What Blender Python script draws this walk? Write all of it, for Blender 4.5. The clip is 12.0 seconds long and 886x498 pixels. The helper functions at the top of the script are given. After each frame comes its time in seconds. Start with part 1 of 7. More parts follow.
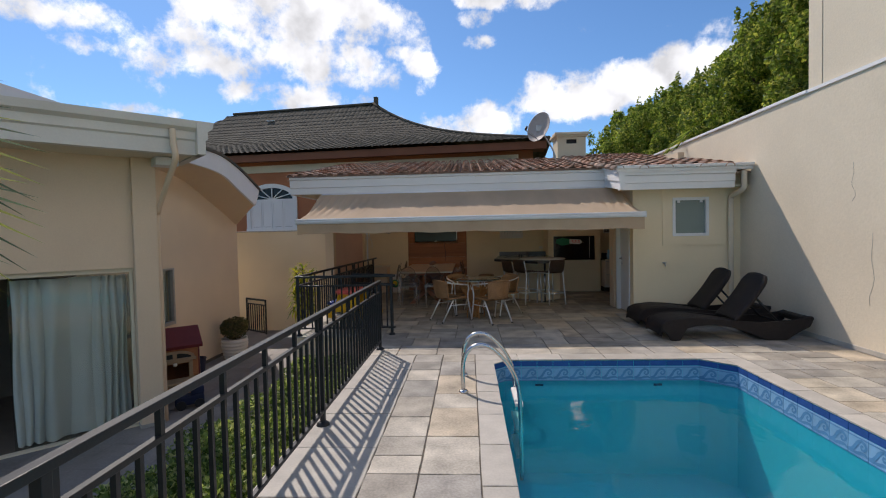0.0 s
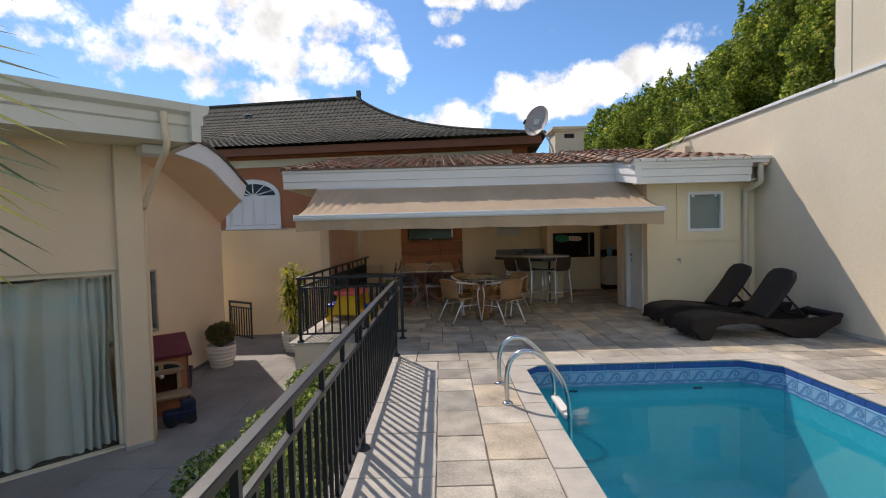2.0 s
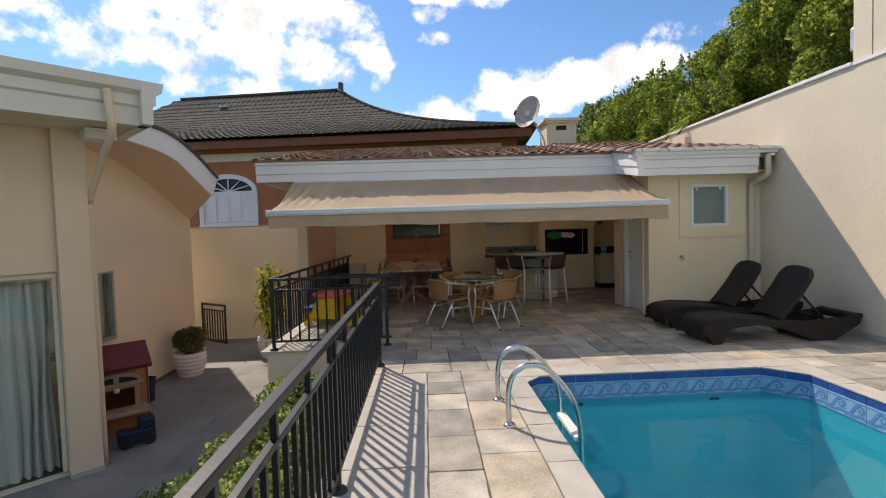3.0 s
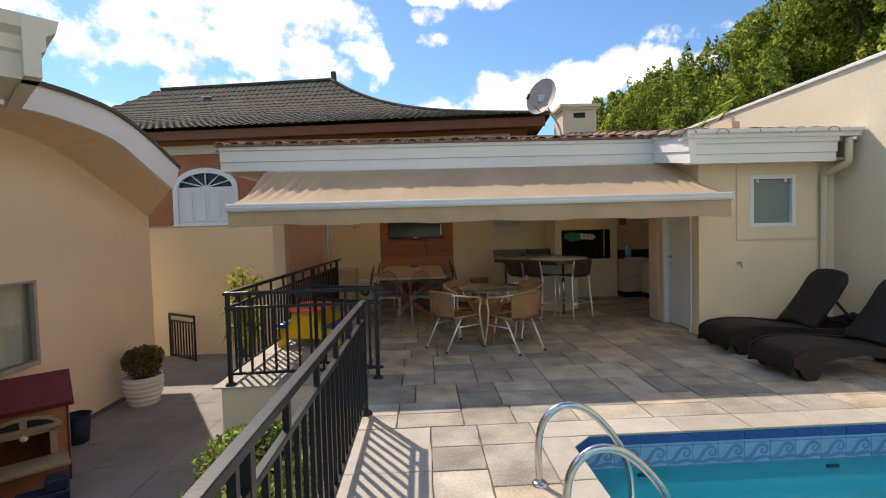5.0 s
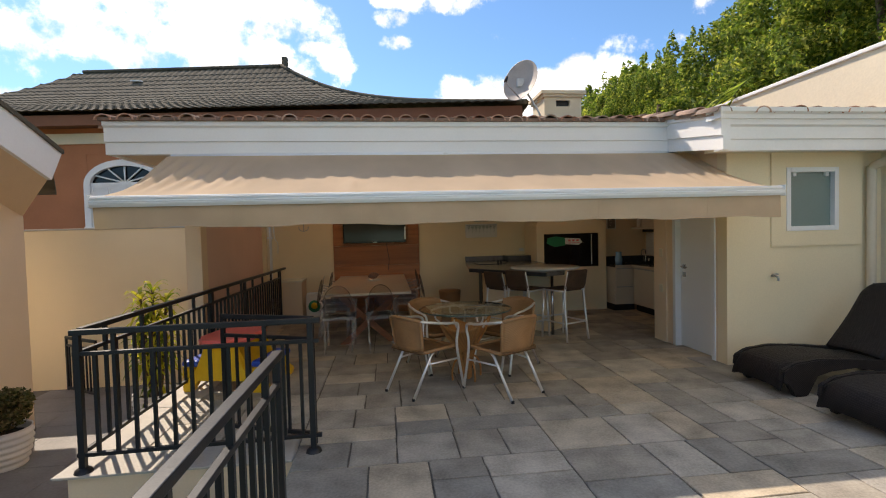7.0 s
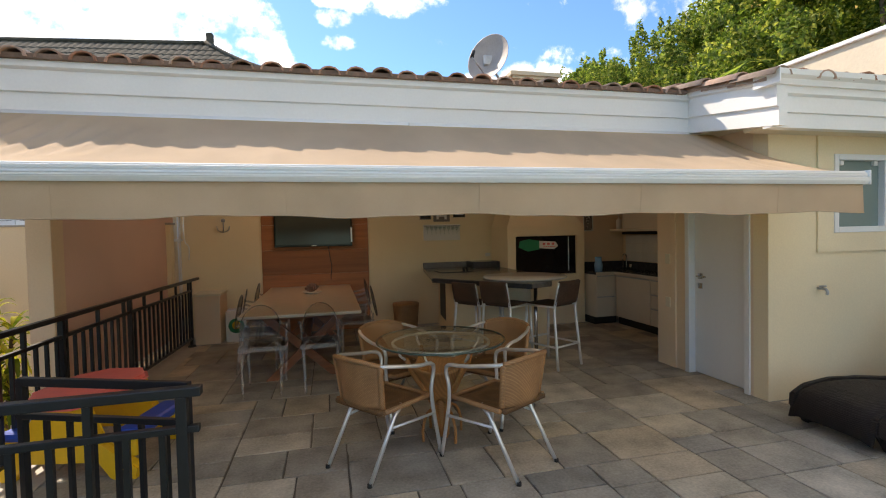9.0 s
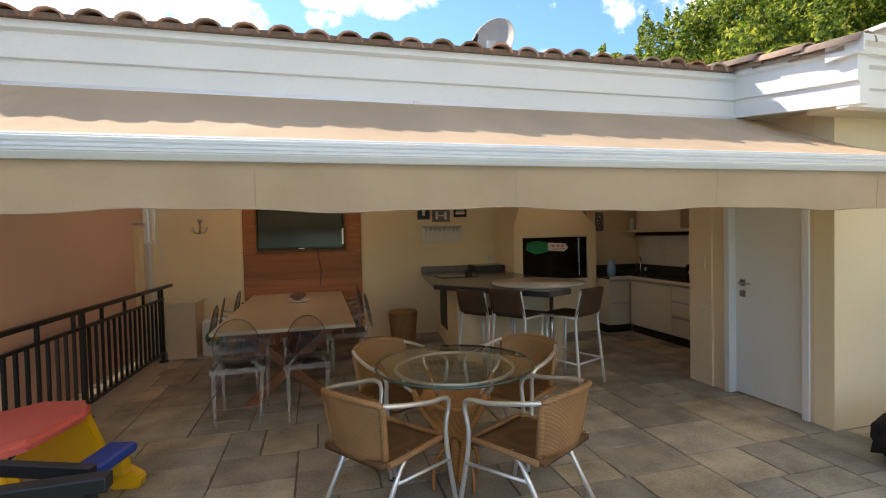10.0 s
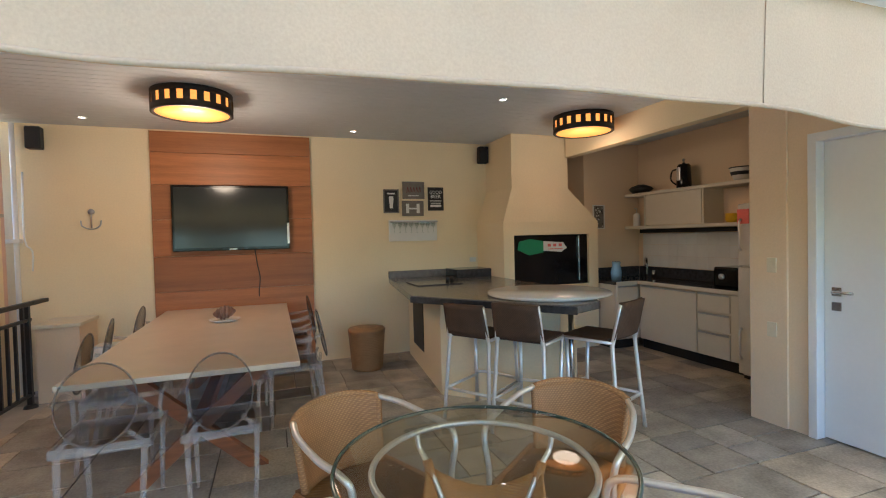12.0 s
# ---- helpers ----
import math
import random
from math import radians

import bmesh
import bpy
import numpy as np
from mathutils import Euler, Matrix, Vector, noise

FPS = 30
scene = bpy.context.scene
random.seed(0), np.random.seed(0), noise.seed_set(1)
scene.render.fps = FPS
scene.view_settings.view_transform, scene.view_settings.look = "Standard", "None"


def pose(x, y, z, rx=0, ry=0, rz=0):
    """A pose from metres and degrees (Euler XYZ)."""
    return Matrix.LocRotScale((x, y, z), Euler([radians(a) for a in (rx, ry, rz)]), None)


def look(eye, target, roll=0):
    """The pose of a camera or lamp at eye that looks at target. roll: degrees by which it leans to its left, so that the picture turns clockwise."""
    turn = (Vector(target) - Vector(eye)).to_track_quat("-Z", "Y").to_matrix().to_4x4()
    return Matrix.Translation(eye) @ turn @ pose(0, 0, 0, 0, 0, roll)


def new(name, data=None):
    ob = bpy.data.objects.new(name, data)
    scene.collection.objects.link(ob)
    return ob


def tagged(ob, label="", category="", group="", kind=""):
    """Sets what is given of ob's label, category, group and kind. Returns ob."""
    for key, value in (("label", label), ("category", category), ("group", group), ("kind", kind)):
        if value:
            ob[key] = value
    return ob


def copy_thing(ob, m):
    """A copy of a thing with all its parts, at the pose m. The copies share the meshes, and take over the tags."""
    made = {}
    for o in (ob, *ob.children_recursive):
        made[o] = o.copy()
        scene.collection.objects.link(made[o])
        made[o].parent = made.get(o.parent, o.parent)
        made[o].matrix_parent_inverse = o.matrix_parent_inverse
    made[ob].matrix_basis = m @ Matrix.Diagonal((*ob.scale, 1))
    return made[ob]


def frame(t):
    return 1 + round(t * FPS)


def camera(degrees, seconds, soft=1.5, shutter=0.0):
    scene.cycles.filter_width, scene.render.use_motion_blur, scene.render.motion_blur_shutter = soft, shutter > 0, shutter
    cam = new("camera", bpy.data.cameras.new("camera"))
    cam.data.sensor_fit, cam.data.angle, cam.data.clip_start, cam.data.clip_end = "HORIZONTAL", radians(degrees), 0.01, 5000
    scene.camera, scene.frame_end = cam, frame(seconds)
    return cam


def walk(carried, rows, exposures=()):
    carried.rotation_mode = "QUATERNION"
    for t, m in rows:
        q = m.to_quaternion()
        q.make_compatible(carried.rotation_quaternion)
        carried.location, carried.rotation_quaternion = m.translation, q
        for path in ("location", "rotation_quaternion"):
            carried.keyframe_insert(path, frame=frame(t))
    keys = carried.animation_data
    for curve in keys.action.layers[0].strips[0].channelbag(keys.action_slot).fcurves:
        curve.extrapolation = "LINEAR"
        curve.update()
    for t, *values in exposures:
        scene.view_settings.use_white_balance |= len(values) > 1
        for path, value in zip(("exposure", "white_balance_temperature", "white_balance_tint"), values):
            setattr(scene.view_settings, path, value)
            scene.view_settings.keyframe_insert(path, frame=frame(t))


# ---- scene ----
cam = camera(85.9, 12.0, soft=1.1)
METRES, EYE, TILT, LEAN, TURN = 8.0, 1.6, 0.0, 0.0, 3.1
ROWS = [
    (0.0, 0.0, 0.0, 0.0, -0.04, -1.88, 1.2),
    (0.5, -0.0227, 0.0073, -0.0008, -0.01, -1.87, 1.34),
    (1.0, -0.0456, 0.0186, 0.0002, -0.27, -1.92, 1.42),
    (1.5, -0.0673, 0.0373, -0.0021, -1.61, -1.99, 1.45),
    (2.0, -0.0781, 0.0648, -0.0031, -3.43, -2.09, 1.5),
    (2.5, -0.0786, 0.1018, -0.003, -4.64, -2.3, 1.65),
    (3.0, -0.0786, 0.1435, -0.0061, -5.21, -2.42, 1.71),
    (5.0, -0.0742, 0.3239, -0.0083, -5.46, -2.27, 1.55),
    (5.5, -0.0677, 0.372, -0.0068, -6.07, -2.24, 1.54),
    (6.0, -0.0653, 0.4192, -0.0074, -6.69, -2.15, 1.58),
    (6.5, -0.0647, 0.4656, -0.0087, -8.12, -2.12, 1.51),
    (7.0, -0.0584, 0.5127, -0.0069, -9.85, -2.02, 1.47),
    (9.0, -0.048, 0.6948, -0.0096, -16.56, -1.78, 1.26),
    (9.5, -0.0494, 0.7358, -0.0096, -17.42, -1.67, 1.26),
    (10.0, -0.0415, 0.779, -0.0098, -17.68, -1.61, 1.35),
    (10.5, -0.0367, 0.8221, -0.0127, -17.82, -1.59, 1.39),
    (11.0, -0.0288, 0.8653, -0.0127, -19.02, -1.6, 1.43),
    (11.5, -0.0162, 0.9081, -0.0135, -21.21, -1.56, 1.41),
    (12.0, -0.0128, 0.9514, -0.0171, -22.87, -1.46, 1.38),
]
walk(cam, [(t, pose(0, 0, EYE, TILT, LEAN, TURN) @ pose(METRES * x, METRES * y, METRES * z, 90 + pitch, roll, yaw)) for t, x, y, z, yaw, pitch, roll in ROWS],
     exposures=[(0.0, -0.10, 6750, 17), (2.5, 0.18, 7150, 17), (5.0, 0.43, 7500, 16), (7.0, 0.58, 7600, 16), (9.0, 0.88, 7500, 15), (9.5, 0.98, 7500, 15), (10.5, 1.42, 7500, 15), (11.0, 1.66, 7300, 14), (11.5, 1.78, 6900, 13), (12.0, 2.30, 6150, 12)])

# ---- world, sun, exposure ----
SUN_WAY = Vector((-0.515, 0.785, 1.0)).normalized()          # towards the sun
world = bpy.data.worlds.new("sky_world")
scene.world = world
world.use_nodes = True
wn, wl = world.node_tree.nodes, world.node_tree.links
wn.clear()


def wnode(kind, operation="", use_clamp=False):
    n = wn.new(kind)
    if operation:
        n.operation = operation
    if use_clamp:
        n.use_clamp = True
    return n


sky = wnode("ShaderNodeTexSky")
sky.sky_type, sky.sun_disc = "NISHITA", False
sky.sun_elevation, sky.sun_rotation = math.asin(SUN_WAY.z), math.atan2(SUN_WAY.x, SUN_WAY.y)
sky.altitude, sky.air_density, sky.dust_density, sky.ozone_density = 700.0, 1.0, 0.4, 2.2
coords = wnode("ShaderNodeTexCoord")
warp = wnode("ShaderNodeTexNoise")
warp.inputs["Scale"].default_value, warp.inputs["Detail"].default_value = 10.0, 9.0
warp.inputs["Roughness"].default_value = 0.62
wl.new(coords.outputs["Generated"], warp.inputs["Vector"])
# cumulus banks: azimuth from +y to the right, elevation, half width, half height (degrees), weight
CLOUDS = [(-19, 23.6, 12, 3.2, 1.3), (-27, 19.6, 10, 2.8, 1.2), (-17, 19.4, 8, 3.0, 1.25), (-20.5, 15.6, 7, 1.9, 1.1), (-38.5, 18.2, 3, 1.0, 0.8), (-44, 20.6, 6.5, 1.7, 0.88),
          (-8.2, 20.5, 2.4, 1.0, 0.85), (-5.2, 19.4, 2.6, 1.1, 0.82), (1.0, 23.7, 2.4, 1.0, 0.82), (1.8, 21.4, 2.8, 0.9, 0.80), (2.8, 26.0, 5, 1.3, 0.9), (8.5, 25.8, 5, 1.8, 0.95),
          (-3, 12.6, 7, 1.6, 0.95), (4, 13.6, 6, 2.1, 1.0), (11, 15.0, 8, 2.5, 1.2), (18, 16.2, 8, 2.5, 1.2), (25, 17.0, 6, 1.9, 0.95), (30.3, 19.6, 4, 1.5, 0.8), (-35, 12.8, 4, 0.8, 0.7),
          (-38, 29, 14, 3, 0.95), (-60, 16, 12, 5, 1), (60, 25, 22, 8, 1), (110, 35, 25, 9, 1),
          (-100, 30, 25, 10, 1), (170, 30, 30, 12, 1), (-150, 45, 26, 10, 1), (30, 62, 25, 12, .9), (-12, 31, 10, 3, 0.9)]
total = None
for az, el, half_w, half_h, weight in CLOUDS:
    a, e = radians(az), radians(el)
    centre = Vector((math.sin(a) * math.cos(e), math.cos(a) * math.cos(e), math.sin(e)))
    side = Vector((math.cos(a), -math.sin(a), 0))
    up = side.cross(centre)
    du = wnode("ShaderNodeVectorMath", "DOT_PRODUCT")
    dv = wnode("ShaderNodeVectorMath", "DOT_PRODUCT")
    dc = wnode("ShaderNodeVectorMath", "DOT_PRODUCT")
    for n, v in ((du, side / math.radians(half_w)), (dv, up / math.radians(half_h)), (dc, centre)):
        wl.new(coords.outputs["Generated"], n.inputs[0])
        n.inputs[1].default_value = v
    u2 = wnode("ShaderNodeMath", operation="MULTIPLY")
    v2 = wnode("ShaderNodeMath", operation="MULTIPLY_ADD")
    wl.new(du.outputs["Value"], u2.inputs[0]), wl.new(du.outputs["Value"], u2.inputs[1])
    wl.new(dv.outputs["Value"], v2.inputs[0]), wl.new(dv.outputs["Value"], v2.inputs[1]), wl.new(u2.outputs[0], v2.inputs[2])
    fall = wnode("ShaderNodeMath", operation="MULTIPLY_ADD", use_clamp=True)
    wl.new(v2.outputs[0], fall.inputs[0])
    fall.inputs[1].default_value, fall.inputs[2].default_value = -0.55 * weight, weight
    front = wnode("ShaderNodeMath", operation="GREATER_THAN")
    wl.new(dc.outputs["Value"], front.inputs[0])
    front.inputs[1].default_value = 0.2
    gate = wnode("ShaderNodeMath", operation="MULTIPLY")
    wl.new(fall.outputs[0], gate.inputs[0]), wl.new(front.outputs[0], gate.inputs[1])
    if total is None:
        total = gate
    else:
        top = wnode("ShaderNodeMath", operation="MAXIMUM")
        wl.new(total.outputs[0], top.inputs[0]), wl.new(gate.outputs[0], top.inputs[1])
        total = top
cover = wnode("ShaderNodeMath", operation="MULTIPLY_ADD")
wl.new(warp.outputs["Fac"], cover.inputs[0])
cover.inputs[1].default_value = 4.0
wl.new(total.outputs[0], cover.inputs[2])
edge = wnode("ShaderNodeMapRange")
edge.interpolation_type = "SMOOTHSTEP"
edge.inputs["From Min"].default_value, edge.inputs["From Max"].default_value = 2.36, 3.05
wl.new(cover.outputs[0], edge.inputs["Value"])
body = wnode("ShaderNodeTexNoise")
body.inputs["Scale"].default_value, body.inputs["Detail"].default_value = 13.0, 8.0
wl.new(coords.outputs["Generated"], body.inputs["Vector"])
tone = wnode("ShaderNodeMapRange")
tone.inputs["From Min"].default_value, tone.inputs["From Max"].default_value = 0.35, 0.65
tone.inputs["To Min"].default_value, tone.inputs["To Max"].default_value = 6.8, 12.0
wl.new(body.outputs["Fac"], tone.inputs["Value"])
white = wnode("ShaderNodeMix")
white.data_type, white.blend_type = "RGBA", "MULTIPLY"
white.inputs[0].default_value = 1.0
white.inputs[6].default_value = (0.93, 0.99, 1.03, 1)
wl.new(tone.outputs["Result"], white.inputs[7])
mixed = wnode("ShaderNodeMix")
mixed.data_type = "RGBA"
wl.new(edge.outputs["Result"], mixed.inputs[0])
deep = wnode("ShaderNodeMix")
deep.data_type, deep.blend_type = "RGBA", "MULTIPLY"
deep.inputs[0].default_value = 1.0
deep.inputs[7].default_value = (0.69, 1.03, 1.27, 1)
wl.new(sky.outputs["Color"], deep.inputs[6])
wl.new(deep.outputs[2], mixed.inputs[6])
wl.new(white.outputs[2], mixed.inputs[7])
back = wnode("ShaderNodeBackground")
back.inputs["Strength"].default_value = 0.115
out = wnode("ShaderNodeOutputWorld")
wl.new(mixed.outputs[2], back.inputs["Color"]), wl.new(back.outputs[0], out.inputs["Surface"])

sun_data = bpy.data.lights.new("sun", "SUN")
sun_data.energy, sun_data.angle, sun_data.color = 3.6, radians(0.55), (1.0, 0.95, 0.86)
sun = new("sun", sun_data)
sun.matrix_world = look(SUN_WAY * 60, (0, 0, 0))


# ---- materials ----
def material(name, color, rough=0.7, metal=0.0, vary=0.12, scale=3.0, fine=40.0, bump=0.15, spec=0.4, per_object=0.0, per_island=0.0,
             tint=None, stretch=(1, 1, 1), coat=0.0, transmission=0.0, ior=1.45, dist=0.02, through_light=0.0, weave=0.0):
    """A principled material with stains, grain and relief in metres."""
    mat = bpy.data.materials.new(name)
    mat.use_nodes = True
    nodes, links = mat.node_tree.nodes, mat.node_tree.links
    p = nodes["Principled BSDF"]
    p.inputs["Roughness"].default_value, p.inputs["Metallic"].default_value = rough, metal
    p.inputs["Specular IOR Level"].default_value, p.inputs["Coat Weight"].default_value = spec, coat
    p.inputs["Transmission Weight"].default_value, p.inputs["IOR"].default_value = transmission, ior
    tc = nodes.new("ShaderNodeTexCoord")
    geo = nodes.new("ShaderNodeNewGeometry")
    mp = nodes.new("ShaderNodeMapping")
    mp.inputs["Scale"].default_value = stretch
    links.new(geo.outputs["Position"], mp.inputs["Vector"])
    big, small = nodes.new("ShaderNodeTexNoise"), nodes.new("ShaderNodeTexNoise")
    big.inputs["Scale"].default_value, big.inputs["Detail"].default_value = scale, 5.0
    small.inputs["Scale"].default_value, small.inputs["Detail"].default_value = fine, 4.0
    links.new(mp.outputs[0], big.inputs["Vector"]), links.new(mp.outputs[0], small.inputs["Vector"])
    add = nodes.new("ShaderNodeMath")
    add.operation = "MULTIPLY_ADD"
    links.new(small.outputs["Fac"], add.inputs[0])
    add.inputs[1].default_value = 0.5
    links.new(big.outputs["Fac"], add.inputs[2])
    rng = nodes.new("ShaderNodeMapRange")
    rng.inputs["From Min"].default_value, rng.inputs["From Max"].default_value = 0.45, 1.05
    rng.inputs["To Min"].default_value, rng.inputs["To Max"].default_value = 1 - vary, 1 + vary
    links.new(add.outputs[0], rng.inputs["Value"])
    value = rng.outputs["Result"]
    info = nodes.new("ShaderNodeObjectInfo")
    for amount, source in ((per_object, info.outputs["Random"]), (per_island, geo.outputs["Random Per Island"])):
        if amount:
            r = nodes.new("ShaderNodeMapRange")
            r.inputs["To Min"].default_value, r.inputs["To Max"].default_value = 1 - amount, 1 + amount
            links.new(source, r.inputs["Value"])
            mul = nodes.new("ShaderNodeMath")
            mul.operation = "MULTIPLY"
            links.new(value, mul.inputs[0]), links.new(r.outputs["Result"], mul.inputs[1])
            value = mul.outputs[0]
    mix = nodes.new("ShaderNodeMix")
    mix.data_type, mix.blend_type = "RGBA", "MULTIPLY"
    mix.inputs[0].default_value = 1.0
    mix.inputs[6].default_value = (*color, 1)
    if tint:
        # several stone or leaf colours, picked piece by piece
        ramp = nodes.new("ShaderNodeValToRGB")
        ramp.color_ramp.interpolation = "CONSTANT" if len(tint) > 2 else "LINEAR"
        while len(ramp.color_ramp.elements) < len(tint):
            ramp.color_ramp.elements.new(0.5)
        for i, (el, c) in enumerate(zip(ramp.color_ramp.elements, tint)):
            el.position, el.color = i / len(tint) if len(tint) > 2 else float(i), (*c, 1)
        links.new(info.outputs["Random"] if per_object else geo.outputs["Random Per Island"], ramp.inputs["Fac"])
        links.new(ramp.outputs["Color"], mix.inputs[6])
    links.new(value, mix.inputs[7])
    links.new(mix.outputs[2], p.inputs["Base Color"])
    if through_light:
        # leaves let the sun shine through them
        tl2, both = nodes.new("ShaderNodeBsdfTranslucent"), nodes.new("ShaderNodeMixShader")
        gain = nodes.new("ShaderNodeMix")
        gain.data_type, gain.blend_type = "RGBA", "MULTIPLY"
        gain.inputs[0].default_value, gain.inputs[7].default_value = 1.0, (1.4, 1.45, 0.8, 1)
        links.new(mix.outputs[2], gain.inputs[6]), links.new(gain.outputs[2], tl2.inputs["Color"])
        both.inputs[0].default_value = through_light
        links.new(p.outputs[0], both.inputs[1]), links.new(tl2.outputs[0], both.inputs[2])
        links.new(both.outputs[0], nodes["Material Output"].inputs["Surface"])
    if bump:
        bp = nodes.new("ShaderNodeBump")
        bp.inputs["Strength"].default_value, bp.inputs["Distance"].default_value = bump, dist
        height = add.outputs[0]
        if weave:
            # crossing strands, in the thing's own measure
            strands = []
            for way in ("Z", "DIAGONAL"):
                wv = nodes.new("ShaderNodeTexWave")
                wv.wave_type, wv.bands_direction = "BANDS", way
                wv.inputs["Scale"].default_value, wv.inputs["Distortion"].default_value = weave / 6.283, 1.2
                links.new(tc.outputs["Object"], wv.inputs["Vector"])
                strands.append(wv)
            cross = nodes.new("ShaderNodeMath")
            cross.operation = "MULTIPLY"
            links.new(strands[0].outputs["Fac"], cross.inputs[0]), links.new(strands[1].outputs["Fac"], cross.inputs[1])
            pile = nodes.new("ShaderNodeMath")
            pile.operation = "ADD"
            links.new(cross.outputs[0], pile.inputs[0]), links.new(height, pile.inputs[1])
            height = pile.outputs[0]
            shade = nodes.new("ShaderNodeMapRange")
            shade.inputs["To Min"].default_value, shade.inputs["To Max"].default_value = 0.72, 1.2
            links.new(cross.outputs[0], shade.inputs["Value"])
            dye = nodes.new("ShaderNodeMix")
            dye.data_type, dye.blend_type = "RGBA", "MULTIPLY"
            dye.inputs[0].default_value = 1.0
            links.new(mix.outputs[2], dye.inputs[6]), links.new(shade.outputs["Result"], dye.inputs[7])
            links.new(dye.outputs[2], p.inputs["Base Color"])
        links.new(height, bp.inputs["Height"])
        links.new(bp.outputs["Normal"], p.inputs["Normal"])
    return mat


CREAM = material("cream_render", (0.78, 0.60, 0.42), 0.9, vary=0.07, scale=0.9, fine=60, bump=0.12, spec=0.2)
CREAM_YELLOW = material("warm_yellow_render", (0.83, 0.69, 0.47), 0.9, vary=0.08, scale=0.8, fine=60, bump=0.14, spec=0.2)
CREAM_WING = material("peach_render", (0.86, 0.69, 0.50), 0.9, vary=0.07, scale=0.9, fine=60, bump=0.12, spec=0.2)
CREAM_PALE = material("pale_render", (0.74, 0.65, 0.49), 0.9, vary=0.09, scale=0.8, fine=50, bump=0.15, spec=0.2)
CREAM_SIDE = material("weathered_render", (0.73, 0.63, 0.48), 0.92, vary=0.10, scale=0.7, fine=35, bump=0.2, spec=0.2)
WHITE = material("white_paint", (0.80, 0.79, 0.77), 0.6, vary=0.05, scale=1.5, fine=50, bump=0.05)
OFF_WHITE = material("off_white_paint", (0.76, 0.70, 0.61), 0.65, vary=0.07, scale=1.2, fine=40, bump=0.06)
WHITE_DOOR = material("white_door_paint", (0.78, 0.78, 0.78), 0.45, vary=0.03, scale=1.2, bump=0.03)
CEIL = material("ceiling_pvc", (0.62, 0.64, 0.66), 0.55, vary=0.03, bump=0.02)
BLACK = material("black_iron_paint", (0.012, 0.013, 0.016), 0.38, vary=0.25, scale=8, fine=90, bump=0.06, spec=0.5)
STEEL = material("polished_steel", (0.58, 0.58, 0.58), 0.22, metal=1.0, vary=0.05, scale=12, bump=0.01)
ALU = material("brushed_aluminium", (0.80, 0.80, 0.80), 0.32, metal=0.72, vary=0.06, scale=10, bump=0.02)
STONE_TINTS = [(0.350, 0.314, 0.265), (0.412, 0.374, 0.315), (0.312, 0.292, 0.258), (0.488, 0.408, 0.306), (0.366, 0.329, 0.274), (0.470, 0.424, 0.354),
               (0.277, 0.256, 0.224), (0.462, 0.401, 0.312), (0.388, 0.352, 0.296), (0.332, 0.307, 0.272)]
STONE = material("split_stone", (0.4, 0.37, 0.32), 0.62, vary=0.46, scale=3.6, fine=55, bump=0.35, per_object=0.10, tint=STONE_TINTS, dist=0.012)
STONE_FAR = material("split_stone_far", (0.4, 0.37, 0.32), 0.62, vary=0.46, scale=3.6, fine=55, bump=0.35, per_island=0.10, tint=STONE_TINTS, dist=0.012)
PALE_STONE = material("pale_edging_stone", (0.45, 0.415, 0.365), 0.7, vary=0.15, scale=5, fine=60, bump=0.25, per_object=0.06)
COPING = material("coping_stone", (0.45, 0.415, 0.365), 0.7, vary=0.16, scale=5, fine=60, bump=0.3, per_object=0.12)
MORTAR = material("mortar", (0.17, 0.15, 0.125), 0.95, vary=0.2, scale=8, bump=0.2)
PATIO = material("patio_slate", (0.245, 0.232, 0.222), 0.75, vary=0.26, scale=1.6, fine=30, bump=0.25, per_object=0.05)
TERRA = material("terracotta_render", (0.42, 0.17, 0.085), 0.9, vary=0.12, scale=1.2, fine=40, bump=0.15, spec=0.2)
DARK_TILE = material("dark_roof_tile", (0.105, 0.092, 0.072), 0.95, vary=0.4, scale=2.2, fine=22, bump=0.2, spec=0.12)
CLAY = material("clay_tile", (0.42, 0.17, 0.09), 0.85, vary=0.28, scale=5, fine=45, bump=0.25, per_object=0.25,
                tint=[(0.43, 0.20, 0.12), (0.34, 0.205, 0.14), (0.47, 0.26, 0.175), (0.29, 0.21, 0.16), (0.40, 0.26, 0.19)])
CLAY_PALE = material("pale_clay_cap", (0.50, 0.34, 0.25), 0.85, vary=0.22, scale=6, fine=45, bump=0.25, per_object=0.15)
BED_CLAY = material("brown_tile_mortar", (0.21, 0.135, 0.10), 0.95, vary=0.3, scale=8, fine=50, bump=0.3)
CLAY_FAR = material("clay_tile_far", (0.42, 0.17, 0.09), 0.85, vary=0.28, scale=5, fine=45, bump=0.25, per_island=0.25,
                    tint=[(0.43, 0.20, 0.12), (0.34, 0.205, 0.14), (0.47, 0.26, 0.175), (0.29, 0.21, 0.16), (0.40, 0.26, 0.19)])
FABRIC = material("awning_canvas", (0.62, 0.472, 0.340), 0.9, vary=0.12, scale=2.0, fine=300, bump=0.08, spec=0.15, stretch=(1, 0.5, 1), through_light=0.30)
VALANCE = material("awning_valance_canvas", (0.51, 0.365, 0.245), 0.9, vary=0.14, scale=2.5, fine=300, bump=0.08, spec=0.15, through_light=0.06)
BLIND = material("blind_canvas", (0.72, 0.49, 0.40), 0.9, vary=0.06, scale=1.2, fine=300, bump=0.05, spec=0.15)
POOL = material("pool_shell", (0.015, 0.60, 0.69), 0.4, vary=0.05, scale=1.0, bump=0.0)
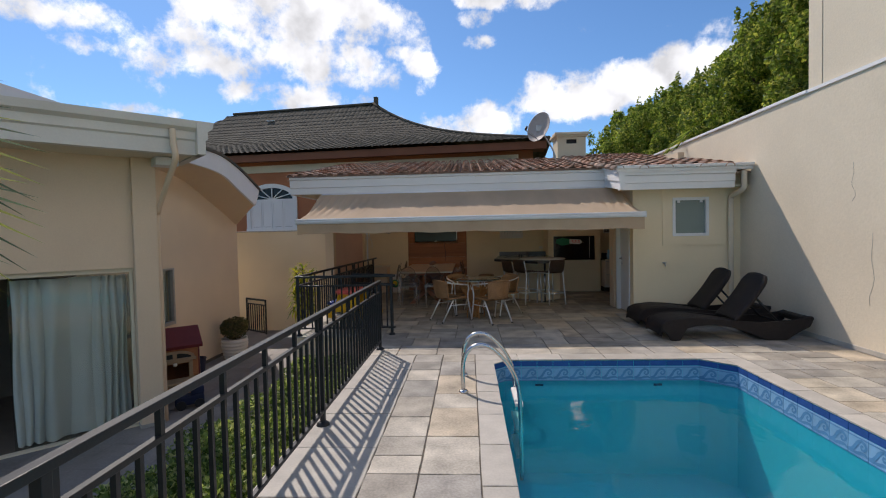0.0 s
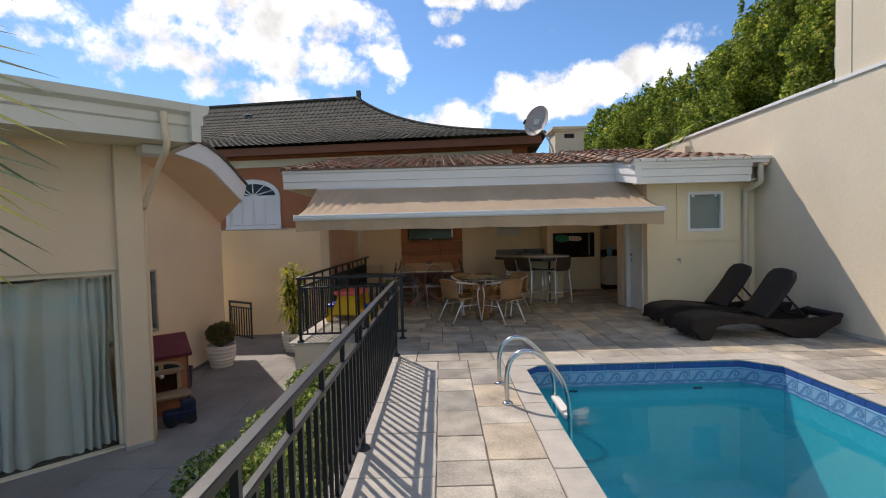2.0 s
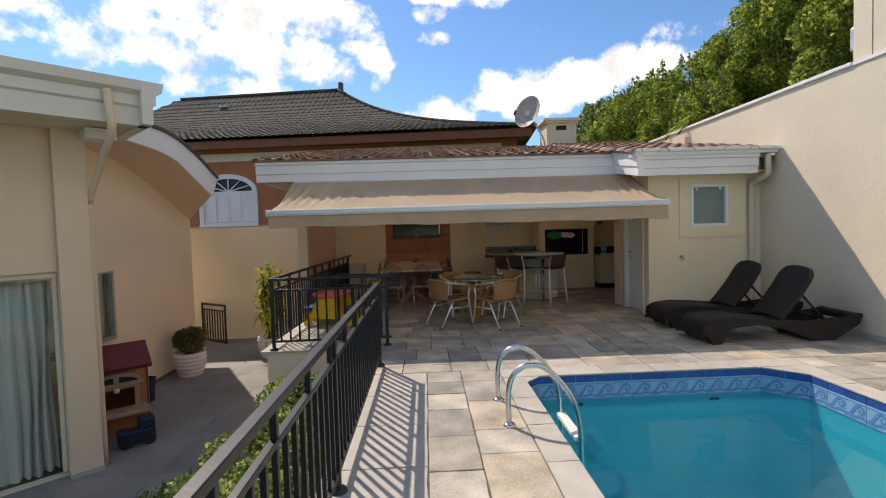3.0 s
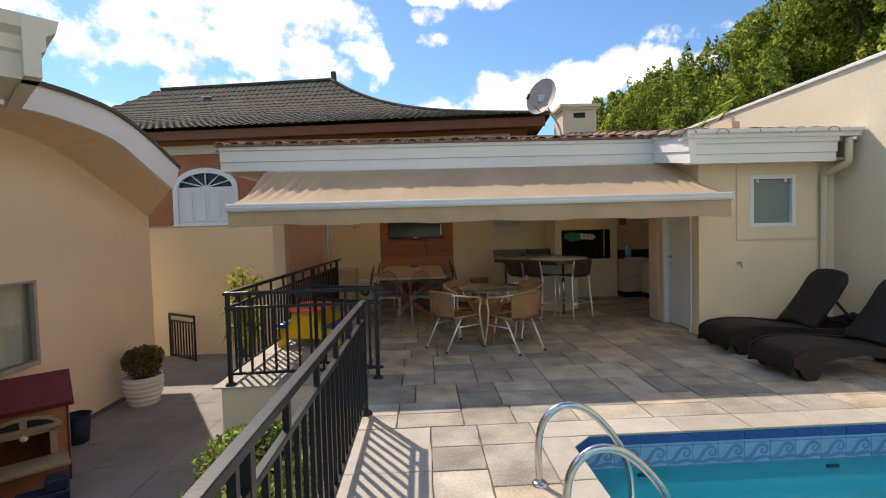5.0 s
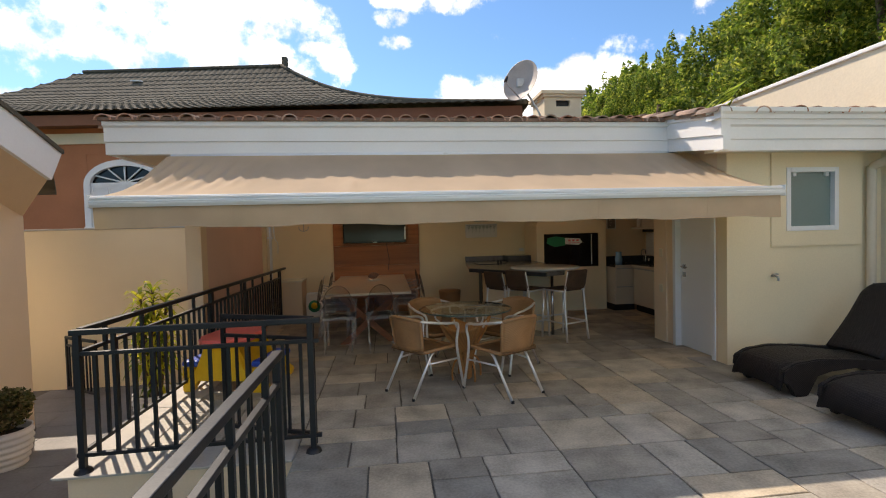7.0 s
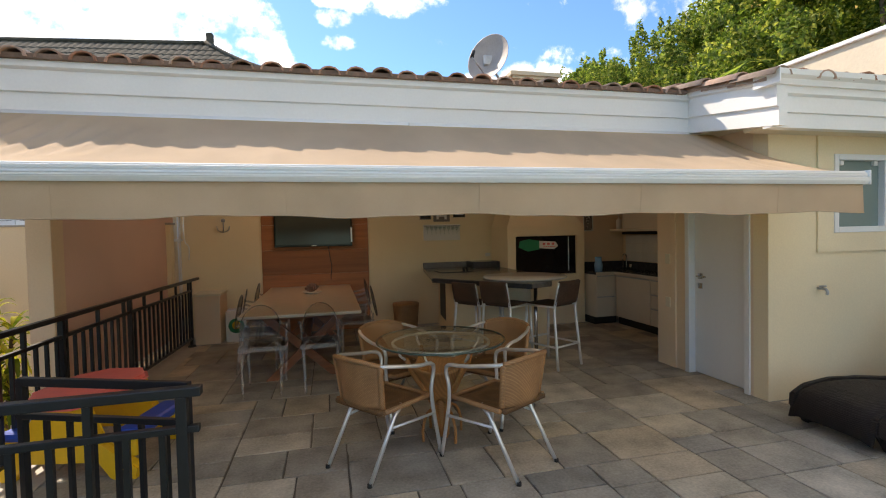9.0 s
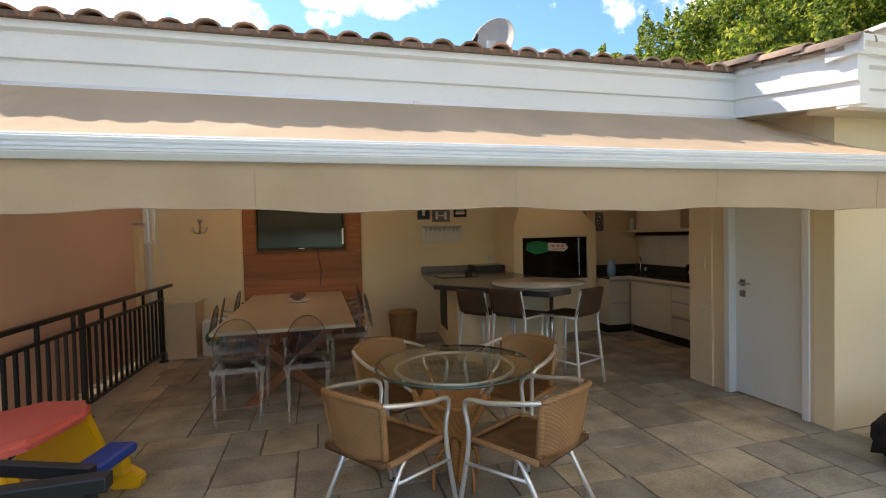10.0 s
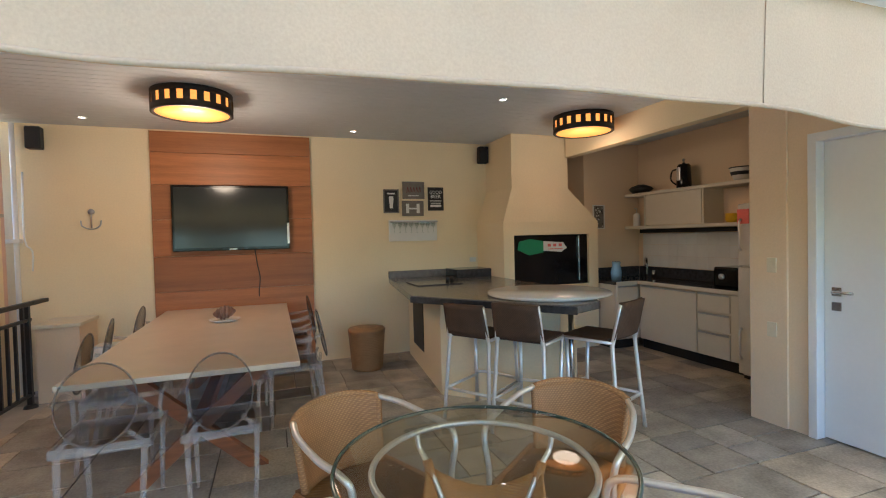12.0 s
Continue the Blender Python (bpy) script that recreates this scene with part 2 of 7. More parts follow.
TILE_PALE = material("pale_blue_tile", (0.23, 0.42, 0.62), 0.18, vary=0.12, scale=8, fine=40, bump=0.03, per_object=0.06)
TILE_DARK = material("dark_blue_tile", (0.03, 0.09, 0.30), 0.2, vary=0.15, scale=8, fine=40, bump=0.03, per_object=0.08)
TILE_WAVE = material("wave_blue_glaze", (0.10, 0.26, 0.46), 0.2, vary=0.15, scale=8, fine=40, bump=0.02)
LEAF = material("leaf", (0.06, 0.12, 0.02), 0.6, spec=0.25, vary=0.3, scale=3, fine=20, bump=0.0, per_island=0.35,
                tint=[(0.10, 0.16, 0.03), (0.17, 0.245, 0.045), (0.25, 0.31, 0.07), (0.10, 0.145, 0.04), (0.34, 0.34, 0.09)], through_light=0.45)
LEAF_DARK = material("shrub_leaf", (0.05, 0.07, 0.03), 0.6, vary=0.3, scale=5, fine=30, bump=0.0, per_island=0.3,
                     tint=[(0.11, 0.11, 0.045), (0.15, 0.14, 0.05), (0.19, 0.14, 0.07), (0.09, 0.10, 0.04), (0.22, 0.18, 0.085)], through_light=0.3)
HEDGE_LEAF = material("variegated_hedge_leaf", (0.10, 0.18, 0.04), 0.5, vary=0.25, scale=6, fine=30, bump=0.0, per_island=0.25,
                      tint=[(0.105, 0.165, 0.04), (0.16, 0.24, 0.065), (0.075, 0.125, 0.03), (0.42, 0.44, 0.22), (0.22, 0.28, 0.09)], through_light=0.4)
BARK = material("bark", (0.12, 0.085, 0.055), 0.9, vary=0.3, scale=8, fine=50, bump=0.5)
EARTH = material("earth", (0.12, 0.09, 0.06), 0.95, vary=0.3, scale=4, fine=40, bump=0.4)
GRASS = material("rough_grass_ground", (0.09, 0.12, 0.04), 0.95, vary=0.35, scale=0.3, fine=6, bump=0.3)
POT = material("white_ceramic_pot", (0.74, 0.71, 0.66), 0.55, vary=0.08, scale=4, bump=0.1)
RATTAN = material("tan_wicker", (0.40, 0.21, 0.095), 0.55, vary=0.22, scale=7, fine=110, bump=0.2, dist=0.006, weave=230.0)
RATTAN_ORANGE = material("honey_wicker", (0.50, 0.225, 0.075), 0.5, vary=0.2, scale=7, fine=110, bump=0.2, dist=0.006, weave=230.0)
# seat wicker: the tan weave with its shade put into a darker colour
RATTAN_SHADED = material("shaded_wicker_seat", (0.17, 0.085, 0.035), 0.6, vary=0.22, scale=7, fine=110, bump=0.35, dist=0.006, weave=230.0)
RATTAN_DARK = material("brown_wicker", (0.10, 0.055, 0.035), 0.65, vary=0.25, scale=8, fine=120, bump=0.4, dist=0.006, weave=260.0)
LOUNGE = material("dark_brown_woven_plastic", (0.024, 0.018, 0.017), 0.62, vary=0.3, scale=20, fine=110, bump=0.5, dist=0.006, weave=200.0)
WOOD = material("red_brown_wood", (0.24, 0.085, 0.035), 0.5, vary=0.35, scale=3.5, fine=45, bump=0.1, stretch=(0.25, 1, 6))
PLANK = material("panel_plank", (0.36, 0.135, 0.05), 0.42, vary=0.28, scale=3.0, fine=40, bump=0.06, stretch=(0.3, 1, 7), per_object=0.22)
TABLE_TOP = material("beige_table_stone", (0.55, 0.46, 0.36), 0.28, vary=0.08, scale=6, fine=90, bump=0.02)
GRANITE = material("dark_granite", (0.045, 0.045, 0.05), 0.16, vary=0.45, scale=25, fine=160, bump=0.0)
GRANITE_GREY = material("grey_granite", (0.15, 0.135, 0.125), 0.2, vary=0.35, scale=25, fine=160, bump=0.0)
MARBLE = material("white_bar_stone", (0.70, 0.67, 0.62), 0.16, vary=0.08, scale=5, fine=60, bump=0.0)
CABINET = material("cream_cabinet_laminate", (0.66, 0.60, 0.50), 0.45, vary=0.04, bump=0.02)
TILE_WALL = material("white_wall_tile", (0.74, 0.73, 0.70), 0.2, vary=0.04, bump=0.02, per_object=0.04)
BLACK_GLOSS = material("black_gloss", (0.008, 0.008, 0.010), 0.12, vary=0.2, bump=0.0)
SCREEN = material("tv_screen", (0.02, 0.023, 0.028), 0.14, vary=0.1, bump=0.0, spec=0.7)
BLACK_MATT = material("black_plastic", (0.02, 0.02, 0.022), 0.5, vary=0.2, scale=10, bump=0.05)
RED_P = material("red_plastic", (0.78, 0.17, 0.15), 0.4, vary=0.08, scale=6, bump=0.03)
YELLOW_P = material("yellow_plastic", (0.75, 0.45, 0.02), 0.4, vary=0.08, scale=6, bump=0.03)
BLUE_P = material("blue_plastic", (0.02, 0.07, 0.42), 0.4, vary=0.1, scale=6, bump=0.03)
NAVY_P = material("navy_plastic", (0.012, 0.018, 0.05), 0.5, vary=0.15, scale=6, bump=0.05)
GREEN_P = material("green_paint", (0.02, 0.22, 0.10), 0.4, vary=0.1, bump=0.0)
MAROON = material("maroon_roof_plastic", (0.16, 0.025, 0.03), 0.5, vary=0.15, scale=6, bump=0.08)
TOY_TAN = material("tan_toy_plastic", (0.40, 0.16, 0.07), 0.55, vary=0.18, scale=10, fine=60, bump=0.2)
TOY_BEIGE = material("beige_toy_plastic", (0.38, 0.27, 0.17), 0.55, vary=0.1, scale=8, bump=0.05)
CURTAIN = material("white_sheer_curtain", (0.82, 0.83, 0.81), 0.9, vary=0.05, scale=3, fine=200, bump=0.05, spec=0.1)
# near-dark base colour stands in for the shade inside unlit rooms
DARK_ROOM = material("unlit_room_shade", (0.16, 0.13, 0.10), 0.9, vary=0.1, bump=0.0)
OCHRE = material("ochre_render", (0.62, 0.40, 0.10), 0.9, vary=0.1, scale=1, bump=0.1)
DISH = material("grey_dish_paint", (0.40, 0.34, 0.30), 0.55, vary=0.15, scale=4, bump=0.03)
GREY_METAL = material("galvanised_metal", (0.45, 0.46, 0.47), 0.45, metal=0.8, vary=0.15, scale=10, bump=0.05)
PAPER = material("white_paper", (0.74, 0.73, 0.70), 0.8, vary=0.04, bump=0.0)
CHALK = material("chalkboard_black", (0.03, 0.03, 0.032), 0.7, vary=0.2, scale=12, bump=0.0)
FRAME_GREY = material("grey_picture_board", (0.20, 0.18, 0.16), 0.7, vary=0.2, scale=12, bump=0.0)
LAMP_DARK = material("dark_lamp_metal", (0.03, 0.022, 0.018), 0.5, vary=0.2, scale=12, bump=0.05)
SOIL = material("potting_soil", (0.04, 0.03, 0.02), 0.95, vary=0.3, scale=20, bump=0.5)
# terracotta darkened in its colour for the shade at the neighbour's eave
EAVE_SHADED = material("shaded_eave_terracotta", (0.20, 0.085, 0.05), 0.85, vary=0.12, scale=2, bump=0.05)
BRICKFACE = material("far_brick", (0.36, 0.15, 0.08), 0.9, vary=0.25, scale=6, fine=30, bump=0.3)
SHELL = material("seashell", (0.22, 0.12, 0.09), 0.4, vary=0.4, scale=14, bump=0.2)
PATINA = material("grey_downpipe", (0.66, 0.56, 0.42), 0.6, vary=0.06, bump=0.03)


def glass_material(name, color, rough=0.0, gloss=1.0, clear=0.92):
    """Thin clear sheet: what is behind shows through, and Fresnel drives the gloss alone."""
    mat = bpy.data.materials.new(name)
    mat.use_nodes = True
    nodes, links = mat.node_tree.nodes, mat.node_tree.links
    nodes.clear()
    tr, gl, lw = nodes.new("ShaderNodeBsdfTransparent"), nodes.new("ShaderNodeBsdfGlossy"), nodes.new("ShaderNodeLayerWeight")
    pw, fr = nodes.new("ShaderNodeMath"), nodes.new("ShaderNodeMath")
    mix, o = nodes.new("ShaderNodeMixShader"), nodes.new("ShaderNodeOutputMaterial")
    tr.inputs["Color"].default_value = (*[c * clear for c in color], 1)
    gl.inputs["Roughness"].default_value = rough
    gl.inputs["Color"].default_value = (gloss, gloss, gloss, 1)
    pw.operation, pw.inputs[1].default_value = "POWER", 4.5
    fr.operation, fr.inputs[1].default_value, fr.inputs[2].default_value = "MULTIPLY_ADD", 0.75, 0.035
    lw.inputs["Blend"].default_value = 0.5
    links.new(lw.outputs["Facing"], pw.inputs[0]), links.new(pw.outputs[0], fr.inputs[0])
    links.new(fr.outputs[0], mix.inputs[0]), links.new(tr.outputs[0], mix.inputs[1]), links.new(gl.outputs[0], mix.inputs[2])
    links.new(mix.outputs[0], o.inputs["Surface"])
    return mat


GLASS = glass_material("clear_glass", (0.97, 1.0, 0.98))
DOOR_GLASS = glass_material("door_glass", (0.89, 0.91, 0.88), clear=0.93, gloss=0.9)
ACRYLIC = glass_material("clear_acrylic", (0.95, 0.94, 0.93), rough=0.10, clear=0.96, gloss=0.10)
FROSTED = material("frosted_window_glass", (0.20, 0.26, 0.24), 0.25, vary=0.06, scale=2, bump=0.0, spec=0.6)


def water_material():
    mat = bpy.data.materials.new("pool_water")
    mat.use_nodes = True
    nodes, links = mat.node_tree.nodes, mat.node_tree.links
    nodes.clear()
    tr, gl, fr = nodes.new("ShaderNodeBsdfTransparent"), nodes.new("ShaderNodeBsdfGlossy"), nodes.new("ShaderNodeFresnel")
    mix, o = nodes.new("ShaderNodeMixShader"), nodes.new("ShaderNodeOutputMaterial")
    tr.inputs["Color"].default_value = (0.62, 0.95, 0.98, 1)
    gl.inputs["Roughness"].default_value = 0.02
    fr.inputs["IOR"].default_value = 1.33
    geo, nz, bp = nodes.new("ShaderNodeNewGeometry"), nodes.new("ShaderNodeTexNoise"), nodes.new("ShaderNodeBump")
    nz.inputs["Scale"].default_value, nz.inputs["Detail"].default_value = 2.6, 3.0
    bp.inputs["Strength"].default_value, bp.inputs["Distance"].default_value = 0.16, 0.05
    links.new(geo.outputs["Position"], nz.inputs["Vector"]), links.new(nz.outputs["Fac"], bp.inputs["Height"])
    links.new(bp.outputs["Normal"], gl.inputs["Normal"]), links.new(bp.outputs["Normal"], fr.inputs["Normal"])
    df, murk = nodes.new("ShaderNodeBsdfDiffuse"), nodes.new("ShaderNodeMixShader")
    df.inputs["Color"].default_value = (0.008, 0.29, 0.43, 1)
    murk.inputs[0].default_value = 0.17
    links.new(tr.outputs[0], murk.inputs[1]), links.new(df.outputs[0], murk.inputs[2])
    links.new(fr.outputs[0], mix.inputs[0]), links.new(murk.outputs[0], mix.inputs[1]), links.new(gl.outputs[0], mix.inputs[2])
    links.new(mix.outputs[0], o.inputs["Surface"])
    return mat


WATER = water_material()


def glow(name, color, strength):
    mat = bpy.data.materials.new(name)
    mat.use_nodes = True
    p = mat.node_tree.nodes["Principled BSDF"]
    p.inputs["Base Color"].default_value = (*color, 1)
    p.inputs["Emission Color"].default_value, p.inputs["Emission Strength"].default_value = (*color, 1), strength
    return mat


LAMP_GLOW = glow("lamp_glow", (1.0, 0.34, 0.07), 0.30)
SPOT_GLOW = glow("downlight_glow", (1.0, 0.93, 0.8), 2.0)


# ---- mesh helpers ----
def box(bm, x0, x1, y0, y1, z0, z1, bevel=0.0, m=None):
    vs = [bm.verts.new((x, y, z)) for z in (z0, z1) for y in (y0, y1) for x in (x0, x1)]
    fs = [bm.faces.new([vs[i] for i in f]) for f in ((0, 2, 3, 1), (4, 5, 7, 6), (0, 1, 5, 4), (2, 6, 7, 3), (0, 4, 6, 2), (1, 3, 7, 5))]
    if bevel:
        r = bmesh.ops.bevel(bm, geom=list({e for f in fs for e in f.edges}), offset=bevel, segments=2, affect="EDGES", profile=0.5)
        vs = list({v for v in r["verts"]} | {v for v in vs if v.is_valid})
    if m:
        bmesh.ops.transform(bm, matrix=m, verts=[v for v in vs if v.is_valid])
    return vs


def prism(bm, pts, axis, lo, hi):
    """A polygon of (a, b) points pushed from lo to hi along an axis. For x: (y, z); y: (x, z); z: (x, y)."""
    def place(a, b, c):
        return {"x": (c, a, b), "y": (a, c, b), "z": (a, b, c)}[axis]
    one = [bm.verts.new(place(a, b, lo)) for a, b in pts]
    two = [bm.verts.new(place(a, b, hi)) for a, b in pts]
    bm.faces.new(one), bm.faces.new(two[::-1])
    for i in range(len(pts)):
        j = (i + 1) % len(pts)
        bm.faces.new((one[i], two[i], two[j], one[j]))
    return one + two


def smooth_path(pts, steps=6):
    """A Catmull-Rom line through the points."""
    p = [Vector(v) for v in pts]
    p = [p[0] * 2 - p[1]] + p + [p[-1] * 2 - p[-2]]
    res = []
    for i in range(1, len(p) - 2):
        for k in range(steps):
            t = k / steps
            a, b, c, d = p[i - 1], p[i], p[i + 1], p[i + 2]
            res.append(0.5 * (2 * b + (c - a) * t + (2 * a - 5 * b + 4 * c - d) * t * t + (3 * b - a - 3 * c + d) * t ** 3))
    return res + [p[-2]]


def tube(bm, pts, r, n=8, closed=False, flat=1.0):
    """A round bar along the points."""
    p = [Vector(v) for v in pts]
    rings, up = [], None
    for i, v in enumerate(p):
        a = p[i - 1] if i or closed else v
        b = p[(i + 1) % len(p)] if i < len(p) - 1 or closed else v
        d = (b - a).normalized()
        if up is None:
            up = d.orthogonal().normalized()
        up = (up - d * up.dot(d)).normalized()
        side = d.cross(up)
        rr = r[i] if isinstance(r, (list, tuple)) else r
        rings.append([bm.verts.new(v + (up * math.cos(q) + side * math.sin(q) * flat) * rr) for q in (2 * math.pi * k / n for k in range(n))])
    for i in range(len(rings) - (0 if closed else 1)):
        a, b = rings[i], rings[(i + 1) % len(rings)]
        for k in range(n):
            f = bm.faces.new((a[k], a[(k + 1) % n], b[(k + 1) % n], b[k]))
            f.smooth = True
    if not closed:
        bm.faces.new(rings[0][::-1]), bm.faces.new(rings[-1])


def lathe(bm, profile, n=28, centre=(0, 0, 0), sx=1.0, sy=1.0):
    """Turn (radius, height) points about the upright axis."""
    cx, cy, cz = centre
    rings = []
    for r, z in profile:
        if r < 1e-5:
            rings.append([bm.verts.new((cx, cy, cz + z))])
        else:
            rings.append([bm.verts.new((cx + sx * r * math.cos(2 * math.pi * k / n), cy + sy * r * math.sin(2 * math.pi * k / n), cz + z)) for k in range(n)])
    for a, b in zip(rings, rings[1:]):
        for k in range(n):
            q = (a[k % len(a)], a[(k + 1) % len(a)], b[(k + 1) % len(b)], b[k % len(b)])
            q = tuple(dict.fromkeys(q))
            if len(q) > 2:
                bm.faces.new(q).smooth = True


def sheet(bm, nu, nv, f, smooth=True):
    """A grid surface; f(u, v) gives the place, u and v from 0 to 1."""
    g = [[bm.verts.new(f(i / nu, j / nv)) for j in range(nv + 1)] for i in range(nu + 1)]
    for i in range(nu):
        for j in range(nv):
            bm.faces.new((g[i][j], g[i + 1][j], g[i + 1][j + 1], g[i][j + 1])).smooth = smooth
    return g


def thicken(bm, t):
    bmesh.ops.recalc_face_normals(bm, faces=bm.faces)
    bmesh.ops.solidify(bm, geom=list(bm.faces), thickness=t)


def mesh_of(name, bm, mat):
    bmesh.ops.recalc_face_normals(bm, faces=bm.faces)
    me = bpy.data.meshes.new(name)
    bm.to_mesh(me)
    bm.free()
    me.materials.append(mat)
    return me


def part(name, bm, mat, parent, label=""):
    ob = new(name, mesh_of(name, bm, mat))
    ob.parent = parent
    return tagged(ob, label)


def solo(name, bm, mat, label="", category="", kind="", group="", at=None):
    ob = new(name, mesh_of(name, bm, mat))
    if at is not None:
        ob.matrix_world = at
    return tagged(ob, label, category, group, kind)


def thing(name, m, label="", category="", group="", kind=""):
    e = new(name)
    e.empty_display_size = 0.1
    e.matrix_world = m
    return tagged(e, label, category, group, kind)


def B(*args, **kw):
    bm = bmesh.new()
    box(bm, *args, **kw)
    return bm


def T(pts, r, n=8, **kw):
    bm = bmesh.new()
    tube(bm, pts, r, n, **kw)
    return bm


def L(profile, **kw):
    bm = bmesh.new()
    lathe(bm, profile, **kw)
    return bm


def P(pts, axis, lo, hi):
    bm = bmesh.new()
    prism(bm, pts, axis, lo, hi)
    return bm


# ---- ground, deck, pool ----
PATIO_Z, WATER_Z = -1.0, -0.27
SIDE_X, BACK_Y = 4.9, 13.5
PX0, PX1, PY0, PY1 = 0.27, 3.10, -3.0, 5.96            # pool opening

bm = bmesh.new()
sheet(bm, 24, 24, lambda u, v: ((u - 0.5) ** 3 * 4 * 800, (v - 0.5) ** 3 * 4 * 800, PATIO_Z - 1.2), False)
solo("ground", bm, GRASS, "rough green ground around the houses", "ground", "structure")

deck = thing("floor", pose(0, 0, 0), "split stone deck in grey and sand slabs round the pool", "floor", kind="structure")
bm = bmesh.new()
for a in ((-1.31, PX0 - 0.02, -4.0, 7.4), (-2.64, 4.9, 7.61, 13.5), (-1.31, 4.9, 7.4, 7.61), (PX1 + 0.02, 4.9, -4.0, 7.4), (PX0 - 0.02, PX1 + 0.02, PY1 + 0.02, 7.4), (PX0 - 0.02, PX1 + 0.02, -4.0, PY0)):
    box(bm, *a, -0.16, -0.012)
part("bedding", bm, MORTAR, deck)
bm = bmesh.new()
box(bm, -1.37, -1.315, -4.0, 7.45, PATIO_Z - 0.2, -0.016)
solo("retaining_wall", bm, CREAM, "cream rendered retaining wall under the deck", "wall", "structure")
bm = bmesh.new()
box(bm, -2.84, -2.66, 7.6, 13.5, PATIO_Z - 0.2, -0.016)
box(bm, -2.84, -1.315, 7.45, 7.6, PATIO_Z - 0.2, -0.016)
solo("landing_wall", bm, CREAM, "cream rendered wall under the deck landing, chipped at its top edge", "wall", "structure")

# pool shell
pool = thing("pool", pose(0, 0, 0), "turquoise swimming pool with a blue wave tile border", "pool", kind="structure")
CH = 0.30                                               # cut corner
outline = [(PX0, PY0), (PX1, PY0), (PX1, PY1 - CH), (PX1 - CH, PY1), (PX0 + 0.16, PY1), (PX0, PY1 - 0.16)]
bm = bmesh.new()
up_ring = [bm.verts.new((x, y, -0.02)) for x, y in outline]
low_ring = [bm.verts.new((x, y, -1.45)) for x, y in outline]
for i in range(6):
    bm.faces.new((up_ring[i], up_ring[(i + 1) % 6], low_ring[(i + 1) % 6], low_ring[i]))
bm.faces.new(low_ring)
out_ring = [bm.verts.new((x + (0.15 if x > 1 else -0.15), y + (0.15 if y > 1 else -0.15), -0.02)) for x, y in outline]
out_low = [bm.verts.new((v.co.x, v.co.y, -1.6)) for v in out_ring]
for i in range(6):
    j = (i + 1) % 6
    bm.faces.new((out_ring[i], out_ring[j], out_low[j], out_low[i])), bm.faces.new((up_ring[i], out_ring[i], out_ring[j], up_ring[j]))
bm.faces.new(out_low[::-1])
part("shell", bm, POOL, pool)
bm = bmesh.new()
inset = [(PX0 + 0.004, PY0 + 0.004), (PX1 - 0.004, PY0 + 0.004), (PX1 - 0.004, PY1 - CH), (PX1 - CH, PY1 - 0.004), (PX0 + 0.16, PY1 - 0.004), (PX0 + 0.004, PY1 - 0.16)]
bm.faces.new([bm.verts.new((x, y, WATER_Z)) for x, y in inset])
solo("water", bm, WATER, "clear turquoise pool water with slow ripples", "water", "structure")


def tile_run(p, q, tile_meshes):
    """Border tiles from p to q on the pool wall, with a wave scroll on each."""
    p, q = Vector((*p, 0)), Vector((*q, 0))
    n = max(1, round((q - p).length / 0.2))
    d = (q - p) / n
    turn = math.degrees(math.atan2(d.y, d.x))
    for i in range(n):
        c = p + d * (i + 0.5)
        for name, me in tile_meshes:
            ob = new(name, me)
            ob.parent = pool
            ob.matrix_world = pose(c.x, c.y, 0, 0, 0, turn) @ Matrix.Diagonal((d.length / 0.2, 1, 1, 1))


def ribbon(bm, pts, w, y):
    vs = []
    for i, (x, z) in enumerate(pts):
        a, b = Vector(pts[max(0, i - 1)]), Vector(pts[min(len(pts) - 1, i + 1)])
        d = (b - a).normalized()
        ww = w[i]
        vs.append((bm.verts.new((x - d.y * ww, y, z + d.x * ww)), bm.verts.new((x + d.y * ww, y, z - d.x * ww))))
    for a, b in zip(vs, vs[1:]):
        bm.faces.new((a[0], a[1], b[1], b[0]))


TS = -1                                                 # the tiles' face looks to the right hand of the run's way
bm = bmesh.new()
box(bm, -0.098, 0.098, -0.006, 0.012, -0.272, -0.092, 0.003)
pale_me = mesh_of("border_tile", bm, TILE_PALE)
bm = bmesh.new()
box(bm, -0.098, 0.098, -0.006, 0.014, -0.088, -0.022, 0.003)
dark_me = mesh_of("rim_tile", bm, TILE_DARK)
bm = bmesh.new()
for dz in (-0.262, -0.108):
    box(bm, -0.098, 0.098, -0.0085, -0.004, dz - 0.004, dz + 0.004)
curl = [(-0.095, -0.235), (-0.06, -0.225), (-0.03, -0.19), (-0.005, -0.15), (0.03, -0.128), (0.062, -0.135), (0.078, -0.160), (0.07, -0.186), (0.047, -0.195), (0.030, -0.180), (0.036, -0.163), (0.05, -0.163)]
ribbon(bm, [tuple(v) for v in [(a.x, a.y) for a in smooth_path([(x, z, 0) for x, z in curl], 3)]], [0.016 * (1 - 0.018 * i) for i in range(34)], -0.0088)
ribbon(bm, [(-0.095, -0.24), (-0.02, -0.238), (0.03, -0.225), (0.07, -0.222), (0.097, -0.238)], [0.008, 0.012, 0.014, 0.012, 0.008], -0.0088)
scroll_me = mesh_of("wave_scroll", bm, TILE_WAVE)
TILES = [("border_tile", pale_me), ("rim_tile", dark_me), ("wave_scroll", scroll_me)]
tile_run((PX0 + 0.16, PY1), (PX1 - CH, PY1), TILES)
tile_run((PX1 - CH, PY1), (PX1, PY1 - CH), TILES)
tile_run((PX1, PY1 - CH), (PX1, 0.0), TILES)
tile_run((PX0, PY1 - 0.16), (PX0 + 0.16, PY1), TILES)
tile_run((PX0, 2.0), (PX0, PY1 - 0.16), TILES)
